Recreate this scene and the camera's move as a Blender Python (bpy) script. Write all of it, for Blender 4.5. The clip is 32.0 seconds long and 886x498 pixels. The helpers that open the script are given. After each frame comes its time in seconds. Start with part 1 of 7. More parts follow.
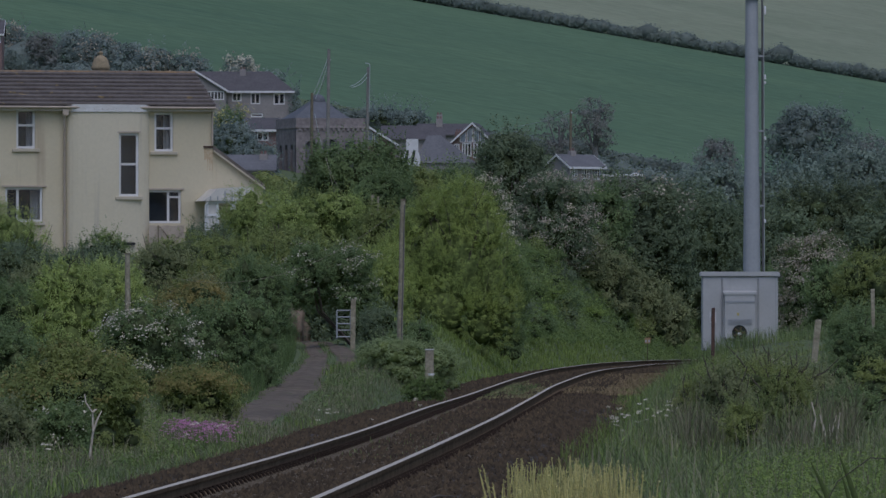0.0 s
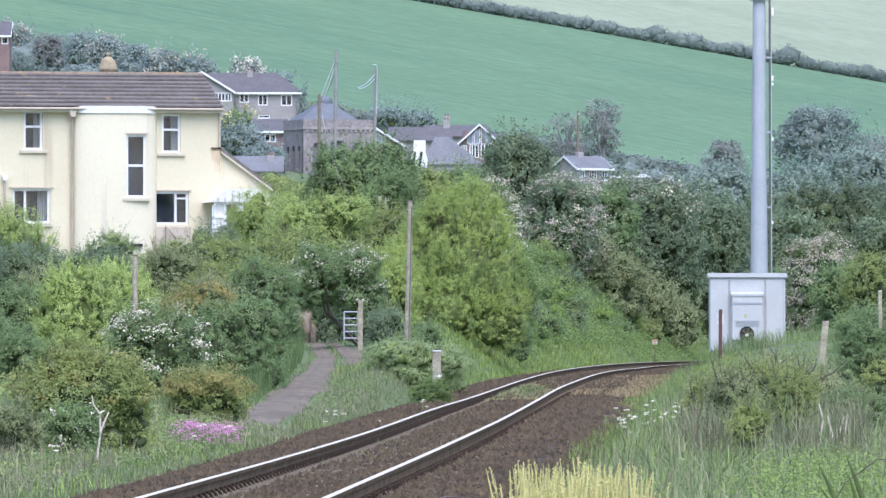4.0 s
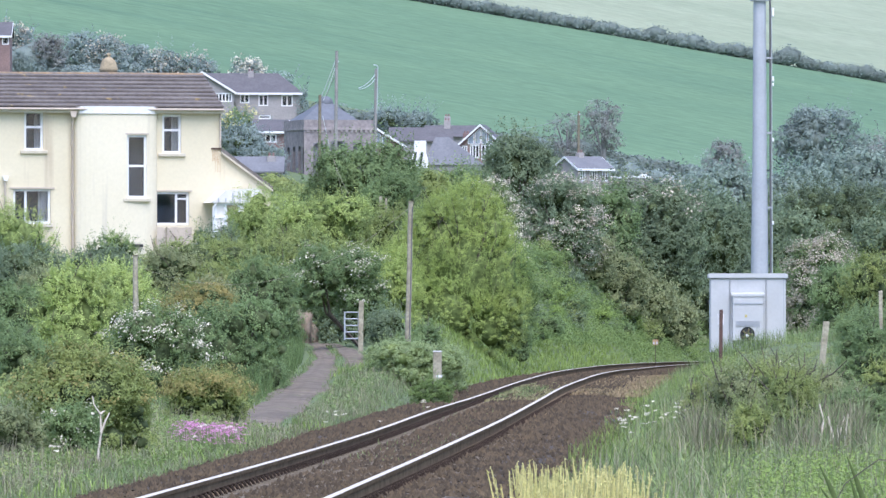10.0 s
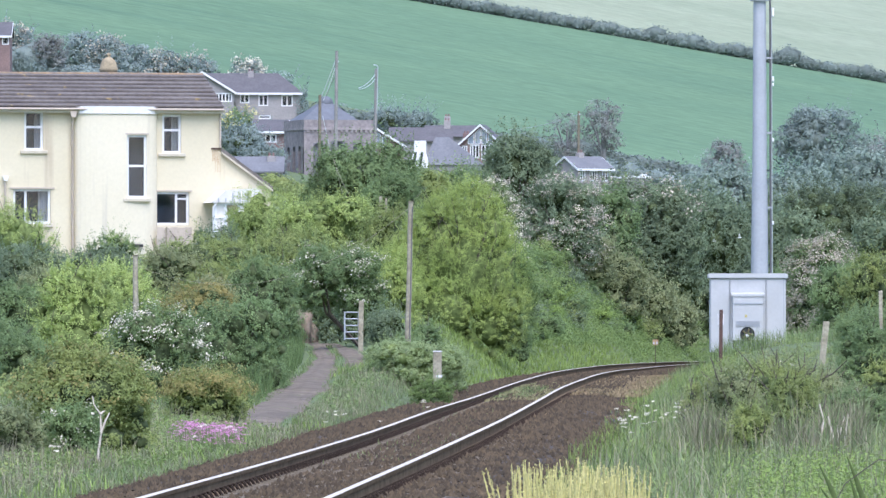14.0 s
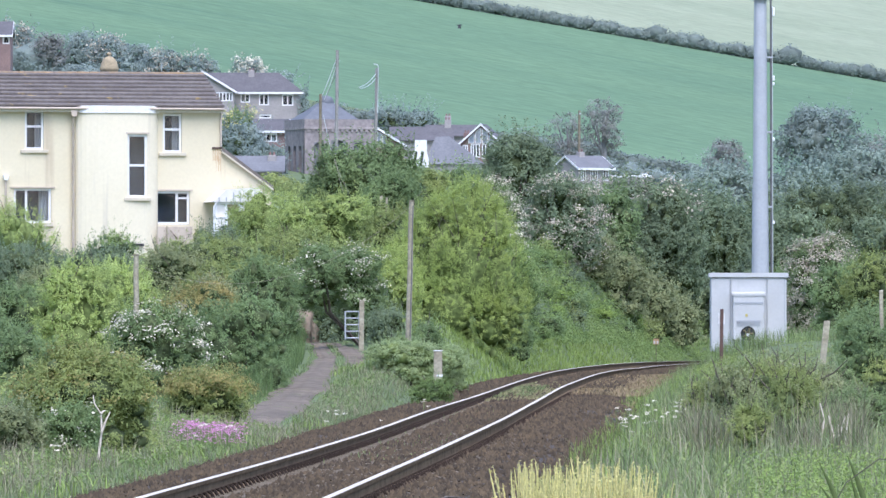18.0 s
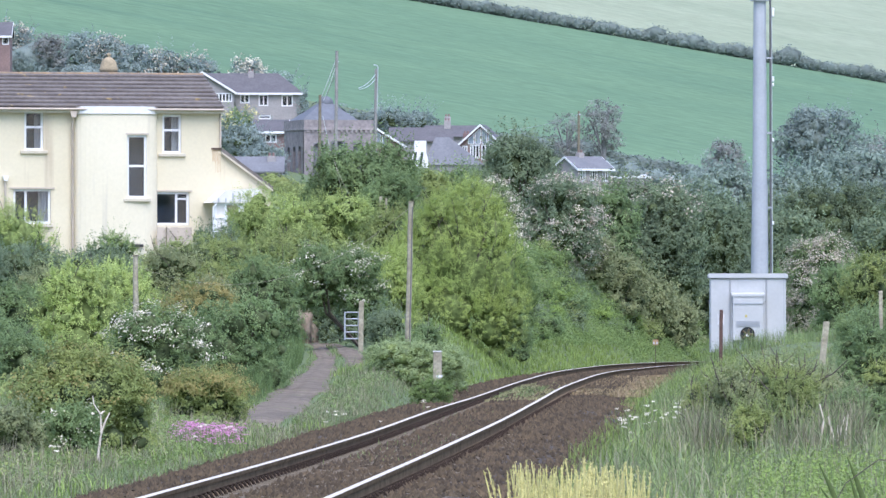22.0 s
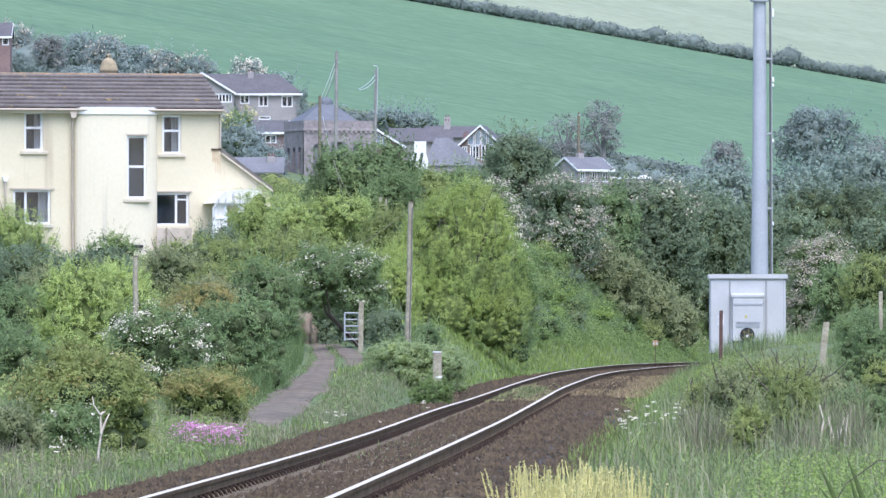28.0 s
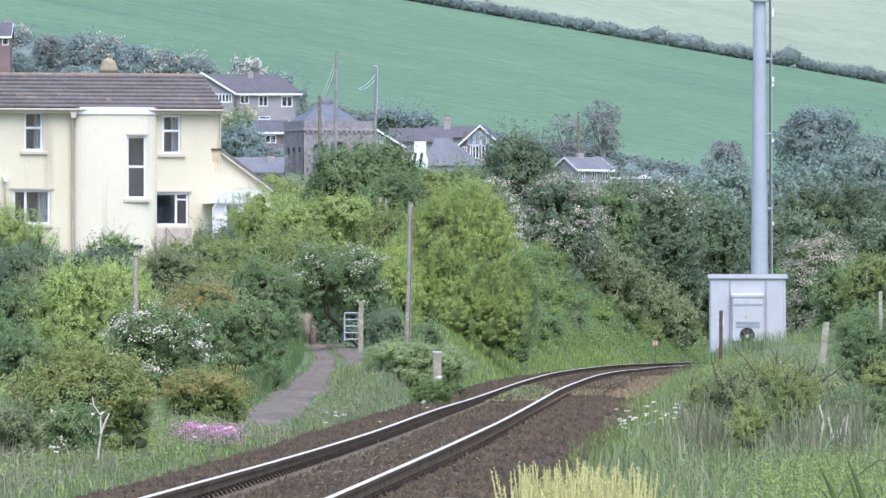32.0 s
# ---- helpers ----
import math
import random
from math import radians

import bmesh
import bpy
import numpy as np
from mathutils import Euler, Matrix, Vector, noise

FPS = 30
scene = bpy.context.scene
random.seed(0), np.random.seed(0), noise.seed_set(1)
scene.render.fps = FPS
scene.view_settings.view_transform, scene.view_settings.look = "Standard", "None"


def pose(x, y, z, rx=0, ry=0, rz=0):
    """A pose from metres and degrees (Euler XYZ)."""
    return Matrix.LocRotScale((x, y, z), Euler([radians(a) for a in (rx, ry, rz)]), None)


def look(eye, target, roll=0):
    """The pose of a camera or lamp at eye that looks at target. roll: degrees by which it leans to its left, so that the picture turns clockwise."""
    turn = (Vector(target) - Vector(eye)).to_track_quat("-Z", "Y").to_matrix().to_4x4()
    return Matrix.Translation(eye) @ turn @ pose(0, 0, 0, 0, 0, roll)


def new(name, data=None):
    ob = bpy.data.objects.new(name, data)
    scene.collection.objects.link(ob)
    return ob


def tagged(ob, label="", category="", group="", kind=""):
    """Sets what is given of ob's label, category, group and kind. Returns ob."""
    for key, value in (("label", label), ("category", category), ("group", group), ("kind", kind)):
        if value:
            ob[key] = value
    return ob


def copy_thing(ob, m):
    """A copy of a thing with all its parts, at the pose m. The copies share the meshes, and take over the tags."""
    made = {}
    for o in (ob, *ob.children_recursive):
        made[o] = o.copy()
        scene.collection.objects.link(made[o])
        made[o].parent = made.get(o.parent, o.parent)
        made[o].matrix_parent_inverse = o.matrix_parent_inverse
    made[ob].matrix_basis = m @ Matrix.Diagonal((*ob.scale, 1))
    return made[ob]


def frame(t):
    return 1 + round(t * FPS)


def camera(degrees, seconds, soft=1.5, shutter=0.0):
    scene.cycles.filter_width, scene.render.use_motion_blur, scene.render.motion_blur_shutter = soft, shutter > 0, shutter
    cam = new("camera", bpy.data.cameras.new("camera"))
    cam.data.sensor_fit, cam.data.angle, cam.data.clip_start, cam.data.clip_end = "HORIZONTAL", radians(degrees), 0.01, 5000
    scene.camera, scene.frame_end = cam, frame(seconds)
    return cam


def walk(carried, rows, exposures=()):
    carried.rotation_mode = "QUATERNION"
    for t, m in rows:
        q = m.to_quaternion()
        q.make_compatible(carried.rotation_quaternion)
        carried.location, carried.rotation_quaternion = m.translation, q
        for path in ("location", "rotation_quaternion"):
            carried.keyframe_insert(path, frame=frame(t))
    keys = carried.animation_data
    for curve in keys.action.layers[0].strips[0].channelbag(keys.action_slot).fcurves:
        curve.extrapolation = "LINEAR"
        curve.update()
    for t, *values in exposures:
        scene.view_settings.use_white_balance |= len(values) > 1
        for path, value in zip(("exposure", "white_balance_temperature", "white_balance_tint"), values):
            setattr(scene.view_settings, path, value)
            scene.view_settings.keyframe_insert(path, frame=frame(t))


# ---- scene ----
cam = camera(6.0, 32.0, soft=1.45)
walk(cam, [
    (0, pose(0, 0, 1.5, 90.4435, 0, -0.0536)),
    (0.5, pose(0, 0, 1.5, 90.4443, 0, -0.0364)),
    (1, pose(0, 0, 1.5, 90.4496, 0, -0.0237)),
    (1.5, pose(0, 0, 1.5, 90.4504, 0, -0.0176)),
    (2, pose(0, 0, 1.5, 90.4512, 0, -0.0119)),
    (2.5, pose(0, 0, 1.5, 90.4516, 0, -0.0107)),
    (3, pose(0, 0, 1.5, 90.4516, 0, -0.0061)),
    (3.5, pose(0, 0, 1.5, 90.4519, 0, -0.0050)),
    (4.5, pose(0, 0, 1.5, 90.4542, 0, -0.0019)),
    (5.5, pose(0, 0, 1.5, 90.4558, 0, 0.0000)),
    (8, pose(0, 0, 1.5, 90.4558, 0, 0.0000)),
    (11.5, pose(0, 0, 1.5, 90.4554, 0, 0.0000)),
    (12.5, pose(0, 0, 1.5, 90.4523, 0, 0.0000)),
    (13.5, pose(0, 0, 1.5, 90.4531, 0, 0.0000)),
    (14, pose(0, 0, 1.5, 90.4558, 0, 0.0000)),
    (14.5, pose(0, 0, 1.5, 90.4554, 0, 0.0000)),
    (16.5, pose(0, 0, 1.5, 90.4516, 0, 0.0000)),
    (17.5, pose(0, 0, 1.5, 90.4512, 0, 0.0004)),
    (18, pose(0, 0, 1.5, 90.4512, 0, 0.0042)),
    (18.5, pose(0, 0, 1.5, 90.4512, 0, 0.0000)),
    (19, pose(0, 0, 1.5, 90.4558, 0, -0.0050)),
    (19.5, pose(0, 0, 1.5, 90.4607, 0, -0.0054)),
    (20, pose(0, 0, 1.5, 90.4554, 0, 0.0000)),
    (20.5, pose(0, 0, 1.5, 90.4519, 0, 0.0015)),
    (21, pose(0, 0, 1.5, 90.4508, 0, 0.0042)),
    (21.5, pose(0, 0, 1.5, 90.4607, 0, 0.0000)),
    (22, pose(0, 0, 1.5, 90.4561, 0, 0.0008)),
    (22.5, pose(0, 0, 1.5, 90.4607, 0, 0.0000)),
    (25.5, pose(0, 0, 1.5, 90.4604, 0, 0.0000)),
    (29, pose(0, 0, 1.5, 90.4604, 0, 0.0000)),
    (32, pose(0, 0, 1.5, 90.4604, 0, -0.0008)),
], exposures=[(0.0, -1.05, 5800, 20), (0.3, -0.4, 5800, 20), (0.5, -0.1, 5800, 20), (0.8, 0.32, 5800, 20), (1.0, 0.5, 5800, 20), (1.3, 0.75, 5800, 20), (1.6, 0.95, 5800, 20), (2.0, 1.05, 5800, 20), (32.0, 1.05, 5800, 20)])

# world, sun: bright hazy overcast
SUN_EL, SUN_AZ = 60.0, 168.0        # height and compass angle (from +Y, clockwise) of the sun, behind the camera
world = bpy.data.worlds.new("world")
scene.world = world
world.use_nodes = True
wn = world.node_tree.nodes
wn.clear()
sky = wn.new("ShaderNodeTexSky")
sky.sky_type, sky.sun_disc = 'NISHITA', False
sky.sun_elevation, sky.sun_rotation = radians(SUN_EL), radians(SUN_AZ)
sky.air_density, sky.dust_density, sky.ozone_density = 1.0, 1.0, 2.0
bg = wn.new("ShaderNodeBackground")
bg.inputs["Strength"].default_value = 0.145
wo = wn.new("ShaderNodeOutputWorld")
world.node_tree.links.new(sky.outputs[0], bg.inputs[0])
world.node_tree.links.new(bg.outputs[0], wo.inputs[0])
sun = new("sun", bpy.data.lights.new("sun", 'SUN'))
sun.data.energy, sun.data.angle, sun.data.color = 2.3, radians(50), (1.0, 0.965, 0.9)
_el, _az = radians(SUN_EL), radians(SUN_AZ)
sun_dir = Vector((math.sin(_az) * math.cos(_el), math.cos(_az) * math.cos(_el), math.sin(_el)))
sun.matrix_world = look(sun_dir * 300, (0, 0, 0))

# ---------------------------------------------------------------- materials
def material(name, col, rough=0.8, metal=0.0, grain=None, col2=None, mix_scale=1.0, bump=0.0, bump_scale=30.0,
             island=0.0, obj_rand=0.0, spots=None, spec=0.5, streak=None, translucent=0.0, detail=6.0):
    """col and col2 mixed by a large noise; grain: (scale, amount) fine value change; island: change from leaf to leaf;
    spots: (colour, scale, threshold, softness); streak: (colour, xy scale, z scale, threshold)."""
    m = bpy.data.materials.new(name)
    m.use_nodes = True
    n, l = m.node_tree.nodes, m.node_tree.links
    b = n["Principled BSDF"]
    b.inputs["Roughness"].default_value, b.inputs["Metallic"].default_value = rough, metal
    b.inputs["Specular IOR Level"].default_value = spec
    geo = n.new("ShaderNodeNewGeometry")
    pos = geo.outputs["Position"]

    def noise_of(scale, det=detail, vec=None):
        t = n.new("ShaderNodeTexNoise")
        t.inputs["Scale"].default_value, t.inputs["Detail"].default_value = scale, det
        l.new(vec or pos, t.inputs["Vector"])
        return t.outputs["Fac"]

    def ramp(fac, lo, hi):
        r = n.new("ShaderNodeMapRange")
        r.inputs["From Min"].default_value, r.inputs["From Max"].default_value = lo, hi
        l.new(fac, r.inputs["Value"])
        return r.outputs["Result"]

    def mixed(a, bcol, fac):
        x = n.new("ShaderNodeMix")
        x.data_type = 'RGBA'
        for sock, v in ((x.inputs["A"], a), (x.inputs["B"], bcol)):
            if isinstance(v, tuple):
                sock.default_value = (*v, 1)
            else:
                l.new(v, sock)
        l.new(fac, x.inputs["Factor"])
        return x.outputs["Result"]

    cur = col
    if col2:
        cur = mixed(cur, col2, ramp(noise_of(mix_scale), 0.36, 0.64))
    if spots:
        cur = mixed(cur, spots[0], ramp(noise_of(spots[1], 3.0), spots[2], spots[2] + spots[3]))
    if streak:
        mp = n.new("ShaderNodeMapping")
        mp.inputs["Scale"].default_value = streak[1] if isinstance(streak[1], tuple) else (streak[1], streak[1], streak[2])
        l.new(pos, mp.inputs["Vector"])
        cur = mixed(cur, streak[0], ramp(noise_of(1.0, 5.0, mp.outputs[0]), streak[3], streak[3] + 0.22))
    hsv = n.new("ShaderNodeHueSaturation")
    if isinstance(cur, tuple):
        hsv.inputs["Color"].default_value = (*cur, 1)
    else:
        l.new(cur, hsv.inputs["Color"])
    val = None

    def times(v, lo, hi):
        r = n.new("ShaderNodeMapRange")
        r.inputs["To Min"].default_value, r.inputs["To Max"].default_value = lo, hi
        l.new(v, r.inputs["Value"])
        if val is None:
            return r.outputs["Result"]
        mu = n.new("ShaderNodeMath")
        mu.operation = 'MULTIPLY'
        l.new(val, mu.inputs[0])
        l.new(r.outputs["Result"], mu.inputs[1])
        return mu.outputs[0]

    if grain:
        val = times(ramp(noise_of(grain[0]), 0.3, 0.7), 1 - grain[1], 1 + grain[1])
    if island:
        val = times(geo.outputs["Random Per Island"], 1 - island, 1 + island)
    if obj_rand:
        oi = n.new("ShaderNodeObjectInfo")
        val = times(oi.outputs["Random"], 1 - obj_rand, 1 + obj_rand)
    if val is not None:
        l.new(val, hsv.inputs["Value"])
    l.new(hsv.outputs[0], b.inputs["Base Color"])
    if bump:
        bp = n.new("ShaderNodeBump")
        bp.inputs["Strength"].default_value, bp.inputs["Distance"].default_value = bump, 0.02
        l.new(noise_of(bump_scale), bp.inputs["Height"])
        l.new(bp.outputs[0], b.inputs["Normal"])
    if translucent:
        tr = n.new("ShaderNodeBsdfTranslucent")
        l.new(hsv.outputs[0], tr.inputs["Color"])
        ms = n.new("ShaderNodeMixShader")
        ms.inputs[0].default_value = translucent
        l.new(b.outputs[0], ms.inputs[1])
        l.new(tr.outputs[0], ms.inputs[2])
        l.new(ms.outputs[0], n["Material Output"].inputs["Surface"])
    return m


def foliage(name, col, col2, patch=0.9, island=0.15):
    return material(name, col, 0.55, col2=col2, mix_scale=patch, island=island, grain=(0.35, 0.16), spec=0.07, translucent=0.42, detail=3.0)


M = {}
M["fresh"] = foliage("leaves_fresh_yellow_green", (0.430, 0.510, 0.175), (0.345, 0.425, 0.145))
M["willow"] = foliage("leaves_willow", (0.435, 0.520, 0.160), (0.345, 0.430, 0.132), 0.6)
M["mid"] = foliage("leaves_mid_green", (0.250, 0.335, 0.145), (0.185, 0.260, 0.115))
M["dark"] = foliage("leaves_dark_green", (0.240, 0.300, 0.175), (0.180, 0.235, 0.140))
M["olive"] = foliage("leaves_olive_gorse", (0.330, 0.378, 0.132), (0.235, 0.288, 0.104), 1.4)
M["rusty"] = foliage("leaves_rusty_tips", (0.380, 0.320, 0.125), (0.280, 0.280, 0.105), 1.6)
M["brown"] = foliage("leaves_brown_scrub", (0.330, 0.360, 0.180), (0.245, 0.280, 0.140), 1.2)
# distance haze is put into this leaf colour: lighter and bluer
M["far"] = foliage("leaves_far_wood_hazed", (0.315, 0.375, 0.335), (0.262, 0.320, 0.285), 0.25)
# darker hedge green with the shade on these bushes in its colour
M["deep"] = foliage("leaves_hedge_shade", (0.185, 0.230, 0.130), (0.140, 0.180, 0.105))
# next four leaf colours are lightened and greyed for haze too
M["far_tree"] = foliage("leaves_far_tree_hazed", (0.270, 0.325, 0.285), (0.225, 0.275, 0.240), 0.25)
M["silver"] = foliage("leaves_silver_willow_hazed", (0.315, 0.385, 0.310), (0.262, 0.330, 0.268), 0.3)
M["reddish"] = foliage("leaves_brownish_pine_hazed", (0.300, 0.310, 0.275), (0.255, 0.265, 0.240), 0.4)
M["hedge"] = foliage("leaves_field_hedge_hazed", (0.255, 0.305, 0.265), (0.220, 0.265, 0.230), 0.12, 0.12)
M["weed"] = foliage("leaves_slope_herbs", (0.250, 0.335, 0.112), (0.180, 0.258, 0.092), 0.5)
M["bramble"] = foliage("leaves_pale_bramble", (0.330, 0.400, 0.190), (0.270, 0.340, 0.155), 0.7, 0.1)
M["fresh_weed"] = foliage("leaves_bright_weeds", (0.300, 0.395, 0.110), (0.225, 0.315, 0.085), 0.7)
M["blossom"] = material("blossom_white", (0.68, 0.63, 0.49), 0.7, island=0.2, translucent=0.2)
M["may"] = material("blossom_faded_may", (0.48, 0.43, 0.33), 0.7, island=0.35, translucent=0.2)
M["magenta"] = material("flowers_magenta", (0.46, 0.155, 0.31), 0.7, island=0.5, col2=(0.49, 0.27, 0.38), mix_scale=6, translucent=0.2)
M["bark"] = material("bark", (0.13, 0.105, 0.08), 0.9, col2=(0.08, 0.065, 0.05), mix_scale=6, grain=(30, 0.3), bump=0.5)
# bark paled for the haze over distant trunks
M["far_bark"] = material("bark_hazed", (0.24, 0.235, 0.22), 0.9, col2=(0.19, 0.185, 0.175), mix_scale=2, grain=(6, 0.2))
# bush cores: the shade inside a crown is put into their dark colour
M["inner"] = material("crown_shade_dark", (0.090, 0.115, 0.050), 0.95, col2=(0.068, 0.088, 0.040), mix_scale=3, grain=(9, 0.5), spec=0.1, bump=1.0, bump_scale=9)
# paler shade tone for the cores of bright crowns
M["inner_light"] = material("crown_shade_pale", (0.165, 0.210, 0.070), 0.95, col2=(0.120, 0.155, 0.052), mix_scale=2.5, grain=(7, 0.5), spec=0.1, bump=1.0, bump_scale=7)
M["deadwood"] = material("dead_wood", (0.57, 0.50, 0.39), 0.85, col2=(0.41, 0.355, 0.27), mix_scale=8, grain=(40, 0.2))
M["grass"] = material("grass_green", (0.20, 0.262, 0.098), 0.6, col2=(0.158, 0.212, 0.078), mix_scale=0.5, island=0.45, spec=0.25, translucent=0.3, detail=3)
M["grass_blue"] = material("grass_blue_green", (0.220, 0.268, 0.125), 0.6, col2=(0.170, 0.220, 0.095), mix_scale=0.7, island=0.4, spec=0.25, translucent=0.3, detail=3)
M["grass_lush"] = material("grass_lush", (0.245, 0.325, 0.080), 0.6, col2=(0.200, 0.275, 0.070), mix_scale=0.7, island=0.35, spec=0.25, translucent=0.3, detail=3)
# grass green darkened to carry the shade of the bushes
M["grass_shade"] = material("grass_shade_green", (0.135, 0.195, 0.068), 0.6, col2=(0.105, 0.155, 0.055), mix_scale=0.6, island=0.4, spec=0.2, translucent=0.3, detail=3)
M["withered"] = material("grass_withered", (0.21, 0.19, 0.11), 0.7, col2=(0.15, 0.15, 0.08), mix_scale=1.5, island=0.35, translucent=0.2)
M["sleeper"] = material("dirty_concrete", (0.165, 0.135, 0.088), 0.9, col2=(0.120, 0.095, 0.063), mix_scale=3, grain=(25, 0.2))
M["straw"] = material("grass_straw", (0.32, 0.295, 0.175), 0.7, col2=(0.24, 0.225, 0.135), mix_scale=2, island=0.35, translucent=0.2)
M["yellow"] = material("grass_yellow_heads", (0.70, 0.63, 0.26), 0.65, col2=(0.60, 0.56, 0.21), mix_scale=4, island=0.3, translucent=0.25)
M["orange_moss"] = material("ballast_moss", (0.31, 0.225, 0.125), 0.9, col2=(0.235, 0.19, 0.09), mix_scale=1.5, island=0.25)
M["tan_moss"] = material("track_moss", (0.31, 0.275, 0.135), 0.9, col2=(0.235, 0.235, 0.10), mix_scale=1.5, island=0.25)
M["soil"] = material("verge_soil", (0.115, 0.155, 0.05), 0.9, col2=(0.085, 0.115, 0.042), mix_scale=0.6, grain=(3, 0.3), bump=0.4, bump_scale=8)
M["path"] = material("path_earth", (0.175, 0.136, 0.090), 0.95, col2=(0.098, 0.076, 0.050), mix_scale=0.9, grain=(5, 0.3), bump=0.6, bump_scale=6, spots=((0.12, 0.125, 0.05), 1.6, 0.60, 0.08))
M["bank_earth"] = material("bare_bank_earth", (0.24, 0.185, 0.125), 0.95, col2=(0.16, 0.125, 0.085), mix_scale=1.5, grain=(7, 0.25), bump=0.5, bump_scale=9)
M["ballast"] = material("ballast_stone", (0.080, 0.058, 0.032), 0.9, col2=(0.054, 0.040, 0.023), mix_scale=0.5, island=0.42, grain=(30, 0.2), spec=0.3)
M["ballast_bed"] = material("ballast_bed", (0.052, 0.040, 0.025), 0.95, col2=(0.036, 0.028, 0.018), mix_scale=1.0, grain=(22, 0.45), bump=1.0, bump_scale=25)
M["rail_head"] = material("rail_polished_steel", (0.55, 0.495, 0.40), 0.65, 0.0, grain=(3, 0.08), spec=0.25)
M["rail_side"] = material("rail_rust", (0.195, 0.145, 0.092), 0.95, 0.0, col2=(0.140, 0.105, 0.068), mix_scale=2, grain=(30, 0.25), spec=0.0)
M["concrete"] = material("concrete", (0.36, 0.34, 0.30), 0.9, col2=(0.27, 0.26, 0.23), mix_scale=3, grain=(25, 0.15), bump=0.3)
M["render"] = material("cream_render", (0.645, 0.575, 0.405), 0.9, col2=(0.61, 0.535, 0.365), mix_scale=0.35, grain=(9, 0.03), bump=0.15, bump_scale=60,
                       streak=((0.47, 0.39, 0.27), 2.6, 0.16, 0.58))
M["render_bay"] = material("cream_render_bay", (0.690, 0.625, 0.465), 0.9, col2=(0.655, 0.59, 0.43), mix_scale=0.35, grain=(9, 0.03), bump=0.15, bump_scale=60,
                           streak=((0.50, 0.455, 0.36), 3.0, 0.14, 0.58))
M["stain"] = material("rust_stain", (0.42, 0.21, 0.09), 0.9, col2=(0.52, 0.36, 0.2), mix_scale=4)
M["tile"] = material("roof_concrete_tile", (0.150, 0.130, 0.112), 0.9, col2=(0.115, 0.098, 0.084), mix_scale=1.2, grain=(6, 0.22), obj_rand=0.1,
                     spots=((0.30, 0.22, 0.10), 2.5, 0.66, 0.08))
M["ridge"] = material("ridge_lichen", (0.27, 0.185, 0.095), 0.9, col2=(0.17, 0.14, 0.11), mix_scale=2.5, grain=(8, 0.2))
M["slate"] = material("roof_slate", (0.112, 0.106, 0.108), 0.85, col2=(0.092, 0.088, 0.090), mix_scale=0.8, grain=(4, 0.15))
M["slate_pale"] = material("roof_pale", (0.158, 0.162, 0.168), 0.85, col2=(0.130, 0.134, 0.140), mix_scale=0.6, grain=(4, 0.12))
M["white"] = material("white_paint", (0.74, 0.74, 0.73), 0.5, col2=(0.68, 0.68, 0.66), mix_scale=2, grain=(10, 0.04))
M["white_flaked"] = material("flaking_white_paint", (0.74, 0.73, 0.70), 0.6, col2=(0.66, 0.65, 0.61), mix_scale=3, grain=(14, 0.06), spots=((0.50, 0.48, 0.45), 14.0, 0.58, 0.06))
M["far_pole"] = material("bleached_pole", (0.27, 0.26, 0.235), 0.9, col2=(0.21, 0.205, 0.185), mix_scale=1.0, grain=(8, 0.2))
M["cable"] = material("cable_pale", (0.42, 0.46, 0.44), 0.6)
M["cable_dark"] = material("cable_dark", (0.10, 0.10, 0.10), 0.6)
M["pipe"] = material("drain_pipe", (0.50, 0.42, 0.33), 0.6, col2=(0.42, 0.35, 0.28), mix_scale=3)
M["timber"] = material("weathered_timber", (0.210, 0.185, 0.126), 0.9, col2=(0.145, 0.125, 0.084), mix_scale=3, grain=(20, 0.25), bump=0.4)
M["timber_pale"] = material("weathered_pale_timber", (0.360, 0.330, 0.235), 0.9, col2=(0.250, 0.220, 0.151), mix_scale=4, grain=(20, 0.25), bump=0.4)
M["galv"] = material("galvanised_steel", (0.375, 0.395, 0.405), 0.6, 0.0, col2=(0.335, 0.355, 0.365), mix_scale=1.5, grain=(12, 0.06), streak=((0.31, 0.33, 0.35), 5, 0.4, 0.6))
M["cab"] = material("cabinet_paint", (0.475, 0.48, 0.465), 0.5, col2=(0.435, 0.44, 0.425), mix_scale=1.5, grain=(14, 0.03), streak=((0.36, 0.36, 0.34), 4, 0.5, 0.66))
M["cab_seam"] = material("cabinet_seam", (0.33, 0.35, 0.36), 0.6)
M["cab_grille"] = material("cabinet_grille", (0.40, 0.41, 0.42), 0.5, 0.3)
M["black"] = material("black_rubber", (0.02, 0.02, 0.02), 0.6)
M["clip"] = material("rail_clip_rust", (0.045, 0.034, 0.027), 0.95, grain=(40, 0.3), spec=0.0)
M["rust"] = material("rusty_steel", (0.11, 0.06, 0.045), 0.85, col2=(0.075, 0.045, 0.035), mix_scale=9, grain=(40, 0.3))
M["sandstone"] = material("red_sandstone", (0.30, 0.262, 0.248), 0.9, col2=(0.235, 0.208, 0.20), mix_scale=0.7, grain=(3, 0.2), obj_rand=0.12)
M["stone_dark"] = material("dark_recess", (0.17, 0.165, 0.17), 0.9, grain=(3, 0.2))
M["lead"] = material("lead_roof", (0.135, 0.145, 0.16), 0.8, 0.0, col2=(0.11, 0.12, 0.13), mix_scale=0.8, grain=(3, 0.12))
M["domestone"] = material("dome_stone", (0.33, 0.27, 0.165), 0.9, col2=(0.25, 0.205, 0.125), mix_scale=2, grain=(12, 0.2))
M["dash"] = material("pebble_dash", (0.33, 0.305, 0.285), 0.9, col2=(0.28, 0.26, 0.245), mix_scale=0.5, grain=(6, 0.12))
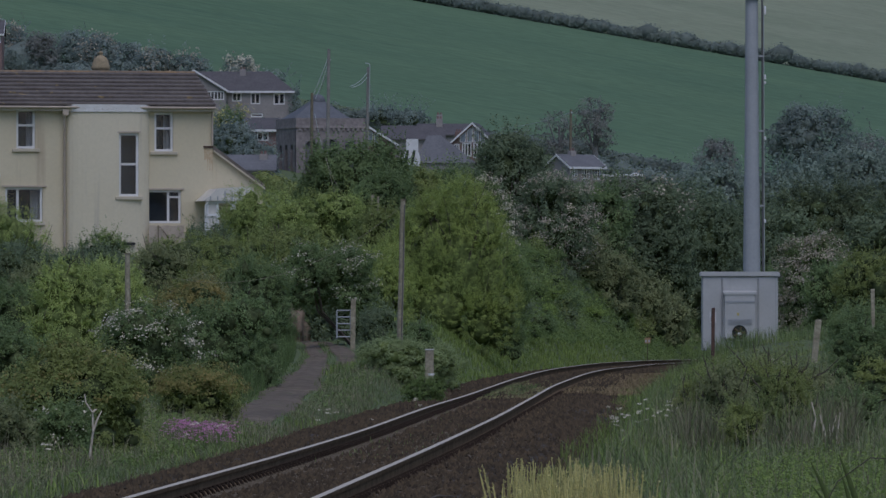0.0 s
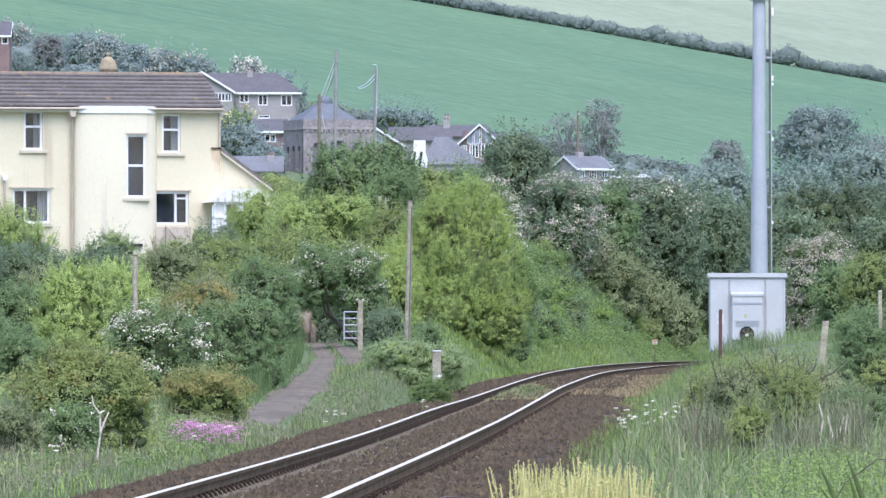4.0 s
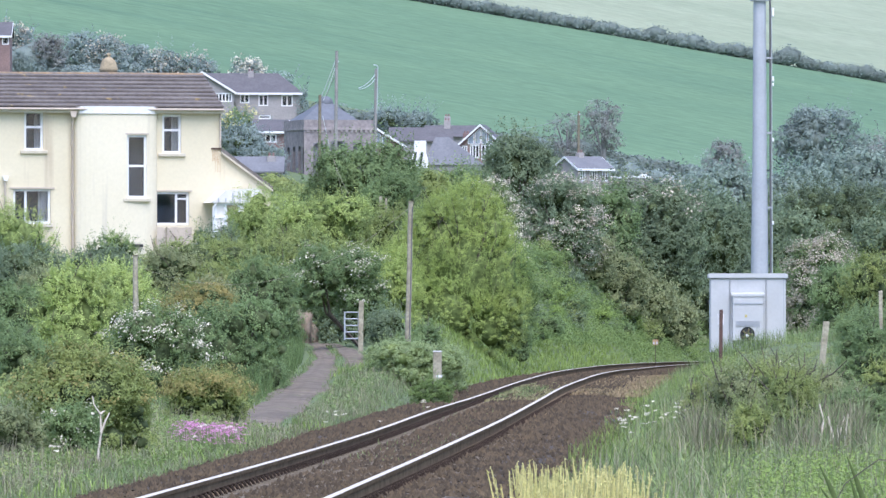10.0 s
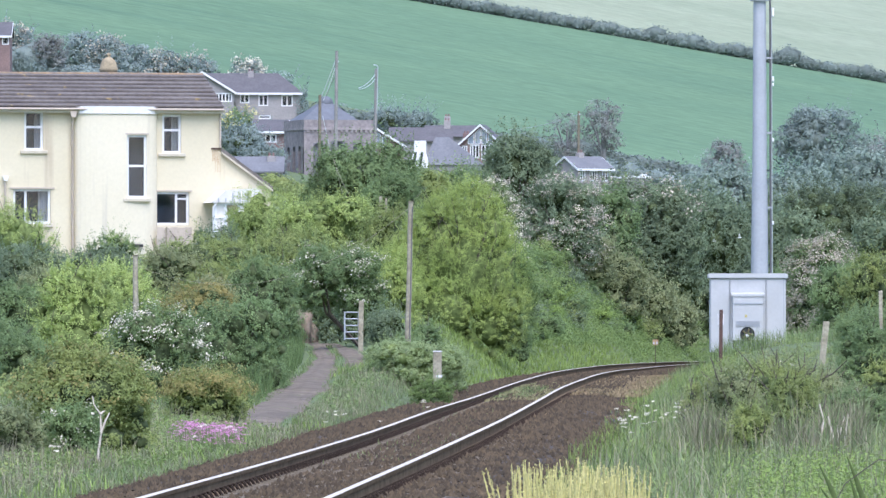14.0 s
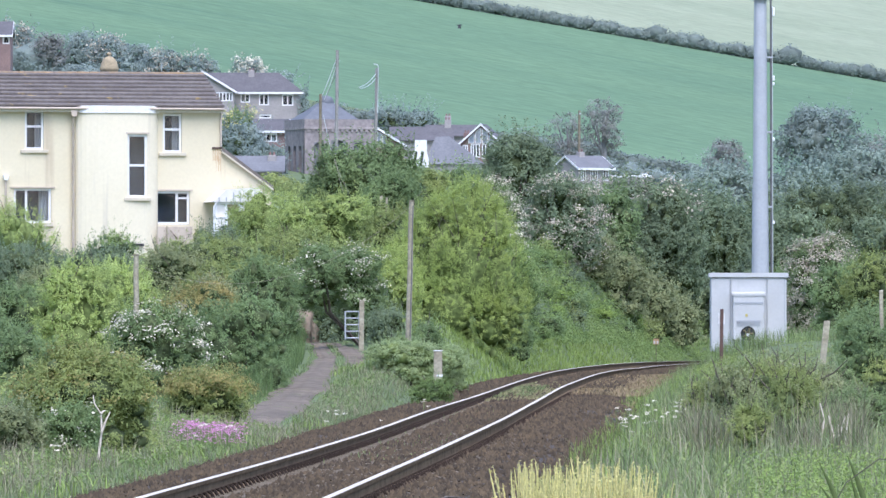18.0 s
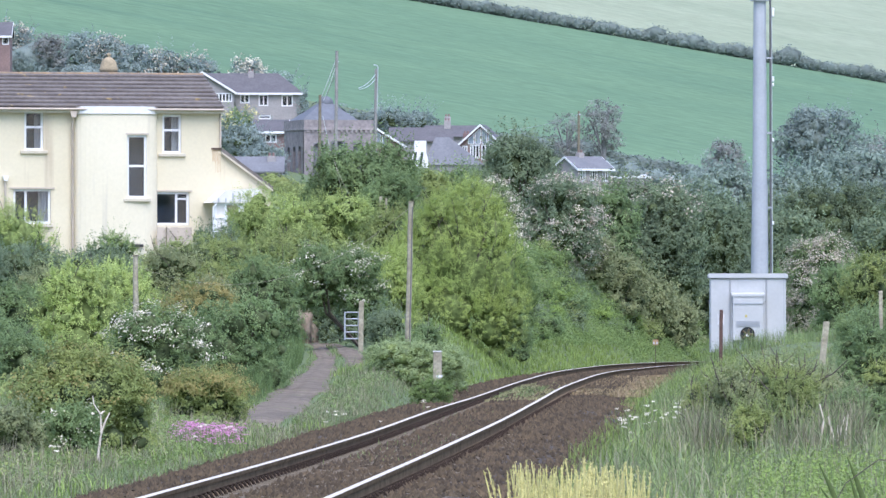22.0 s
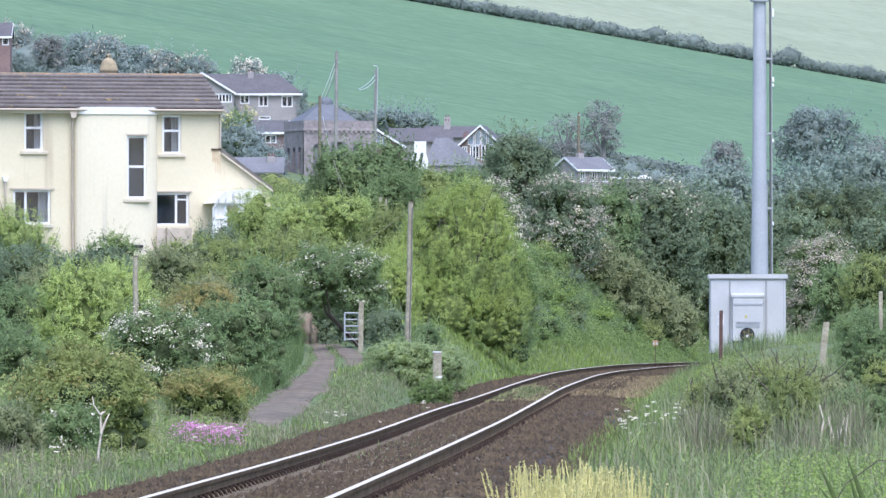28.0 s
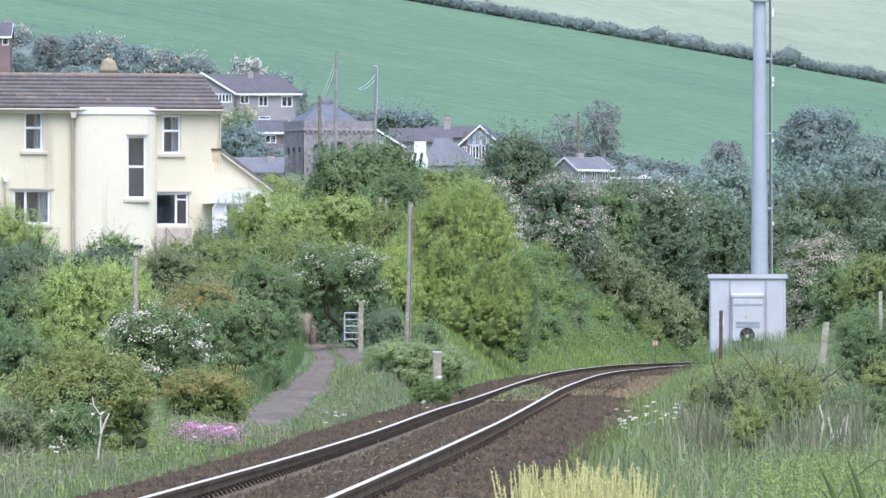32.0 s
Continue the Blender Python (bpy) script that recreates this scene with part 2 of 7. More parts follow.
M["brick"] = material("red_brick", (0.235, 0.155, 0.135), 0.9, col2=(0.19, 0.13, 0.115), mix_scale=0.7, grain=(8, 0.2))
M["curtain"] = material("curtain", (0.40, 0.44, 0.48), 0.9, col2=(0.31, 0.35, 0.39), mix_scale=3)
# near-black blue that holds the darkness of unlit rooms
M["room_shade"] = material("room_shade", (0.030, 0.040, 0.056), 0.9, grain=(2, 0.2))
M["field"] = material("young_corn", (0.112, 0.186, 0.108), 0.95, col2=(0.128, 0.206, 0.116), mix_scale=0.02, grain=(0.35, 0.13), detail=6, spec=0.05,
                      streak=((0.084, 0.150, 0.094), (0.005, 0.14, 0.05), 0, 0.58))
M["field_pale"] = material("ripe_grass_field", (0.265, 0.298, 0.190), 0.95, col2=(0.225, 0.265, 0.165), mix_scale=0.02, grain=(0.3, 0.13), detail=6, spec=0.2,
                           streak=((0.215, 0.255, 0.155), (0.006, 0.10, 0.05), 0, 0.55))
M["crow"] = material("black_feathers", (0.012, 0.012, 0.014), 0.6)
M["pale_bird"] = material("white_feathers", (0.75, 0.75, 0.72), 0.6)
M["orange"] = material("orange_paint", (0.36, 0.24, 0.12), 0.6)
M["yellow_paint"] = material("yellow_paint", (0.45, 0.38, 0.12), 0.5)


def glass_material():
    m = bpy.data.materials.new("window_glass")
    m.use_nodes = True
    n, l = m.node_tree.nodes, m.node_tree.links
    b = n["Principled BSDF"]
    b.inputs["Base Color"].default_value = (0.9, 0.93, 0.95, 1)
    b.inputs["Roughness"].default_value = 0.03
    b.inputs["Transmission Weight"].default_value = 1.0
    b.inputs["IOR"].default_value = 1.4
    return m


M["glass"] = glass_material()


# ---------------------------------------------------------------- mesh tools
def mesh_object(name, bm, mat, parent=None, label="", smooth=False):
    me = bpy.data.meshes.new(name)
    bm.to_mesh(me)
    bm.free()
    for mm in (mat if isinstance(mat, (list, tuple)) else [mat]):
        me.materials.append(mm)
    if smooth:
        for p in me.polygons:
            p.use_smooth = True
    ob = new(name, me)
    if parent is not None:
        ob.parent = parent
    if label:
        ob["label"] = label
    return ob


def part(name, bm, mat, parent, label="", smooth=False):
    """One mesh object under a thing or under a part, in the thing's own space."""
    return mesh_object(name, bm, mat, parent, label, smooth)


def thing(name, m, label, category, group="", kind=""):
    ob = new(name)
    ob.empty_display_size = 0.2
    ob.matrix_basis = m
    return tagged(ob, label, category, group, kind)


def box(bm, x0, x1, y0, y1, z0, z1, bevel=0.0, mi=0):
    v = [bm.verts.new(p) for p in ((x0, y0, z0), (x1, y0, z0), (x1, y1, z0), (x0, y1, z0), (x0, y0, z1), (x1, y0, z1), (x1, y1, z1), (x0, y1, z1))]
    fs = [bm.faces.new([v[i] for i in q]) for q in ((0, 3, 2, 1), (4, 5, 6, 7), (0, 1, 5, 4), (1, 2, 6, 5), (2, 3, 7, 6), (3, 0, 4, 7))]
    for f in fs:
        f.material_index = mi
    if bevel:
        es = list({e for f in fs for e in f.edges})
        bmesh.ops.bevel(bm, geom=es, offset=bevel, segments=1, affect='EDGES')
    return v


def boxed(*a, **k):
    bm = bmesh.new()
    box(bm, *a, **k)
    return bm


def prism(bm, pts, axis, a, b, mi=0):
    """A solid from a closed outline (in the two other axes), drawn out along axis from a to b."""
    def at(p, t):
        return {'x': (t, p[0], p[1]), 'y': (p[0], t, p[1]), 'z': (p[0], p[1], t)}[axis]
    lo, hi = [bm.verts.new(at(p, a)) for p in pts], [bm.verts.new(at(p, b)) for p in pts]
    fs = [bm.faces.new(lo), bm.faces.new(hi[::-1])]
    for i in range(len(pts)):
        j = (i + 1) % len(pts)
        fs.append(bm.faces.new((lo[j], lo[i], hi[i], hi[j])))
    for f in fs:
        f.material_index = mi
    bmesh.ops.recalc_face_normals(bm, faces=fs)
    return fs


def tube(bm, pts, radii, sides=7, cap=True, mi=0):
    """A round bar along points, with a radius at each."""
    pts = [Vector(p) for p in pts]
    rings = []
    for i, p in enumerate(pts):
        d = (pts[min(i + 1, len(pts) - 1)] - pts[max(i - 1, 0)]).normalized()
        u = d.cross(Vector((0, 0, 1)) if abs(d.z) < 0.8 else Vector((0, 1, 0)))
        u = u.normalized() if u.length > 1e-4 else Vector((1, 0, 0))
        w = d.cross(u).normalized()
        rr = radii[i] if isinstance(radii, (list, tuple)) else radii
        rings.append([bm.verts.new(p + u * math.cos(a) * rr + w * math.sin(a) * rr) for a in [2 * math.pi * k / sides for k in range(sides)]])
    for r0, r1 in zip(rings, rings[1:]):
        for k in range(sides):
            f = bm.faces.new((r0[k], r0[(k + 1) % sides], r1[(k + 1) % sides], r1[k]))
            f.material_index, f.smooth = mi, True
    if cap:
        for rr in (rings[0], rings[-1][::-1]):
            bm.faces.new([bm.verts.new(q.co) for q in rr]).material_index = mi


def mesh_from(name, verts, faces, mat, parent=None, label=""):
    me = bpy.data.meshes.new(name)
    verts = np.asarray(verts, dtype=np.float32)
    faces = np.asarray(faces, dtype=np.int32)
    k = faces.shape[1]
    me.vertices.add(len(verts))
    me.vertices.foreach_set("co", verts.ravel())
    me.loops.add(faces.size)
    me.loops.foreach_set("vertex_index", faces.ravel())
    me.polygons.add(len(faces))
    me.polygons.foreach_set("loop_start", np.arange(0, faces.size, k, dtype=np.int32))
    me.polygons.foreach_set("loop_total", np.full(len(faces), k, dtype=np.int32))
    me.update(calc_edges=True)
    me.materials.append(mat)
    ob = new(name, me)
    if parent is not None:
        ob.parent = parent
    if label:
        ob["label"] = label
    return ob


def leaf_quads(rng, c, n, length, width, lean=0.7):
    """Small bent leaves at centres c, facing roughly along n."""
    k = len(c)
    n = n + rng.normal(0, lean, (k, 3))
    n /= np.linalg.norm(n, axis=1)[:, None] + 1e-9
    t = np.cross(n, rng.normal(0, 1, (k, 3)))
    t /= np.linalg.norm(t, axis=1)[:, None] + 1e-9
    b = np.cross(n, t)
    ln = (length * rng.uniform(0.6, 1.4, k))[:, None]
    wd = (width * rng.uniform(0.6, 1.4, k))[:, None]
    v = np.stack([c - t * ln * 0.5, c + b * wd * 0.5 + n * wd * 0.2, c + t * ln * 0.5, c - b * wd * 0.5 + n * wd * 0.2], 1)
    f = np.arange(k * 4).reshape(k, 4)
    return v.reshape(-1, 3), f


# ---------------------------------------------------------------- lie of the land
def curve_of(xs, ys):
    xs, ys = np.array(xs, float), np.array(ys, float)
    m = np.gradient(ys, xs)

    def f(x):
        x = np.asarray(x, float)
        q = np.clip(x, xs[0], xs[-1])
        i = np.clip(np.searchsorted(xs, q) - 1, 0, len(xs) - 2)
        h = xs[i + 1] - xs[i]
        t = (q - xs[i]) / h
        r = (2 * t**3 - 3 * t**2 + 1) * ys[i] + (t**3 - 2 * t**2 + t) * h * m[i] + (3 * t**2 - 2 * t**3) * ys[i + 1] + (t**3 - t**2) * h * m[i + 1]
        return r + np.where(x < xs[0], (x - xs[0]) * m[0], 0) + np.where(x > xs[-1], (x - xs[-1]) * m[-1], 0)
    return f


# the railway's centre line, and the heights of its two worn rails
track_x = curve_of([20, 50, 70, 95, 120, 150, 180, 205, 225, 245, 260, 275, 300, 325, 360, 400],
                   [-3.46, -2.39, -1.68, -0.81, 0.01, 0.92, 1.89, 2.83, 3.71, 4.69, 5.46, 6.24, 7.75, 9.55, 12.6, 17.0])
rail_z_left = curve_of([20, 70, 90, 110, 135, 170, 200, 225, 245, 265, 310, 400], [0.03, 0.016, -0.021, -0.045, -0.038, -0.07, -0.026, 0.01, -0.008, -0.05, -0.2, -0.6])
rail_z_right = curve_of([20, 70, 100, 150, 175, 190, 215, 235, 250, 265, 310, 400], [0.01, 0.01, 0.0, -0.004, 0.03, 0.03, 0.037, 0.0, -0.056, -0.1, -0.26, -0.6])
left_land = curve_of([-400, 20, 60, 140, 200, 217, 241, 280, 319, 400, 600, 840, 1070, 1216], [-0.5, -0.4, -0.35, -0.12, 0.1, 0.3, 1.2, 2.7, 3.7, 5.0, 8.0, 13.6, 21.6, 29.7])
right_land = curve_of([-400, 20, 60, 120, 160, 200, 230, 300, 400, 600, 840, 1070, 1216], [-0.2, -0.15, -0.22, -0.2, 0.08, 0.5, 0.78, 1.0, 3.0, 8.0, 13.6, 21.6, 29.7])
crest = curve_of([150, 195, 225, 250, 275, 305, 345, 368, 400], [0.0, 0.35, 0.8, 1.9, 3.6, 4.9, 5.3, 5.2, 3.0])


PATH = curve_of([120, 138, 150, 162, 175, 190, 206, 222, 235, 247, 270], [-3.2, -3.03, -2.95, -2.86, -2.80, -2.82, -2.88, -3.18, -3.52, -3.9, -4.6])
PATH_Z = curve_of([120, 138, 150, 162, 175, 190, 206, 222, 235, 270], [-0.30, -0.21, -0.10, -0.02, 0.09, 0.23, 0.40, 0.60, 0.76, 1.1])
BRANCH = curve_of([190, 198, 212, 226, 236], [-1.75, -1.97, -2.26, -2.75, -3.4])
BRANCH_Z = curve_of([190, 198, 212, 226, 236], [0.20, 0.28, 0.50, 0.70, 0.78])


def smooth(a, b, x):
    t = np.clip((np.asarray(x, float) - a) / (b - a), 0, 1)
    return t * t * (3 - 2 * t)


def ground_z(x, y):
    x, y = np.asarray(x, float), np.asarray(y, float)
    d = x - track_x(np.minimum(y, 520))
    near = 1 - smooth(420, 620, y)
    land_l, land_r = left_land(np.minimum(y, 1216)), right_land(np.minimum(y, 1216))
    bed = (rail_z_left(np.clip(y, 20, 400)) + rail_z_right(np.clip(y, 20, 400))) / 2 - 0.32
    wide = 2.2 + 3.2 * smooth(125, 175, y)
    left = bed + (land_l - bed) * smooth(0.0, 1.0, (-d - 2.3) / wide)
    c = np.where((y > 150) & (y < 430), crest(np.clip(y, 150, 400)) * (1 - smooth(385, 430, y)) - 0.4 * (1 - smooth(150, 180, y)), -9)
    c = np.where(c > -5, c + (land_l - c) * smooth(9.0, 15.0, -d), c)
    left = np.maximum(left, np.where(d < -2.3, np.minimum(bed + (-d - 2.3) * 0.76, c), left))
    right = bed + (land_r - bed) * smooth(2.0, 5.2, d) + 0.05 * np.clip(d - 6, 0, 12) * near
    z = np.where(d < 0, left, right)
    flat = np.where(x < 0, land_l, land_r)
    z = z * near + flat * (1 - near)
    tilt = smooth(400, 1000, y)
    z = z - 0.174 * np.clip(x, -160, 160) * tilt
    z = z + np.where(y > 1216, 0.080 * (np.minimum(y, 2500) - 1216), 0) - np.where(y > 2500, 0.04 * (y - 2500), 0)
    py = np.clip(y, 120, 270)
    k = smooth(128, 140, y) * (1 - smooth(240, 262, y)) * np.exp(-((x - PATH(py)) / 0.95)**4)
    z = z + (PATH_Z(py) - 0.03 - z) * k
    py = np.clip(y, 190, 236)
    k = smooth(190, 196, y) * (1 - smooth(228, 236, y)) * np.exp(-((x - BRANCH(py)) / 0.45)**4)
    z = z + (BRANCH_Z(py) - 0.03 - z) * k
    rough = 0.16 * np.sin(x * 0.9 + y * 0.11) * np.sin(y * 0.17 - x * 0.35) + 0.08 * np.sin(x * 2.1 - y * 0.31)
    rough = rough * (1 - np.exp(-((x - PATH(np.clip(y, 120, 270))) / 1.8)**2))
    return z + rough * smooth(3.5, 6.5, np.abs(d)) * smooth(150, 230, y) * near


def gz(x, y):
    return float(ground_z(x, y))


# ---------------------------------------------------------------- ground
def build_ground():
    ys = np.concatenate([np.arange(-400, 0, 40), np.arange(0, 60, 6), np.arange(60, 350, 1.6), np.arange(350, 640, 8), np.arange(640, 1200, 20),
                         np.arange(1200, 2600, 40), np.array([2600, 3000, 3600, 4300, 4900])])
    half = np.concatenate([np.arange(0, 16, 0.4), np.arange(16, 60, 2.2), np.array([60, 72, 88, 110, 140, 180, 240, 320, 450, 700, 1200, 2200, 3600])])
    xs = np.concatenate([-half[:0:-1], half])
    gx, gy = np.meshgrid(xs, ys)
    z = ground_z(gx, gy)
    verts = np.stack([gx, gy, z], -1).reshape(-1, 3)
    w = len(xs)
    i, j = np.meshgrid(np.arange(len(ys) - 1), np.arange(w - 1), indexing='ij')
    a = (i * w + j).ravel()
    faces = np.stack([a, a + 1, a + w + 1, a + w], 1)
    ob = mesh_from("ground", verts, faces, M["soil"])
    me = ob.data
    me.materials.append(M["field"])
    me.materials.append(M["field_pale"])
    cy = gy[:-1, :-1].ravel() + 20
    idx = np.where(cy > 1590, 2, np.where(cy > 1200, 1, 0))
    me.polygons.foreach_set("material_index", idx.astype(np.int32))
    me.polygons.foreach_set("use_smooth", np.ones(len(faces), dtype=bool))
    tagged(ob, "rolling grassy ground rising to a green hillside of crops", "ground", kind="structure")


build_ground()


def strip(name, y0, y1, step, section, mat, label="", category="", kind="", parent=None, z_of=None, closed=False):
    """A long body laid along the railway: section is a list of (offset, height)."""
    ys = np.arange(y0, y1 + step, step)
    xs = track_x(ys)
    k = len(section)
    v = np.zeros((len(ys), k, 3))
    for j, (o, h) in enumerate(section):
        v[:, j, 0], v[:, j, 1] = xs + o, ys
        v[:, j, 2] = h + (z_of(ys) if z_of else 0)
    f = []
    for i in range(len(ys) - 1):
        for j in range(k if closed else k - 1):
            q = (j + 1) % k
            f.append((i * k + j, i * k + q, (i + 1) * k + q, (i + 1) * k + j))
    ob = mesh_from(name, v.reshape(-1, 3), f, mat, parent)
    for p in ob.data.polygons:
        p.use_smooth = False
    if category:
        tagged(ob, label, category, kind=kind)
    return ob


def mid_z(y):
    return (rail_z_left(y) + rail_z_right(y)) / 2


# ballast bed, its loose stones, sleepers and rails
strip("ballast_bed", 14, 380, 1.5, [(-2.75, -0.36), (-2.3, -0.30), (-1.75, -0.17), (-0.5, -0.165), (0.5, -0.165), (1.6, -0.16), (2.1, -0.26), (2.7, -0.36)],
      M["ballast_bed"], "brown stone ballast bed under the single railway track", "ballast", "structure", z_of=mid_z)


def heap_h(y, o):
    return 0.17 * np.exp(-((y - 150) / 9)**2 - ((o - 1.95) / 0.55)**4)


def build_earth_bank():
    """A worn bare bank where the footpath passes between the hedges."""
    bm = bmesh.new()
    bmesh.ops.create_icosphere(bm, subdivisions=4, radius=1.0)
    for v in bm.verts:
        v.co *= 1 + 0.35 * noise.noise(v.co * 2.2) + 0.10 * noise.noise(v.co * 7)
    bmesh.ops.scale(bm, verts=bm.verts, vec=(0.42, 1.6, 0.85))
    ob = mesh_object("earth_bank", bm, M["bank_earth"], smooth=True)
    ob.matrix_basis = pose(-3.95, 236, gz(-3.95, 236) + 0.1)
    tagged(ob, "bare pale earth bank worn beside the footpath", "bank", kind="structure")


build_earth_bank()


def build_heap():
    """A swell of spare ballast on the shoulder."""
    ys, os_ = np.arange(124, 176.1, 1.0), np.arange(0.95, 3.3, 0.12)
    gy, go = np.meshgrid(ys, os_, indexing='ij')
    base = np.interp(go, [0.5, 1.6, 2.1, 2.7, 3.3], [-0.165, -0.16, -0.26, -0.36, -0.42])
    z = base + mid_z(gy) + heap_h(gy, go) + np.where(heap_h(gy, go) > 0.012, 0.003, -0.03)
    v = np.stack([track_x(gy) + go, gy, z], -1).reshape(-1, 3)
    w = len(os_)
    i, j = np.meshgrid(np.arange(len(ys) - 1), np.arange(w - 1), indexing='ij')
    q = (i * w + j).ravel()
    ob = mesh_from("ballast_heap", v, np.stack([q, q + 1, q + w + 1, q + w], 1), M["ballast_bed"])
    tagged(ob, "low heap of spare ballast on the track shoulder", "ballast", kind="structure")


build_heap()


def build_stones():
    rng = np.random.default_rng(5)
    n = 60000
    y = 62 + (330 - 62) * rng.random(n) ** 2.2
    o = rng.uniform(-2.6, 2.5, n)
    sec_o = np.array([-2.75, -2.3, -1.75, -0.5, 0.5, 1.6, 2.1, 2.7])
    sec_h = np.array([-0.36, -0.30, -0.17, -0.165, -0.165, -0.16, -0.26, -0.36])
    heap = heap_h(y, o)
    z = np.interp(o, sec_o, sec_h) + mid_z(y) + 0.006 + heap + rng.uniform(-0.01, 0.016, n)
    keep = (np.abs(np.abs(o) - 0.7525) > 0.09) & ((np.abs(o) < 0.48) | (np.abs(o) > 0.80))
    y, o, z = y[keep], o[keep], z[keep]
    n = len(y)
    c = np.stack([track_x(y) + o, y, z], 1)
    r = rng.uniform(0.016, 0.042, (n, 1)) ** 1.0 * (1 + 0.5 * (y[:, None] > 120) + 0.7 * (y[:, None] > 190))
    base = np.array([(1, 0, -0.4), (-1, 0, -0.4), (0, 1, -0.4), (0, -1, -0.4), (0, 0, 1)], float)
    v = c[:, None, :] + base[None] * r[:, :, None] * rng.uniform(0.55, 1.25, (n, 5, 1)) + rng.normal(0, 0.006, (n, 5, 3))
    tri = np.array([(0, 2, 4), (2, 1, 4), (1, 3, 4), (3, 0, 4)])
    f = tri[None] + (np.arange(n) * 5)[:, None, None]
    ob = mesh_from("ballast_stones", v.reshape(-1, 3), f.reshape(-1, 3), M["ballast"])
    tagged(ob, "loose brown and grey ballast stones on the trackbed", "ballast", kind="stuff")


build_stones()

RAIL = [(-0.036, 0.0), (-0.034, -0.012), (-0.030, -0.036), (-0.010, -0.046), (-0.010, -0.135), (-0.066, -0.150), (-0.066, -0.160),
        (0.066, -0.160), (0.066, -0.150), (0.010, -0.135), (0.010, -0.046), (0.030, -0.036), (0.034, -0.012), (0.036, 0.0)]


def build_rail(side, z_of):
    o = 0.7525 * side
    top = thing("rail", Matrix(), "worn steel rail with a polished running surface and rusty web", "rail", "rails of the track")
    strip("rail_web", 14, 372, 1.0, [(o + a, h) for a, h in RAIL[::-1]], M["rail_side"], parent=top, z_of=z_of)
    strip("rail_head", 14, 372, 1.0, [(o - 0.034, -0.004), (o - 0.026, 0.004), (o + 0.022, 0.004), (o + 0.03, -0.002)], M["rail_head"], parent=top, z_of=z_of)["label"] = "polished running surface"
    return top


for side, zf in ((-1, rail_z_left), (1, rail_z_right)):
    build_rail(side, zf)


def build_sleepers():
    bm = bmesh.new()
    prism(bm, [(-0.13, -0.20), (0.13, -0.20), (0.10, 0.0), (-0.10, 0.0)], 'x', -1.25, 1.25)
    body = bm
    first = None
    clip = bmesh.new()
    tube(clip, [(0.07, -0.03, 0.0), (0.035, 0, 0.055), (0.0, 0.0, 0.05), (0.03, 0.03, 0.03), (0.05, 0.03, 0.0)], 0.009, 4)
    cm = bpy.data.meshes.new("rail_clip")
    clip.to_mesh(cm)
    clip.free()
    cm.materials.append(M["clip"])
    y = 62.0
    while y < 178:
        x = float(track_x(y))
        ang = math.degrees(math.atan2(float(track_x(y + 0.5)) - x, 0.5))
        m = pose(x, y, float(mid_z(y)) - 0.158, 0, 0, -ang)
        if first is None:
            first = thing("sleeper", m, "concrete sleeper sunk in ballast under the rails", "sleeper", "sleepers of the track")
            part("sleeper_body", body, M["sleeper"], first)
            for s in (-1, 1):
                for t in (-1, 1):
                    c = new("rail_clip", cm)
                    c.parent = first
                    c.matrix_basis = pose(0.7525 * s + t * 0.075, 0, 0.012, 0, 0, 0 if t > 0 else 180)
        else:
            copy_thing(first, m)
        y += 0.65


build_sleepers()


def build_path(line, y0, y1, half, label):
    """A worn earth path with two hollows trodden in it and ragged edges."""
    yy = np.arange(y0, y1, 0.5)
    k = 13
    u = np.linspace(-1, 1, k)
    rng = np.random.default_rng(int(y0))
    half = half * (1 - 0.55 * smooth(168, 225, yy)) if y0 < 150 else half
    lw = half * (1 + 0.22 * np.sin(yy * 0.35) + rng.uniform(-0.16, 0.16, len(yy)))
    rw = half * (1 + 0.25 * np.sin(yy * 0.29 + 2) + rng.uniform(-0.16, 0.16, len(yy)))
    x = line(yy)[:, None] + np.where(u[None] < 0, lw[:, None], rw[:, None]) * u[None]
    y = np.repeat(yy[:, None], k, 1)
    lump = np.array([[noise.noise((a * 2.2, b * 0.22, 3.0)) for a, b in zip(ra, rb)] for ra, rb in zip(x, y)])
    z = ground_z(x, y) + 0.045 * (1 - u[None]**4) + 0.03 * lump - 0.025 * np.exp(-((np.abs(u[None]) - 0.45) / 0.2)**2)
    v = np.stack([x, y, z], -1).reshape(-1, 3)
    i, j = np.meshgrid(np.arange(len(yy) - 1), np.arange(k - 1), indexing='ij')
    q = (i * k + j).ravel()
    ob = mesh_from("path", v, np.stack([q, q + 1, q + k + 1, q + k], 1), M["path"])
    ob.data.polygons.foreach_set("use_smooth", np.ones(len(ob.data.polygons), dtype=bool))
    tagged(ob, label, "path", kind="structure")


build_path(PATH, 133, 248, 0.48, "trodden earth footpath climbing between bushes")
build_path(BRANCH, 191, 234, 0.26, "narrow earth track joining the footpath")


# ---------------------------------------------------------------- bushes and trees
BUSH_SEED = [100]


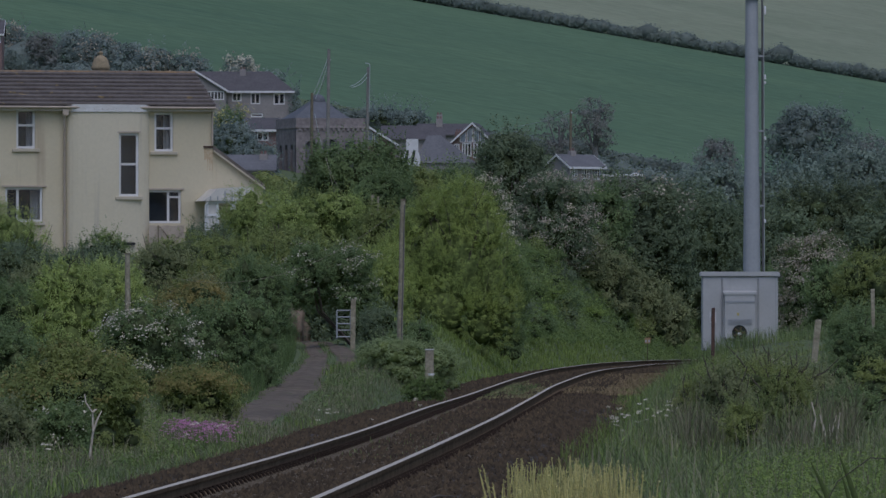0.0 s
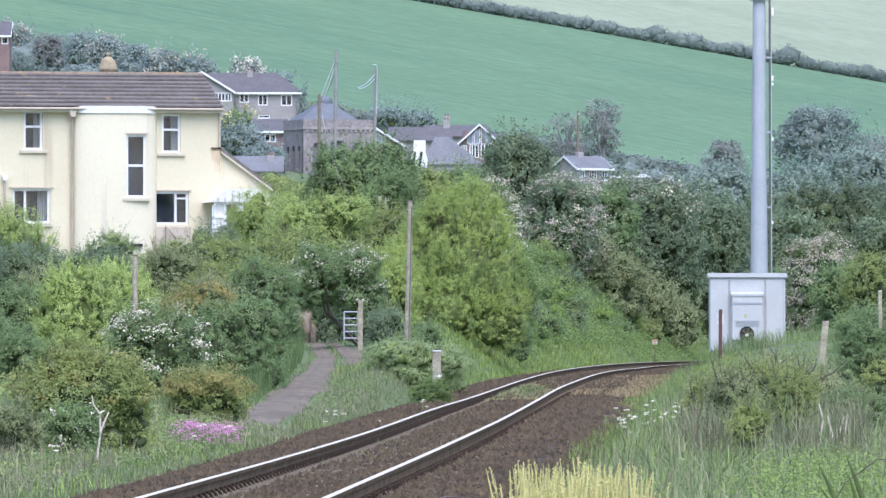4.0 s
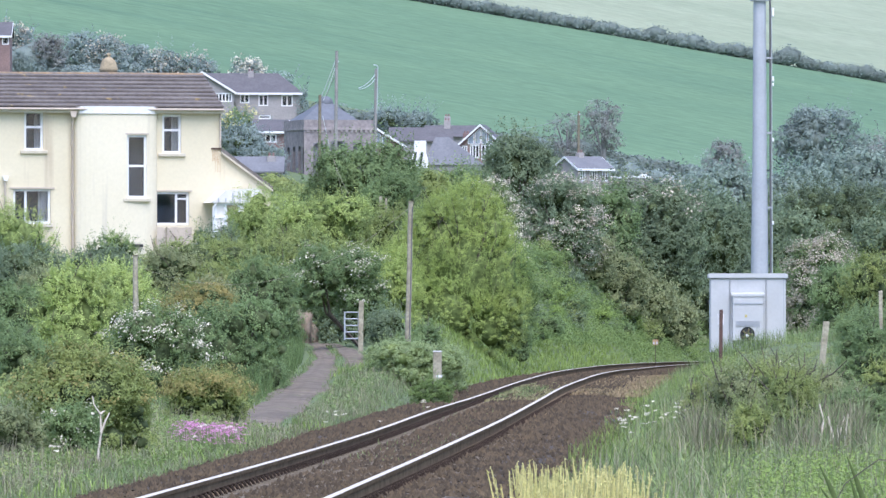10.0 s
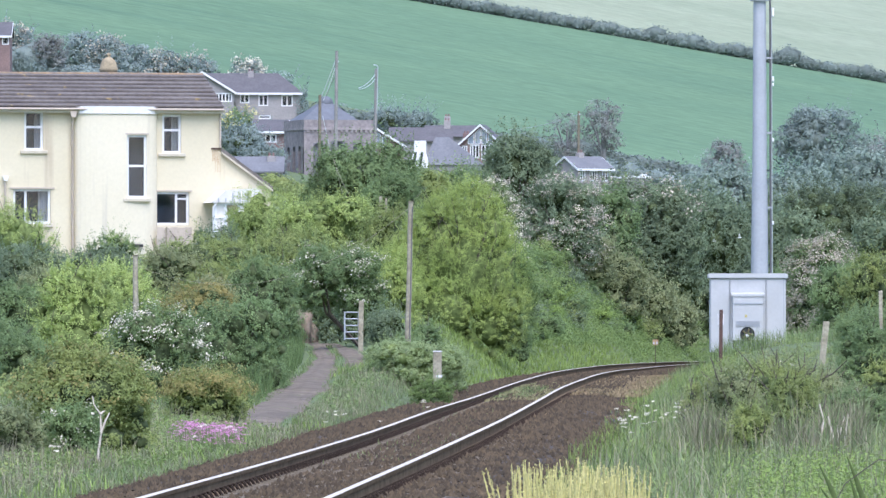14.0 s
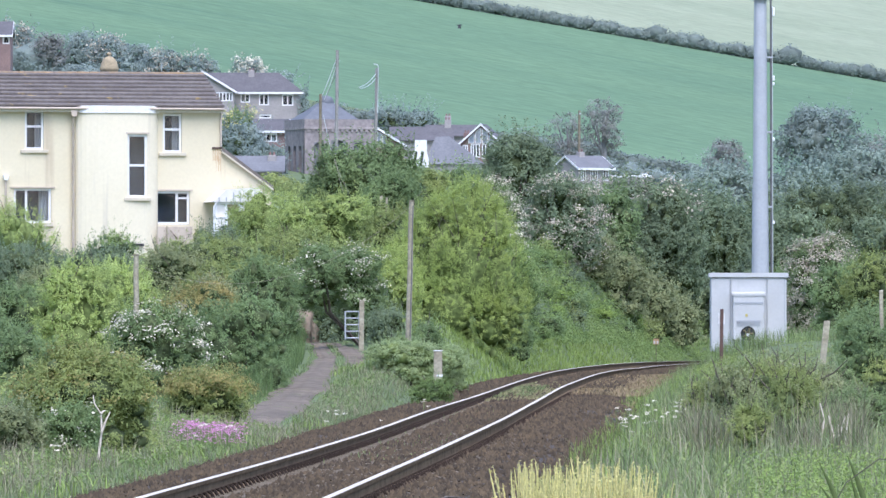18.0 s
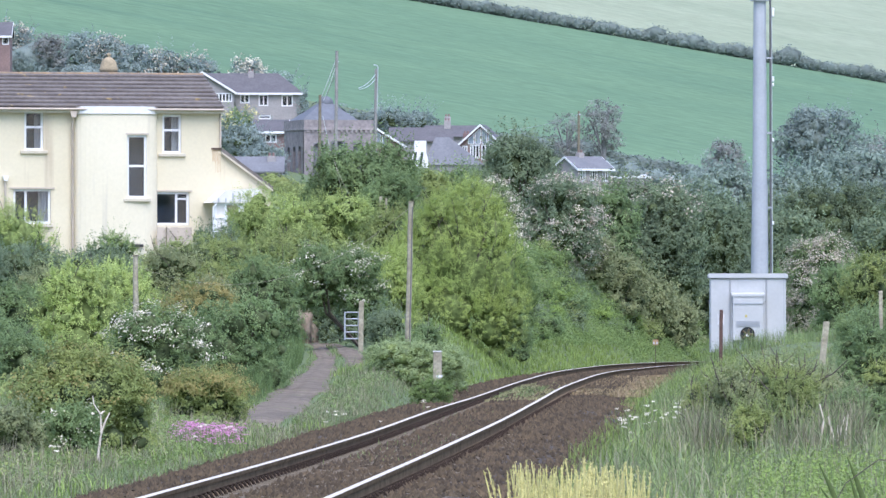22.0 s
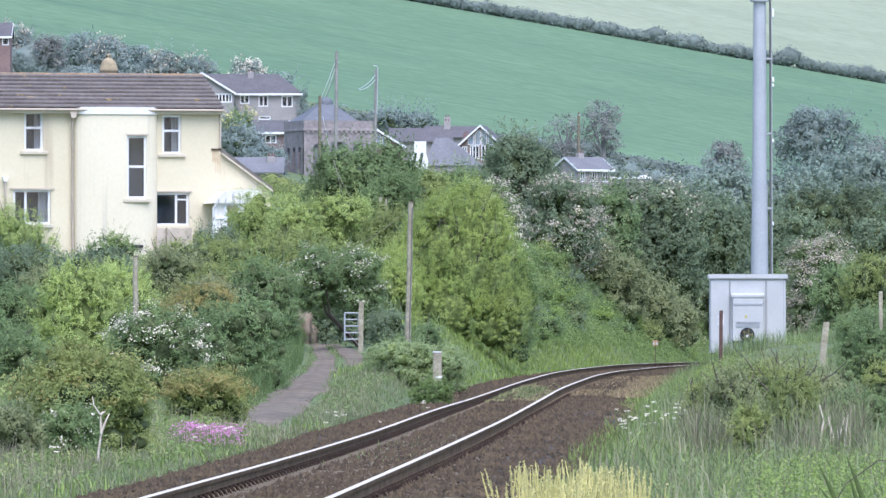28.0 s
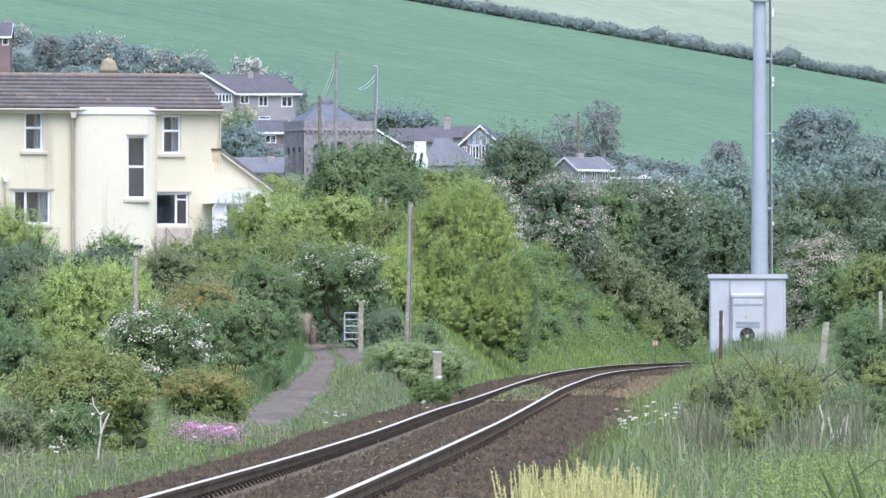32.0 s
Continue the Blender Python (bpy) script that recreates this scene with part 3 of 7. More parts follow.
def lobes_of(rng, w, dp, h, n):
    """A lumpy crown: centres and radii of the lobes of a bush that stands on z = 0."""
    c, r = [], []
    c.append((0, 0, h * 0.48))
    r.append((w * 0.40, dp * 0.40, h * 0.44))
    for i in range(int(n * 2.2)):
        a, e = rng.uniform(0, 2 * math.pi), rng.uniform(-0.75, 1.0)
        ce = math.sqrt(max(0, 1 - e * e * 0.8)) if e > 0 else 1.0
        ce *= rng.uniform(0.9, 1.05)
        rr = rng.choice((0.09, 0.12, 0.15, 0.19, 0.23))
        c.append((math.cos(a) * ce * w * (0.5 - rr * 0.9), math.sin(a) * ce * dp * (0.5 - rr * 0.9), h * (0.48 + e * (0.5 - rr * 0.9 if e > 0 else 0.56))))
        r.append((w * rr, dp * rr, h * rr))
    for i in range(6):
        a = 2 * math.pi * i / 6 + rng.uniform(-0.4, 0.4)
        rr = rng.uniform(0.13, 0.2)
        c.append((math.cos(a) * w * (0.46 - rr), math.sin(a) * dp * (0.46 - rr), h * 0.14))
        r.append((w * rr, dp * rr, h * 0.2))
    return np.array(c), np.array(r)


def leaf_tris(rng, c, n, length, width, lean):
    """Small pointed leaves at centres c, facing roughly along n."""
    k = len(c)
    n = n + rng.normal(0, lean, (k, 3))
    n /= np.linalg.norm(n, axis=1)[:, None] + 1e-9
    t = np.cross(n, rng.normal(0, 1, (k, 3)))
    t /= np.linalg.norm(t, axis=1)[:, None] + 1e-9
    b = np.cross(n, t)
    ln = (length * rng.uniform(0.65, 1.35, k))[:, None]
    wd = (width * rng.uniform(0.65, 1.35, k))[:, None]
    v = np.stack([c - t * ln * 0.45 + b * wd * 0.5, c - t * ln * 0.45 - b * wd * 0.5, c + t * ln * 0.55], 1)
    return v.reshape(-1, 3), np.arange(k * 3).reshape(k, 3)


def crown_leaves(rng, c, r, n, leaf, aspect, h, shoots=0.25, lean=0.42, per=26):
    """Leaves gathered in small tufts over the outer skin of the lobes, with leafy shoots standing out of it.
    Gives the leaf centres, their outward directions and the tufts."""
    m = max(12, int(n * (1 - shoots) / per))
    area = (r[:, 0] * r[:, 2] + r[:, 0] * r[:, 1] + r[:, 1] * r[:, 2])
    which = rng.choice(len(c), m * 3, p=area / area.sum())
    d = rng.normal(0, 1, (m * 3, 3))
    d[:, 2] += 0.25
    d /= np.linalg.norm(d, axis=1)[:, None]
    p = c[which] + d * r[which] * np.where(rng.random((m * 3, 1)) < 0.3, rng.uniform(0.66, 0.86, (m * 3, 1)), rng.uniform(0.86, 1.07, (m * 3, 1)))
    q = (p[:, None, :] - c[None]) / r[None]
    ok = ~(np.sum(q * q, 2) < 0.42).any(1) & (p[:, 2] > 0.02)
    nrm = (d / r[which])[ok][:m]
    p = p[ok][:m]
    nrm /= np.linalg.norm(nrm, axis=1)[:, None]
    m = len(p)
    up = np.array((0, 0, 1.0))
    e = rng.normal(0, 1, (m, per, 3))
    e /= np.linalg.norm(e, axis=2)[..., None]
    e = e + nrm[:, None] * 0.55 + up * 0.35
    e /= np.linalg.norm(e, axis=2)[..., None]
    rc = leaf * rng.uniform(1.5, 3.6, m)
    pos = p[:, None] + e * (rc[:, None] * rng.uniform(0.4, 1.0, (m, per)))[..., None] * np.array((1.1, 1.1, 0.8))
    out = e * 0.65 + nrm[:, None] * 0.55 + up * 0.22
    pos, out = pos.reshape(-1, 3), out.reshape(-1, 3)
    k = 14
    ms = int(n * shoots / k)
    if ms:
        top = np.flatnonzero(p[:, 2] > 0.25 * h)
        at = rng.choice(top if len(top) else np.arange(m), ms)
        sd = nrm[at] * 0.55 + up * 0.8 + rng.normal(0, 0.3, (ms, 3))
        sd /= np.linalg.norm(sd, axis=1)[:, None]
        ln = leaf * rng.uniform(3, 11, ms)
        t = np.linspace(0, 1, k)
        sp = p[at][:, None] + sd[:, None] * (ln[:, None] * t[None])[..., None] + rng.normal(0, leaf * 0.5, (ms, k, 3)) * (1.25 - t)[None, :, None]
        pos = np.concatenate([pos, sp.reshape(-1, 3)])
        out = np.concatenate([out, np.repeat(nrm[at] * 0.7 + up * 0.4, k, 0)])
    v, f = leaf_tris(rng, pos, out, leaf, leaf * aspect, lean)
    return v, f, pos, p


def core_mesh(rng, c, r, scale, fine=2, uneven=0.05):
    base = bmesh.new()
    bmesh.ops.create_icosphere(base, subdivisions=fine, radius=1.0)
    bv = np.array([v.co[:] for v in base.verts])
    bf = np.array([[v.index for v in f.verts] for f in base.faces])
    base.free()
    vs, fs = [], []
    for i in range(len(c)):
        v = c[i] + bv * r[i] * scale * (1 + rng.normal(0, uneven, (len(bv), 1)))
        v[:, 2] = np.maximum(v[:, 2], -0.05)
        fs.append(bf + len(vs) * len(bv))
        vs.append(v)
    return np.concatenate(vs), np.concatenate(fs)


def bush(x, y, w, top, leaf, label, leaf_size=0.09, depth=None, lobes=14, blossom=None, blossom_n=0.0, blossom_low=0.0, cover=1.0,
         name="bush", base=None, category="bush", stems=4, blossom_size=None, aspect=0.62, twig=0.0, shape=None, shoots=0.22, core=None, lift=0.0, foot=0.0):
    """A bush with crown, stems and, where it flowers, blossom; w metres wide, its top at height top.
    shape: the lobes of its crown, if it has a form of its own, as (x, y, z, radius x, y, z) in metres from its foot."""
    BUSH_SEED[0] += 1
    rng = np.random.default_rng(BUSH_SEED[0])
    g = gz(x, y) if base is None else base
    h = max(top - g, 0.3)
    dp = depth or w * 0.8
    ob = thing(name, pose(x, y, g), label, category)
    if shape:
        big = np.array(shape, float)
        c, r = [big[:, :3]], [big[:, 3:]]
        for q in big:
            k = lobes // 2
            d = rng.normal(0, 1, (k, 3))
            d /= np.linalg.norm(d, axis=1)[:, None]
            rr = rng.uniform(0.16, 0.34, (k, 1))
            c.append(q[:3] + d * q[3:] * (1.02 - rr * 0.8))
            r.append(q[3:].mean() * rr * np.array((1, 1, 1.15)))
        c, r = np.concatenate(c), np.concatenate(r)
    else:
        c, r = lobes_of(rng, w, dp, h * (1 - lift), lobes)
        c[:, 2] += h * lift
    skin = 1.5 * (w * h + dp * h + w * dp)
    leaf_size *= 0.58 if y < 300 else 1.0
    n = int(min(21000 * max(0.5, cover), cover * 1.3 * skin / (leaf_size * leaf_size * aspect * 0.5)))
    v, f, p, tufts = crown_leaves(rng, c, r, n, leaf_size, aspect, h, shoots)
    mesh_from("crown", v, f, leaf, ob)
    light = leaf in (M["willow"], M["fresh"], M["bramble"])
    # filler core, its colour stands for shade between the leaves
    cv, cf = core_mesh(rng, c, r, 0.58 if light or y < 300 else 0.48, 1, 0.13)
    mesh_from("inner_growth", cv, cf, core or M["inner_light" if light else "inner"], ob, "filler core coloured for the shade inside the crown")
    bm = bmesh.new()
    for i in range(stems):
        a = rng.uniform(0, 6.28)
        e = rng.uniform(0.1, 0.3)
        tube(bm, [(foot + math.cos(a) * 0.05 * w * 0.3, math.sin(a) * 0.05 * w, -0.1), (math.cos(a) * w * e * 0.5, math.sin(a) * dp * e * 0.5, h * 0.35),
                  (math.cos(a) * w * e, math.sin(a) * dp * e, h * 0.7)], [0.025 * h**0.7, 0.018 * h**0.7, 0.008 * h**0.7], 5)
    for i in range(int(twig)):
        q = p[rng.integers(len(p))]
        k = q + rng.normal(0, 0.12 * w, 3) * (1, 0.6, 0.3)
        tube(bm, [tuple(q * 0.75 + np.array((0, 0, 0.05))), tuple((q + k) / 2), tuple(k + (0, 0, 0.14 * h))], [0.012, 0.009, 0.004], 4)
    part("brushwood", bm, M["bark"], ob)["kind"] = "stuff"
    if blossom is not None:
        bs = blossom_size or leaf_size
        m = int(len(p) * blossom_n)
        high = tufts[(tufts[:, 2] > blossom_low * h)]
        sprays = high[rng.choice(len(high), max(3, m // 18))]
        out = sprays - np.array((0, 0, h * 0.45))
        out /= np.linalg.norm(out, axis=1)[:, None]
        cc = np.repeat(sprays + out * leaf_size * 3.2, 18, 0)
        cc = cc + rng.normal(0, bs * 1.5, cc.shape) * (1.3, 1.3, 0.7)
        nn = np.repeat(out, 18, 0) + np.array((0, 0, 0.4))
        v, f = leaf_quads(rng, cc, nn, bs, bs * 0.8, 0.5)
        mesh_from("blossom", v, f, blossom, ob, "clusters of small pale blossom")
    return ob


def tree(x, y, w, top, leaf, label, leaf_size=0.3, trunk_h=0.35, lobes=12, cover=1.0, name="tree", base=None, blossom=None, blossom_n=0.0, blossom_size=None):
    """A tree with a tapered trunk, limbs and a broken crown of leaf clumps."""
    BUSH_SEED[0] += 1
    rng = np.random.default_rng(BUSH_SEED[0])
    g = gz(x, y) if base is None else base
    h = max(top - g, 1.0)
    ob = thing(name, pose(x, y, g), label, "tree")
    c, r = lobes_of(rng, w, w * 0.8, h * (1 - trunk_h), lobes)
    if cover < 1:
        c, r = c[1:], r[1:] * 0.9
    c[:, 2] += h * trunk_h
    skin = 1.5 * (2 * w * h * (1 - trunk_h) + w * w)
    leaf_size *= 0.9
    n = int(min(16000, cover * 0.9 * skin / (leaf_size * leaf_size * 0.31)))
    v, f, p, tufts = crown_leaves(rng, c, r, n, leaf_size, 0.62, h, 0.03, 0.26, 18)
    mesh_from("crown", v, f, leaf, ob)
    if cover >= 1:
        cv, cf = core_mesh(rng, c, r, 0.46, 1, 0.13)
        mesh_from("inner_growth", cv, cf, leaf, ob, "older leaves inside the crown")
    bm = bmesh.new()
    tr = 0.035 * h
    tube(bm, [(0, 0, -0.2), (0.02 * h, 0, h * trunk_h), (0, 0, h * 0.75)], [tr, tr * 0.7, tr * 0.25], 7)
    for k in range(1, len(c), 2):
        a = np.array((0, 0, h * trunk_h * rng.uniform(0.7, 1.2)))
        tube(bm, [tuple(a), tuple((a + c[k]) / 2 + (0, 0, 0.03 * h)), tuple(c[k])], [tr * 0.4, tr * 0.28, tr * 0.12], 5)
    part("trunk", bm, M["far_bark"] if y > 700 else M["bark"], ob)
    if blossom is not None:
        bs = blossom_size or leaf_size
        sprays = tufts[rng.choice(len(tufts), max(10, int(len(tufts) * blossom_n)))]
        m = np.repeat(sprays, 10, 0) + rng.normal(0, bs * 1.3, (len(sprays) * 10, 3)) + np.array((0, -0.5, 0.5)) * leaf_size * 2
        v, f = leaf_quads(rng, m, np.tile((0, -0.5, 0.8), (len(m), 1)), bs * 0.9, bs * 0.7, 0.7)
        mesh_from("blossom", v, f, blossom, ob, "clusters of white blossom")
    return ob


L_MID = "leafy mid-green bush on the railway bank"
L_DARK = "dense dark green hedge bush"
L_FRESH = "yellow-green willow bush in fresh leaf"
L_MAY = "hawthorn bush covered in fading white blossom"
# left of the railway, near to far
bush(-4.546, 106.854, 1.75, 1.057, M["olive"], "olive green gorse bush with rusty shoot tips", 0.065, lobes=18, blossom=M["rusty"], blossom_n=0.05, blossom_low=0.5, cover=1.7)
bush(-3.741, 133.568, 1.429, 0.625, M["olive"], "small round olive bush with rusty orange tips", 0.06, lobes=16, blossom=M["rusty"], blossom_n=0.22, blossom_low=0.55)
bush(-4.60, 104.5, 0.82, 0.40, M["mid"], "bramble bush with a few white flowers", 0.06, lobes=12, blossom=M["blossom"], blossom_n=0.02, blossom_low=0.3)
bush(-5.358, 103.886, 1.007, 0.389, M["brown"], "brownish bramble scrub at the foot of the bank", 0.06, lobes=12, twig=14)
bush(-5.362, 159.145, 2.021, 1.691, M["mid"], "wild rose bush with white flowers", 0.075, lobes=16, blossom=M["blossom"], blossom_n=0.10, blossom_low=0.3)
bush(-4.108, 169.996, 2.102, 1.898, M["mid"], L_MID, 0.075, lobes=18)
bush(-8.0, 186.995, 2.35, 2.625, M["fresh"], L_FRESH, 0.075, lobes=18, twig=10, cover=1.6, shoots=0.35)
bush(-7.651, 196.837, 2.3, 2.789, M["fresh"], L_FRESH, 0.075, lobes=16, twig=8, cover=1.5, shoots=0.35)
bush(-10.459, 202.157, 2.162, 2.446, M["mid"], L_MID, 0.085, lobes=14)
bush(-11.81, 237.454, 3.175, 3.532, M["dark"], L_DARK, 0.1, lobes=16, twig=10)
bush(-12.75, 249.327, 2.75, 5.083, M["fresh"], "light green young tree in front of the house wall", 0.09, lobes=16, cover=1.0, twig=14, shoots=0.4)
bush(-6.132, 207.772, 2.431, 2.333, M["rusty"], "yellowing scrub with rusty new growth", 0.085, lobes=14)
bush(-5.761, 210.699, 1.268, 2.514, M["brown"], "dull purplish brown bush going over", 0.085, lobes=12, blossom=M["may"], blossom_n=0.02)
bush(-4.664, 213.709, 2.071, 3.043, M["mid"], L_MID, 0.085, lobes=18)
bush(-2.86, 223.278, 2.75, 3.35, M["mid"], "hawthorn with scattered white blossom arching over the gate", 0.085, lobes=18, blossom=M["blossom"], blossom_n=0.04, blossom_low=0.45, lift=0.40, stems=3, cover=1.4, foot=0.85, depth=1.8)
bush(-3.734, 241.284, 1.532, 1.742, M["dark"], L_DARK, 0.09, lobes=12)
bush(-7.267, 257.924, 3.707, 3.948, M["olive"], "mixed olive scrub below the house", 0.1, lobes=18, twig=20)
bush(-4.483, 249.327, 2.833, 4.167, M["olive"], "mixed olive scrub below the house", 0.1, lobes=16, twig=16)
bush(-11, 277.03, 1.852, 4.241, M["weed"], "small leafy shrub by the house wall", 0.1, lobes=10, cover=0.6)
bush(-5.63, 277.03, 2.963, 5.759, M["fresh"], "yellow-green shrub in fresh leaf", 0.1, lobes=18)
bush(-3.345, 271.993, 2.909, 5.409, M["fresh"], "yellow-green shrub in fresh leaf", 0.1, lobes=16)
bush(-3.05, 325.209, 4.45, 8.2, M["mid"], "round dark green tree crown behind the shrubs", 0.12, lobes=20, cover=1.5)
bush(0.040, 240.0, 5.17, 5.49, M["willow"], "large yellow-green willow with a domed crown beside the pole", 0.068, lobes=16, cover=8.0, twig=30, base=0.15, shoots=0.4, aspect=0.5, shape=[
    (0.62, 0.00, 2.64, 1.40, 1.46, 2.53), (0.81, 0.11, 3.71, 0.84, 1.01, 1.55), (1.52, 0.00, 2.25, 0.81, 1.12, 1.97), (1.74, -0.11, 1.40, 0.62, 1.01, 1.35), (-0.39, 0.11, 2.47, 1.07, 1.24, 1.97),
    (-1.18, 0.22, 1.97, 0.95, 1.12, 1.52), (-1.91, 0.45, 1.74, 0.90, 1.01, 1.18), (0.11, -0.34, 1.46, 1.46, 1.24, 1.40), (1.24, -0.45, 1.01, 0.79, 0.79, 1.01),
    (0.00, -0.11, 3.09, 0.95, 1.12, 1.74), (-0.84, 0.00, 2.41, 0.84, 1.01, 1.52)])
bush(2.02, 252.0, 1.35, 1.70, M["mid"], "dark leafy bush at the foot of the cutting", 0.085, lobes=14)
bush(-0.60, 182.434, 2.45, 1.03, M["bramble"], "low mound of pale green bramble", 0.06, lobes=20, depth=2.4, cover=1.6, shoots=0.1)
bush(-0.20, 163.0, 0.85, 0.30, M["weed"], "low weedy scrub at the foot of the marker post", 0.05, lobes=10, twig=8, base=-0.3, cover=0.9, shoots=0.1)
# two dark bushes added to fill the deep shade under the hawthorn
bush(-2.70, 236.0, 1.25, 2.05, M["dark"], "dark thicket added for the deep shade behind the gate", 0.085, lobes=14)
bush(-3.35, 244.0, 1.3, 2.2, M["dark"], "dark thicket added for the deep shade on the footpath", 0.085, lobes=14, lift=0.3)
bush(-4.35, 229.0, 1.2, 1.75, M["mid"], "leafy hedge growth beside the footpath", 0.085, lobes=12)
bush(-1.48, 231.0, 1.9, 3.55, M["willow"], "lower limbs of yellow-green willow beside the hawthorn", 0.07, lobes=14, cover=2.0, aspect=0.5, shoots=0.4)
bush(-1.36, 209.0, 1.0, 1.72, M["dark"], "dark leafy bush at the willow's foot beside the gate", 0.08, lobes=12)
bush(-0.55, 206.5, 1.15, 1.25, M["mid"], "leafy undergrowth at the willow's foot", 0.08, lobes=10, twig=14)
# crest and cutting
bush(1.702, 287.685, 1.827, 6.462, M["mid"], "small hawthorn topped with white blossom", 0.1, lobes=10, blossom=M["blossom"], blossom_n=0.28, blossom_low=0.35)
bush(3.024, 356.181, 3.762, 9.024, M["dark"], L_DARK, 0.12, lobes=20, cover=1.5)
bush(4.965, 347.898, 3.14, 7.174, M["dark"], L_MAY, 0.11, lobes=18, blossom=M["may"], blossom_n=0.42, blossom_size=0.075)
bush(9.128, 383.58, 4.615, 7.859, M["dark"], L_DARK, 0.13, lobes=20, blossom=M["may"], blossom_n=0.05, blossom_low=0.6)
bush(9.769, 383.58, 4.359, 6.756, M["dark"], L_DARK, 0.13, lobes=18)
bush(12.724, 393.674, 4.079, 7.158, M["dark"], L_DARK, 0.13, lobes=18)
bush(14.882, 439.989, 6.471, 5.324, M["dark"], L_DARK, 0.12, lobes=18)
bush(5.965, 351.991, 2.471, 4.982, M["brown"], "brown-green scrub on the far cutting slope", 0.11, lobes=14)
bush(7.464, 356.181, 2.5, 4.167, M["brown"], "brown-green scrub on the far cutting slope", 0.11, lobes=14)
bush(10.173, 370.287, 2.228, 2.292, M["brown"], "brown-green scrub on the far cutting slope", 0.11, lobes=14)
bush(8.883, 363.097, 2.427, 3.272, M["brown"], "brown-green scrub on the far cutting slope", 0.11, lobes=14)
rng_slope = random.Random(21)
for q in range(46):
    sy = 262 + 112 * (q + rng_slope.random()) / 46
    sd = -rng_slope.uniform(3.7, 7.2)
    sx, sw = float(track_x(sy)) + sd, rng_slope.uniform(0.7, 1.7)
    kind_of = ("weed", "mid", "weed", "dark", "fresh_weed", "olive", "mid")[q % 7]
    bush(sx, sy, sw, gz(sx, sy) + rng_slope.uniform(0.35, 0.85), M[kind_of], "low leafy growth on the cutting slope", 0.085, lobes=9, depth=sw * 1.8, cover=0.4, stems=2)
# right of the railway
bush(12.472, 277.03, 2.315, 4.13, M["mid"], L_MAY, 0.1, lobes=16, blossom=M["may"], blossom_n=0.62, blossom_size=0.062)
bush(12.833, 311.659, 2.917, 5.458, M["dark"], "dark hedge bush behind the mast", 0.12, lobes=16)
# two hedge bushes darkened by leaf colour for the shade there
bush(22.533, 498.654, 6.667, 9.3, M["deep"], L_DARK, 0.14, lobes=20)
bush(26.533, 498.654, 6.667, 9.2, M["deep"], L_DARK, 0.14, lobes=20)
bush(11.833, 226.661, 2.273, 3.242, M["olive"], "olive thorn bush on the lineside bank", 0.09, lobes=18, twig=10)
bush(10.079, 196.837, 2.368, 1.697, M["mid"], "rough green bush on the lineside bank", 0.085, lobes=18, twig=10)
SCRUB = "twiggy brown-green scrub on the grassy bank"
bush(4.30, 116.0, 1.75, 0.86, M["olive"], "broad twiggy olive scrub on the grassy bank", 0.05, lobes=18, cover=1.5, twig=60, shoots=0.45)
bush(5.05, 121.0, 1.10, 0.74, M["brown"], "twiggy brown scrub on the grassy bank", 0.05, lobes=14, cover=1.0, twig=40, shoots=0.45)
bush(3.69, 118.727, 0.651, 0.643, M["olive"], SCRUB, 0.05, lobes=10, cover=1.0, twig=22)
bush(3.739, 108.403, 0.725, 0.848, M["brown"], SCRUB, 0.05, lobes=12, cover=1.0, twig=30)
bush(4.8, 124.663, 0.667, 0.833, M["brown"], SCRUB, 0.055, lobes=10, cover=1.0, twig=26)
bush(4.338, 105.349, 0.704, 0.761, M["olive"], SCRUB, 0.045, lobes=12, cover=1.0, twig=26)
bush(5.472, 120.642, 0.685, 0.734, M["brown"], SCRUB, 0.05, lobes=10, cover=1.0, twig=24)
bush(3.64, 99.731, 0.533, 0.467, M["olive"], SCRUB, 0.045, lobes=9, cover=1.0, twig=10)
bush(5.672, 116.872, 1.094, 0.484, M["mid"], SCRUB, 0.05, lobes=12, cover=0.6, twig=16)
bush(7.107, 133.568, 1.071, 0.786, M["olive"], SCRUB, 0.055, lobes=12, cover=0.7, twig=16)
bush(7.7, 149.596, 1.72, 1.35, M["mid"], "rough green bush on the lineside bank", 0.065, lobes=16, twig=12)
# far woods, with haze put into their leaf colours
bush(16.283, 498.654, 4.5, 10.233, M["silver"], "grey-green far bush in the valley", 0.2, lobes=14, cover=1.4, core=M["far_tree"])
bush(26.292, 623.317, 5.417, 12.333, M["silver"], "silvery willow in the valley, haze in its leaf colour", 0.24, lobes=16, cover=1.4, core=M["far_tree"])
bush(33.909, 679.982, 8.182, 15.045, M["silver"], "silvery willow in the valley, haze in its leaf colour", 0.26, lobes=18, cover=1.4, core=M["far_tree"])
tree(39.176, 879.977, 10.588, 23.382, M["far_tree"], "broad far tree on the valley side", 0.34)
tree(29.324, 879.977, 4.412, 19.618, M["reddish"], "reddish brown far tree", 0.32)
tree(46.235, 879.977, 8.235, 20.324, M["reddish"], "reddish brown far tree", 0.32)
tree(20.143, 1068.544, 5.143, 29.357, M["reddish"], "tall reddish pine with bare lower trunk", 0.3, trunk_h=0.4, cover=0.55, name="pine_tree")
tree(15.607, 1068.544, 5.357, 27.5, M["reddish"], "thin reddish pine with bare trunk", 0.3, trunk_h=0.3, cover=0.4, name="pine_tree")


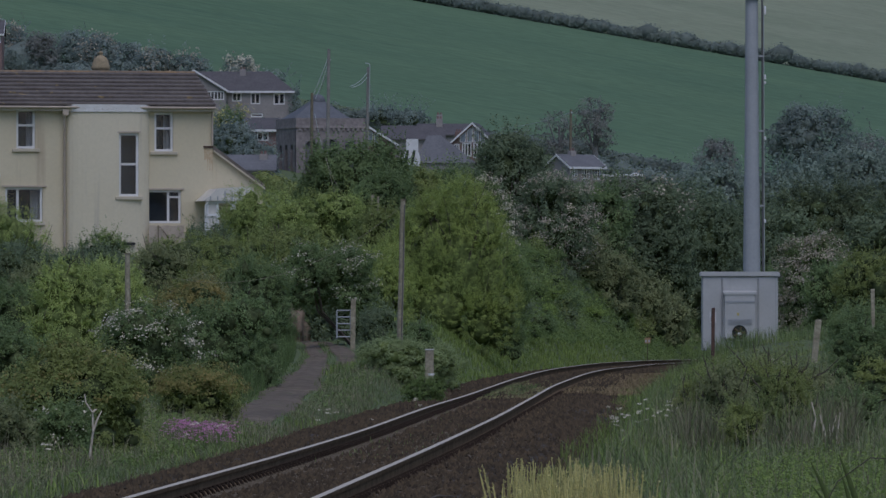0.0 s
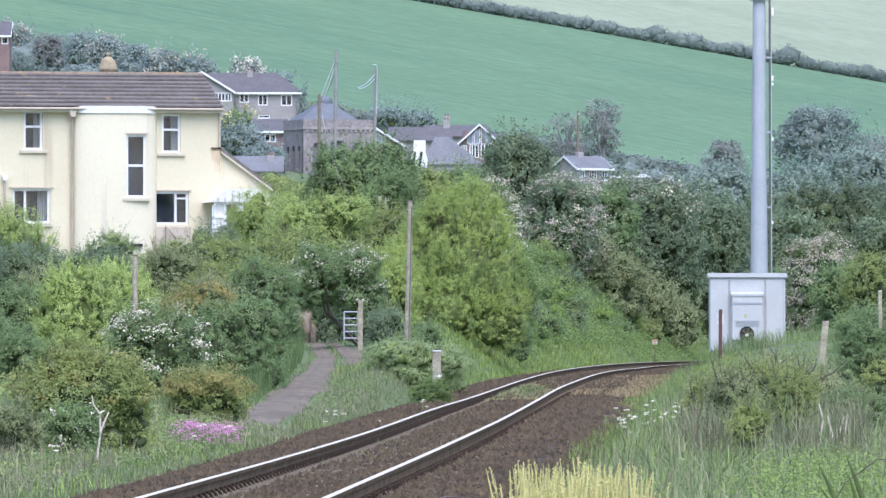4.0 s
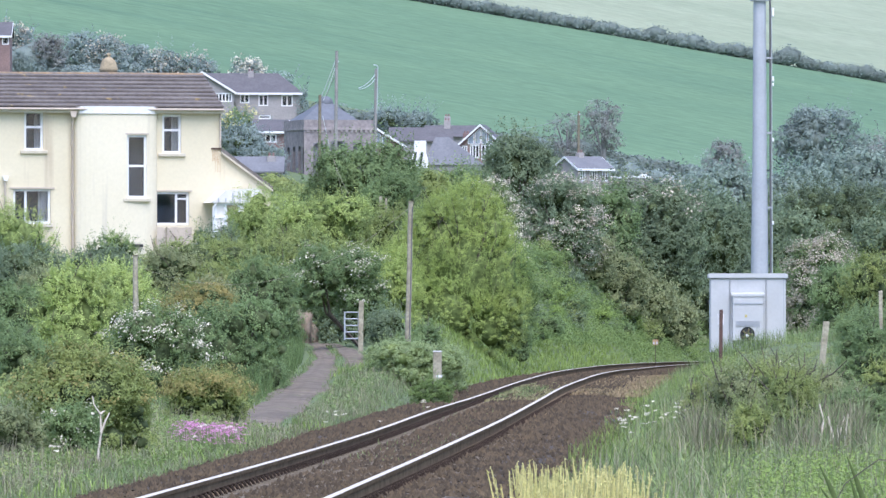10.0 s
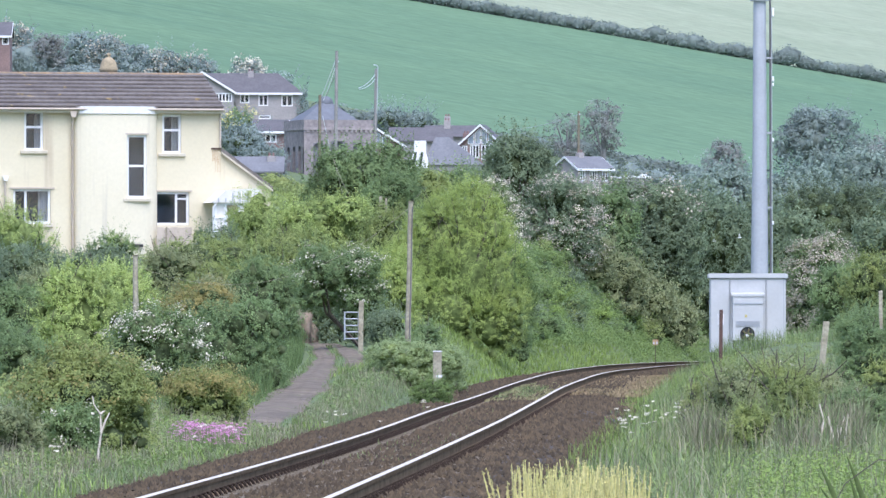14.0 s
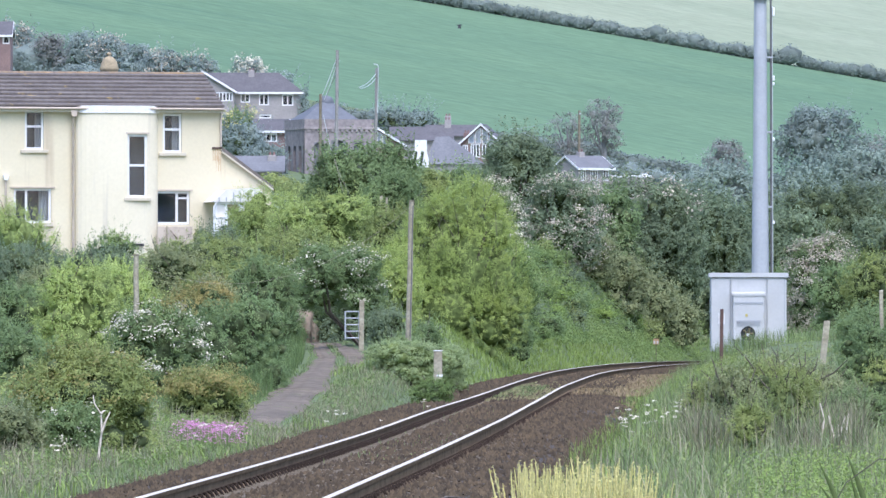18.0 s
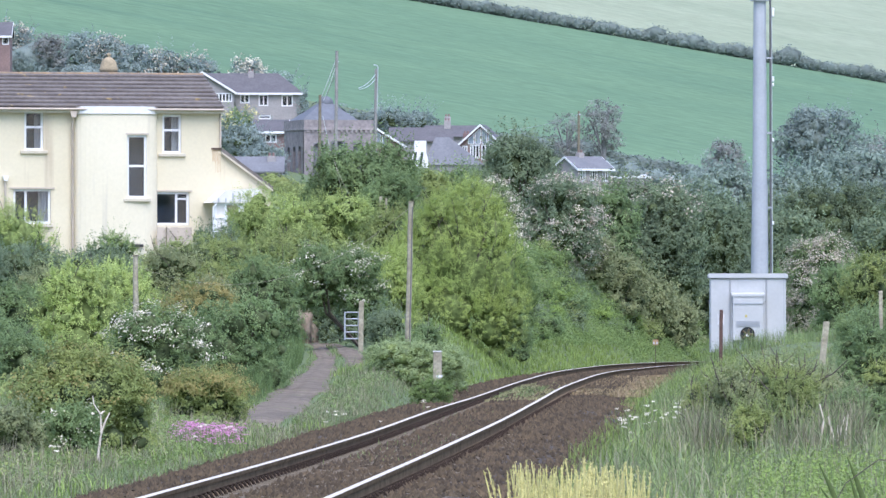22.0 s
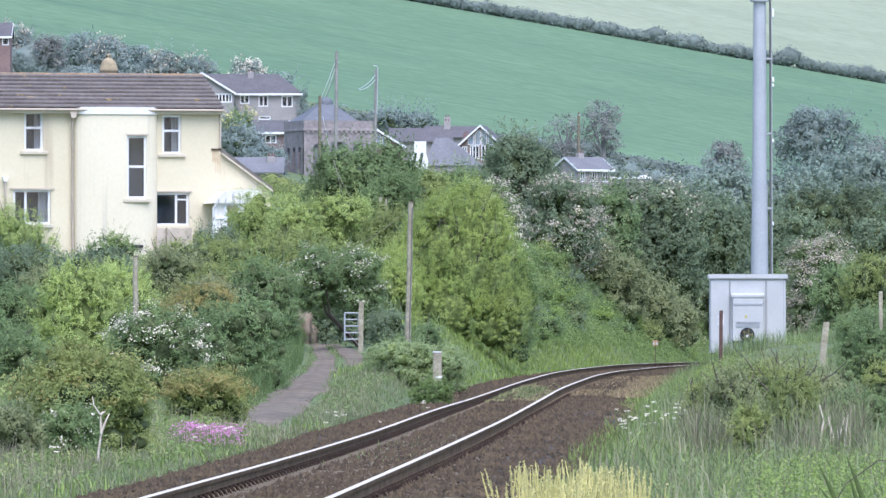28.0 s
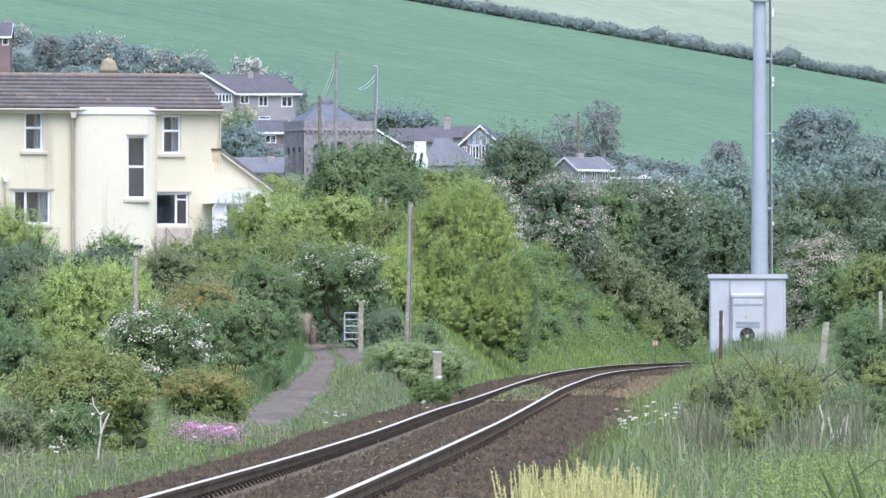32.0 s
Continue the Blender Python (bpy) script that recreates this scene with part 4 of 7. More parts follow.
# ---------------------------------------------------------------- buildings
def wall_path(bm, pts, zs, skip=(), thick=0.28, side=1):
    """A wall along plan points (its outer face), cut into bays and levels; cells (i, k) in skip are openings that go through it."""
    pts = [Vector((p[0], p[1], 0)) for p in pts]
    inner = []
    for i, p in enumerate(pts):
        d = (pts[min(i + 1, len(pts) - 1)] - pts[max(i - 1, 0)]).normalized()
        inner.append(p + Vector((-d.y, d.x, 0)) * thick * side)
    vo = [[bm.verts.new((p.x, p.y, z)) for z in zs] for p in pts]
    vi = [[bm.verts.new((p.x, p.y, z)) for z in zs] for p in inner]
    n, m = len(pts) - 1, len(zs) - 1

    def solid(i, k):
        return 0 <= i < n and 0 <= k < m and (i, k) not in skip
    fs = []
    for i in range(n):
        for k in range(m):
            if not solid(i, k):
                continue
            fs.append(bm.faces.new((vo[i][k], vo[i + 1][k], vo[i + 1][k + 1], vo[i][k + 1])))
            fs.append(bm.faces.new((vi[i][k], vi[i][k + 1], vi[i + 1][k + 1], vi[i + 1][k])))
            if not solid(i - 1, k):
                fs.append(bm.faces.new((vo[i][k], vo[i][k + 1], vi[i][k + 1], vi[i][k])))
            if not solid(i + 1, k):
                fs.append(bm.faces.new((vo[i + 1][k], vi[i + 1][k], vi[i + 1][k + 1], vo[i + 1][k + 1])))
            if not solid(i, k - 1):
                fs.append(bm.faces.new((vo[i][k], vi[i][k], vi[i + 1][k], vo[i + 1][k])))
            if not solid(i, k + 1):
                fs.append(bm.faces.new((vo[i][k + 1], vo[i + 1][k + 1], vi[i + 1][k + 1], vi[i][k + 1])))
    bmesh.ops.recalc_face_normals(bm, faces=fs)


def flat_wall(bm, x0, x1, z0, z1, y, holes, thick=0.28):
    """A straight wall with rectangular openings (x0, x1, z0, z1)."""
    xs = sorted({x0, x1, *[h[0] for h in holes], *[h[1] for h in holes]})
    zs = sorted({z0, z1, *[h[2] for h in holes], *[h[3] for h in holes]})
    skip = {(i, k) for i in range(len(xs) - 1) for k in range(len(zs) - 1)
            if any(h[0] <= xs[i] and xs[i + 1] <= h[1] and h[2] <= zs[k] and zs[k + 1] <= h[3] for h in holes)}
    wall_path(bm, [(x, y) for x in xs], zs, skip, thick)


def frame_mesh(x0, x1, z0, z1, y, w, depth, bars_x=(), bars_z=()):
    bm = bmesh.new()
    xs = [x0, x0 + w]
    for b in bars_x:
        xs += [b - w / 2, b + w / 2]
    xs += [x1 - w, x1]
    zs = [z0, z0 + w]
    for b in bars_z:
        zs += [b - w / 2, b + w / 2]
    zs += [z1 - w, z1]
    skip = {(i, k) for i in range(1, len(xs) - 1, 2) for k in range(1, len(zs) - 1, 2)}
    wall_path(bm, [(x, y) for x in xs], zs, skip, depth)
    return bm


def window(parent, x0, x1, z0, z1, y, w=0.06, bars_x=(), bars_z=(), sill=None, lintel=None, recess=0.07, curtain=(), label="white framed window", room=False):
    """A window in a wall face at local depth y: frame with bars, glass, and a sill."""
    f = part("window", frame_mesh(x0 + 0.004, x1 - 0.004, z0 + 0.004, z1 - 0.004, y + recess, w, 0.06, bars_x, bars_z), M["white"], parent, label)
    xs = [x0 + w, *[q for b in bars_x for q in (b - w / 2, b + w / 2)], x1 - w]
    zs = [z0 + w, *[q for b in bars_z for q in (b - w / 2, b + w / 2)], z1 - w]
    for i in range(0, len(xs), 2):
        for k in range(0, len(zs), 2):
            part("pane", boxed(xs[i] - 0.01, xs[i + 1] + 0.01, y + recess + 0.025, y + recess + 0.031, zs[k] - 0.01, zs[k + 1] + 0.01), M["glass"], f).visible_shadow = False
    if sill:
        part("sill", boxed(x0 - sill, x1 + sill, y - 0.09, y + recess - 0.003, z0 - 0.13, z0 - 0.003, 0.015), M["sill"], f, "projecting stone sill")
    if lintel:
        part("lintel", boxed(x0 - lintel, x1 + lintel, y - 0.05, y - 0.003, z1 + 0.003, z1 + 0.06), M["pipe"], f)
    if room:
        # unseen panel added close behind the glass to darken the panes
        part("room_wall", boxed(x0 - 0.35, x1 + 0.35, y + 0.62, y + 0.66, z0 - 0.35, z1 + 0.3), M["room_shade"], f, "added panel coloured as an unlit room")
    for a, b in curtain:
        bm = bmesh.new()
        k = 14
        prev = None
        for i in range(k + 1):
            xx = a + (b - a) * i / k
            yy = y + 0.24 + 0.025 * math.sin(i * 2.4)
            cur = (bm.verts.new((xx, yy, z0 + 0.05)), bm.verts.new((xx, yy, z1 - 0.03)))
            if prev:
                bm.faces.new((prev[0], cur[0], cur[1], prev[1]))
            prev = cur
        bmesh.ops.solidify(bm, geom=bm.faces[:], thickness=0.01)
        part("curtain", bm, M["curtain"], f, "pale gathered curtain")
    return f


M["dash_white"] = material("plastic_sheet", (0.70, 0.67, 0.60), 0.5, col2=(0.60, 0.575, 0.52), mix_scale=4)
M["sill"] = material("stone_sill", (0.56, 0.50, 0.39), 0.9, col2=(0.50, 0.44, 0.33), mix_scale=3, grain=(20, 0.1))


def build_cream_house():
    zb = 2.6
    hx = lambda p: (p - 391) / 45.6
    hz = lambda q: 1.5 + (560 - q) / 47.0 - zb
    house = thing("house", pose(-8.362, 318.29, zb, 0, 0, 14), "cream rendered two-storey house with brown tiled roof and round bay", "house")
    x_l, x_r, z_e = -12.5, 0.0, hz(194)
    holes = [(hx(47), hx(80), hz(268), hz(199)), (hx(288), hx(321), hz(272), hz(203)), (hx(28), hx(93), hz(397), hz(336)), (hx(274), hx(335), hz(399), hz(340)),
             (-11.9, -10.9, hz(268), hz(199)), (hx(140), hx(272), 1.0, hz(230))]
    bm = bmesh.new()
    flat_wall(bm, x_l, x_r, 0, z_e, 0, holes)
    part("front_wall", bm, M["render"], house, "cream rendered wall with faint stains")
    bm = bmesh.new()
    # back and side walls with gables
    gab = [(0.285, 0), (6.9, 0), (6.9, z_e), (3.45, z_e + 1.30), (0.285, z_e)]
    prism(bm, gab, 'x', x_r - 0.28, x_r)
    part("side_wall", bm, M["render"], house)
    bm = bmesh.new()
    prism(bm, gab, 'x', x_l, x_l + 0.28)
    part("side_wall", bm, M["render"], house)
    part("back_wall", boxed(x_l + 0.285, x_r - 0.285, 6.62, 6.9, 0, z_e), M["render"], house)
    # floor and backing wall take the unlit-room colour
    part("floor", boxed(x_l + 0.29, x_r - 0.29, 0.29, 6.6, hz(315) - 0.1, hz(315)), M["room_shade"], house)
    part("inner_wall", boxed(x_l + 0.29, x_r - 0.29, 3.2, 3.3, 0.1, z_e - 0.1), M["room_shade"], house)
    # roof in overlapping courses of tiles
    rise, run, ncourse = 1.36, 3.65, 9
    bm = bmesh.new()
    prism(bm, [(-0.25, z_e - 0.02), (3.45, z_e + rise - 0.04), (7.15, z_e - 0.02), (7.15, z_e + 0.03), (3.45, z_e + rise + 0.01), (-0.25, z_e + 0.03)], 'x', x_l - 0.1, x_r + 0.035)
    roof = part("roof", bm, M["tile"], house, "brown concrete tile roof with lichen")
    for i in range(ncourse):
        t0, t1 = i / ncourse, (i + 1.12) / ncourse
        for sgn in (1, -1):
            def pt(t, up):
                y = -0.30 + t * 3.75
                z = z_e - 0.02 + t * (rise + 0.02) + up
                return (y if sgn > 0 else 6.9 - y, z)
            bm = bmesh.new()
            prism(bm, [pt(t0, 0.085), pt(t0, 0.14), pt(min(t1, 1.0), 0.06), pt(min(t1, 1.0), 0.02)], 'x', x_l - 0.12, x_r + 0.05 + 0.012 * (i % 2))
            part("tile_course", bm, M["tile"], roof)
    k = 0
    x = x_l
    while x < x_r:
        bm = bmesh.new()
        prism(bm, [(3.45 + 0.17 * math.cos(a), z_e + rise - 0.02 + 0.13 * math.sin(a)) for a in [math.pi * q / 6 for q in range(7)]], 'x', x + 0.004, min(x + 0.445, x_r + 0.05))
        part("ridge_tile", bm, M["ridge"], roof)
        x += 0.45
    part("gutter", boxed(x_l, x_r + 0.04, -0.40, -0.29, z_e - 0.07, z_e + 0.02, 0.03), M["pipe"], house, "pale eaves gutter")
    part("fascia", boxed(x_l, x_r + 0.04, -0.285, -0.262, z_e - 0.16, z_e - 0.01), M["sill"], house)
    # dome on the chimney
    bm = bmesh.new()
    prof = [(0.34, -1.5), (0.34, 0.42), (0.37, 0.45), (0.37, 0.52), (0.34, 0.55), (0.315, 0.70), (0.25, 0.84), (0.13, 0.94), (0.05, 0.97), (0.05, 1.0), (0.085, 1.04), (0.085, 1.08), (0.03, 1.13)]
    rings = [[bm.verts.new((r * math.cos(a), r * math.sin(a), z)) for a in [2 * math.pi * q / 16 for q in range(16)]] for r, z in prof]
    for r0, r1 in zip(rings, rings[1:]):
        for q in range(16):
            bm.faces.new((r0[q], r0[(q + 1) % 16], r1[(q + 1) % 16], r1[q])).smooth = True
    bm.faces.new(rings[-1])
    bmesh.ops.translate(bm, verts=bm.verts, vec=(hx(192) + 1.0, 4.6, z_e + 1.12))
    part("chimney_dome", bm, M["domestone"], house, "weathered stone dome with a small finial")
    # bay with rounded front
    xa, xb = hx(134), hx(279)
    wx0, wx1 = hx(222), hx(257)

    def bow(x):
        t = (x - xa) / (xb - xa)
        return -0.45 * (max(0.0, 1 - abs(2 * t - 1)**3.2))**0.6
    xs = sorted({xa, *[xa + (xb - xa) * (0.5 - 0.5 * math.cos(math.pi * q / 18)) for q in range(19)], xb, wx0, wx1})
    xs = [x for x in xs if not (wx0 < x < wx1)]
    pts = [(x, bow(x)) for x in xs]
    wi = xs.index(wx0)
    zs = [0, hz(352), hz(240), z_e - 0.195]
    bm = bmesh.new()
    wall_path(bm, pts, zs, {(wi, 1)}, 0.25)
    part("bay_wall", bm, M["render_bay"], house, "rounded pale cream bay wall", )
    bm = bmesh.new()
    wall_path(bm, [(x + (0.05 if x > (xa + xb) / 2 else -0.05) * (abs(x - (xa + xb) / 2) > 1.2), bow(x) - 0.05) for x in xs], [z_e - 0.19, z_e + 0.085], (), 0.32)
    part("bay_parapet", bm, M["white_flaked"], house, "flaking white painted parapet of the bay")
    bm = bmesh.new()
    vs = [bm.verts.new((x, bow(x) + 0.05, z_e + 0.05)) for x in xs] + [bm.verts.new((xb, 0.3, z_e + 0.05)), bm.verts.new((xa, 0.3, z_e + 0.05))]
    bm.faces.new(vs)
    part("bay_roof", bm, M["lead"], house)
    wy = (bow(wx0) + bow(wx1)) / 2
    window(house, wx0, wx1, hz(352), hz(240), wy, 0.09, (), (hz(295),), 0.14, 0.06, label="tall white framed stair window", room=True)
    window(house, *holes[0], 0, 0.085, (), (hz(227),), 0.16, None, curtain=((hx(66), hx(78)),), label="white sash window, slightly open", room=True)
    window(house, *holes[1], 0, 0.085, (), (hz(231),), 0.16, None, curtain=((hx(306), hx(320)),), label="white framed bedroom window", room=True)
    window(house, *holes[2], 0, 0.085, (hx(50),), (), 0.08, 0.14, curtain=((hx(73), hx(92)),), label="wide white framed kitchen window", room=True)
    window(house, *holes[3], 0, 0.085, (hx(313),), (), 0.0, 0.1, label="wide white framed window with side light", room=True)
    window(house, *holes[4], 0, 0.06, (), (hz(230),), 0.16, room=True)
    part("transom", boxed(hx(315), hx(333), 0.06, 0.12, hz(354), hz(351)), M["white"], house)
    # rain pipes
    bm = bmesh.new()
    tube(bm, [(hx(130), -0.13, 0), (hx(130), -0.13, z_e - 0.35), (hx(131), -0.3, z_e - 0.1)], 0.05, 8)
    part("downpipe", bm, M["pipe"], house, "painted cast iron downpipe")
    bm = bmesh.new()
    prism(bm, [(hx(126), z_e - 0.33), (hx(134), z_e - 0.33), (hx(136), z_e - 0.1), (hx(124), z_e - 0.1)], 'y', -0.36, -0.14)
    part("rain_hopper", bm, M["pipe"], house)
    bm = bmesh.new()
    tube(bm, [(hx(13), -0.1, hz(440)), (hx(13), -0.1, hz(322))], 0.045, 8)
    part("downpipe", bm, M["pipe"], house)
    bm = bmesh.new()
    prism(bm, [(hx(10), hz(322)), (hx(16), hz(322)), (hx(18), hz(313)), (hx(8), hz(313))], 'y', -0.2, -0.03)
    part("rain_hopper", bm, M["white"], house)
    bm = bmesh.new()
    tube(bm, [(hx(389), -0.08, hz(262)), (hx(389), -0.08, z_e - 0.08)], 0.04, 8)
    part("downpipe", bm, M["pipe"], house)
    part("vent_grille", boxed(hx(229), hx(250), wy - 0.11, wy - 0.02, hz(438), hz(433)), M["black"], house)
    # old rust run below the gutter end
    bm = bmesh.new()
    runs = random.Random(8)
    for q in range(8):
        xx = hx(376 + q * 1.9)
        box(bm, xx - runs.uniform(0.004, 0.011), xx + runs.uniform(0.004, 0.011), -0.008, -0.003, hz(runs.choice((278, 286, 294, 305, 318))), hz(266))
    part("rust_stain", bm, M["stain"], house, "orange rust stain under the roof edge")["kind"] = "stuff"
    part("ledge", boxed(hx(374), hx(391), -0.05, -0.003, hz(265), hz(262)), M["rust"], house)
    # lean-to wing with falling roof edge
    bm = bmesh.new()
    prism(bm, [(0.005, 0), (hx(480), 0), (hx(480), hz(336)), (0.005, hz(270))], 'y', 0.1, 5.2)
    part("lean_to_wall", bm, M["render"], house, "cream rendered lean-to wall")
    bm = bmesh.new()
    prism(bm, [(0.0, hz(268)), (hx(482), hz(335)), (hx(482), hz(330)), (0.0, hz(261))], 'y', -0.06, 5.4)
    part("lean_to_roof", bm, M["tile"], house, "dark tiled lean-to roof")
    bm = bmesh.new()
    prism(bm, [(0.0, hz(272)), (hx(482), hz(339)), (hx(482), hz(335.5)), (0.0, hz(268.5))], 'y', -0.10, -0.064)
    part("verge_board", bm, M["sill"], house)
    # glazed porch
    px0, px1 = hx(364), hx(452)
    porch = part("porch", frame_mesh(px0, px1, hz(450), hz(360), -1.5, 0.09, 0.08, (hx(384), hx(408), hx(430)), (hz(385),)), M["white"], house, "small white glazed porch")
    bm = bmesh.new()
    prism(bm, [(px0 - 0.12, hz(360)), (px1 + 0.1, hz(360)), (hx(440), hz(334)), (hx(384), hz(338))], 'y', -1.62, -0.02)
    part("porch_roof", bm, M["dash_white"], porch, "white translucent plastic roof")
    for q in range(7):
        xx = px0 + (px1 - px0) * (q + 0.5) / 7
        part("roof_rib", boxed(xx - 0.02, xx + 0.02, -1.645, -1.622, hz(359), hz(343 if 1 < q < 6 else 352)), M["cab_seam"], porch)
    part("porch_panel", boxed(px0 + 0.1, hx(383), -1.45, -1.42, hz(450), hz(362)), M["dash_white"], porch)
    part("porch_panel", boxed(hx(409), hx(429), -1.45, -1.42, hz(450), hz(362)), M["dash_white"], porch)
    part("glazing", boxed(hx(385), hx(407), -1.46, -1.455, hz(450), hz(362)), M["glass"], porch)
    bm = bmesh.new()
    tube(bm, [(px0 - 0.05, -1.6, hz(440)), (px0 - 0.05, -1.6, hz(368)), (px0 + 0.1, -1.55, hz(360))], 0.035, 7)
    part("porch_pipe", bm, M["white"], porch)
    # board panels below the window
    f = thing("garden_fence", house.matrix_basis @ pose(hx(274), -0.5, 0), "weathered board fence panels against the house", "fence")
    for q in range(5):
        part("board", boxed(q * 0.27, q * 0.27 + 0.255, 0, 0.03, hz(452), hz(403) - 0.02 * (q % 2)), M["pipe"], f)
    part("rail", boxed(0, 1.33, 0.032, 0.07, hz(412), hz(409)), M["timber"], f)
    bm = bmesh.new()
    tube(bm, [(0.34, -0.05, hz(440)), (0.34, -0.05, hz(402)), (0.75, -0.05, hz(425))], 0.02, 5)
    part("brace", bm, M["rust"], f)


build_cream_house()


def far_house(name, x, y, base, w, d, eave, rise, rot, wall, roof, label, wins=(), gable_front=False, chimneys=(), fascia=True, thick=0.25, hip=0.0):
    """A house of the village: wall with openings, roof with eaves, windows, chimneys. wins: x0, x1, z0, z1, bars."""
    h = thing(name, pose(x, y, base, 0, 0, rot), label, "house")
    bm = bmesh.new()
    flat_wall(bm, -w / 2, w / 2, -1.5, eave, 0, [q[:4] for q in wins], thick)
    part("front_wall", bm, wall, h)
    bm = bmesh.new()
    if gable_front:
        prism(bm, [(-w / 2, eave), (w / 2, eave), (0, eave + rise)], 'y', 0.002, thick)
        part("gable", bm, wall, h)
    for sx in (-1, 1):
        bm = bmesh.new()
        if gable_front:
            box(bm, *sorted((sx * w / 2, sx * (w / 2 - thick))), thick + 0.003, d, -1.5, eave)
        else:
            gable = [(d / 2, eave + rise)] if not (hip and sx > 0) else []
            prism(bm, [(thick + 0.003, -1.5), (d, -1.5), (d, eave), *gable, (thick + 0.003, eave)], 'x', *sorted((sx * w / 2, sx * (w / 2 - thick))))
        part("side_wall", bm, wall, h)
    part("back_wall", boxed(-w / 2 + thick + 0.003, w / 2 - thick - 0.003, d - thick, d, -1.5, eave), wall, h)
    o, t = 0.4, 0.16
    for sx in (-1, 1):
        bm = bmesh.new()
        if gable_front:
            e = w / 2 + o
            k = rise * o / (w / 2)
            prism(bm, [(0, eave + rise + 0.02), (0, eave + rise + t), (sx * e, eave - k + t), (sx * e, eave - k + 0.02)], 'y', -o, d + 0.2)
        else:
            e = d / 2 + o
            k = rise * o / (d / 2)
            prism(bm, [(d / 2, eave + rise + 0.02), (d / 2, eave + rise + t), (d / 2 + sx * e, eave - k + t), (d / 2 + sx * e, eave - k + 0.02)], 'x', -w / 2 - 0.25, w / 2 + 0.25)
            for v in bm.verts:
                if hip and v.co.x > 0 and abs(v.co.y - d / 2) < 0.01:
                    v.co.x -= hip
        part("roof_slope", bm, roof, h)
        if hip and sx > 0:
            bm = bmesh.new()
            xe = w / 2 + 0.25
            lo, hi = eave - k, eave + rise
            prism(bm, [(-o, lo + 0.02), (d + o, lo + 0.02), (d + o, lo + t), (-o, lo + t)], 'x', xe - 0.06, xe)
            ps = [bm.verts.new(p) for p in ((xe, -o, lo + t), (xe, d + o, lo + t), (xe - hip, d / 2, hi + t))]
            bm.faces.new(ps)
            part("roof_slope", bm, roof, h)
            continue
        if gable_front and fascia:
            bm = bmesh.new()
            prism(bm, [(0, eave + rise - 0.12), (0, eave + rise + t), (sx * e, eave - k + t), (sx * e, eave - k - 0.12)], 'y', -o - 0.05, -o - 0.004)
            part("bargeboard", bm, M["white"], h, "white painted bargeboard")
        elif fascia:
            bm = bmesh.new()
            xx = sx * (w / 2 + 0.254)
            prism(bm, [(-o, eave - k - 0.1), (d / 2, eave + rise - 0.1), (d + o, eave - k - 0.1), (d + o, eave - k + t), (d / 2, eave + rise + t), (-o, eave - k + t)], 'x', *sorted((xx, xx + sx * 0.05)))
            part("bargeboard", bm, M["white"], h, "white painted bargeboard")
    if fascia and not gable_front:
        part("fascia", boxed(-w / 2 - 0.25, w / 2 + 0.25, -o - 0.06, -o - 0.004, eave - rise * o / (d / 2) - 0.1, eave - rise * o / (d / 2) + t), M["white"], h, "white painted fascia")
    for q in wins:
        window(h, *q[:4], 0, 0.15, tuple(q[0] + (q[1] - q[0]) * b for b in (q[4] if len(q) > 4 else ())), (), 0.0, None, recess=0.05)
    # added backing in the unlit-room colour behind the windows
    part("inner_wall", boxed(-w / 2 + thick + 0.01, w / 2 - thick - 0.01, 1.6, 1.7, -1.2, eave - 0.05), M["room_shade"], h)
    for cx, cy, ch in chimneys:
        zr = eave + rise * (1 - (abs(cx) / (w / 2) if gable_front else abs(cy - d / 2) / (d / 2)))
        c = part("chimney", boxed(cx - 0.4, cx + 0.4, cy - 0.35, cy + 0.35, zr - 0.5, zr + ch, 0.03), wall, h)
        for px in (-0.18, 0.18):
            bm = bmesh.new()
            tube(bm, [(cx + px, cy, zr + ch), (cx + px, cy, zr + ch + 0.3)], 0.11, 8)
            part("chimney_pot", bm, M["brick"], c)
    return h


def glaze_gable(h, xs, z0, slope_top, half, rise):
    """Tall white-framed lights on the face of a gable, cut to the slope of the roof."""
    for a, b in zip(xs, xs[1:]):
        def top(x):
            return slope_top + rise * (1 - abs(x) / half) - 0.28
        pts = [(a + 0.05, z0), (b - 0.05, z0), (b - 0.05, top(b - 0.05)), (a + 0.05, top(a + 0.05))]
        bm = bmesh.new()
        prism(bm, pts, 'y', -0.03, -0.006)
        f = part("gable_light", bm, M["white"], h, "white framed tall gable window")
        k = 0.09
        bm = bmesh.new()
        prism(bm, [(a + 0.05 + k, z0 + k), (b - 0.05 - k, z0 + k), (b - 0.05 - k, top(b - 0.05) - k), (a + 0.05 + k, top(a + 0.05) - k)], 'y', -0.045, -0.034)
        part("pane", bm, M["pane_sky"], f)


M["pane_sky"] = material("reflecting_glass", (0.20, 0.24, 0.27), 0.08, spec=0.8, grain=(1.5, 0.5))


# village on the rising ground
far_house("bungalow", -24.07, 1068.544, 26.429, 12.2, 7, 3.43, 2.30, 0, M["dash"], M["slate"], "grey pebble-dashed bungalow with hipped slate roof and white windows",
          [(-1.6, -0.4, 2.0, 3.15, (0.5,)), (0.73, 1.98, 1.65, 3.1, (0.5,)), (3.63, 5.08, 1.6, 3.05, (0.5,)), (0.78, 2.28, 0.0, 0.5)], chimneys=((-0.3, 3.0, 0.75),), hip=3.2)
far_house("bungalow_wing", -30.4, 1066.0, 26.79, 8.0, 5, 3.0, 2.45, 0, M["dash"], M["slate"], "gabled grey bungalow wing with a row of white windows",
          [(1.7, 3.8, 1.75, 2.9, (0.2, 0.4, 0.6, 0.8))], gable_front=True)
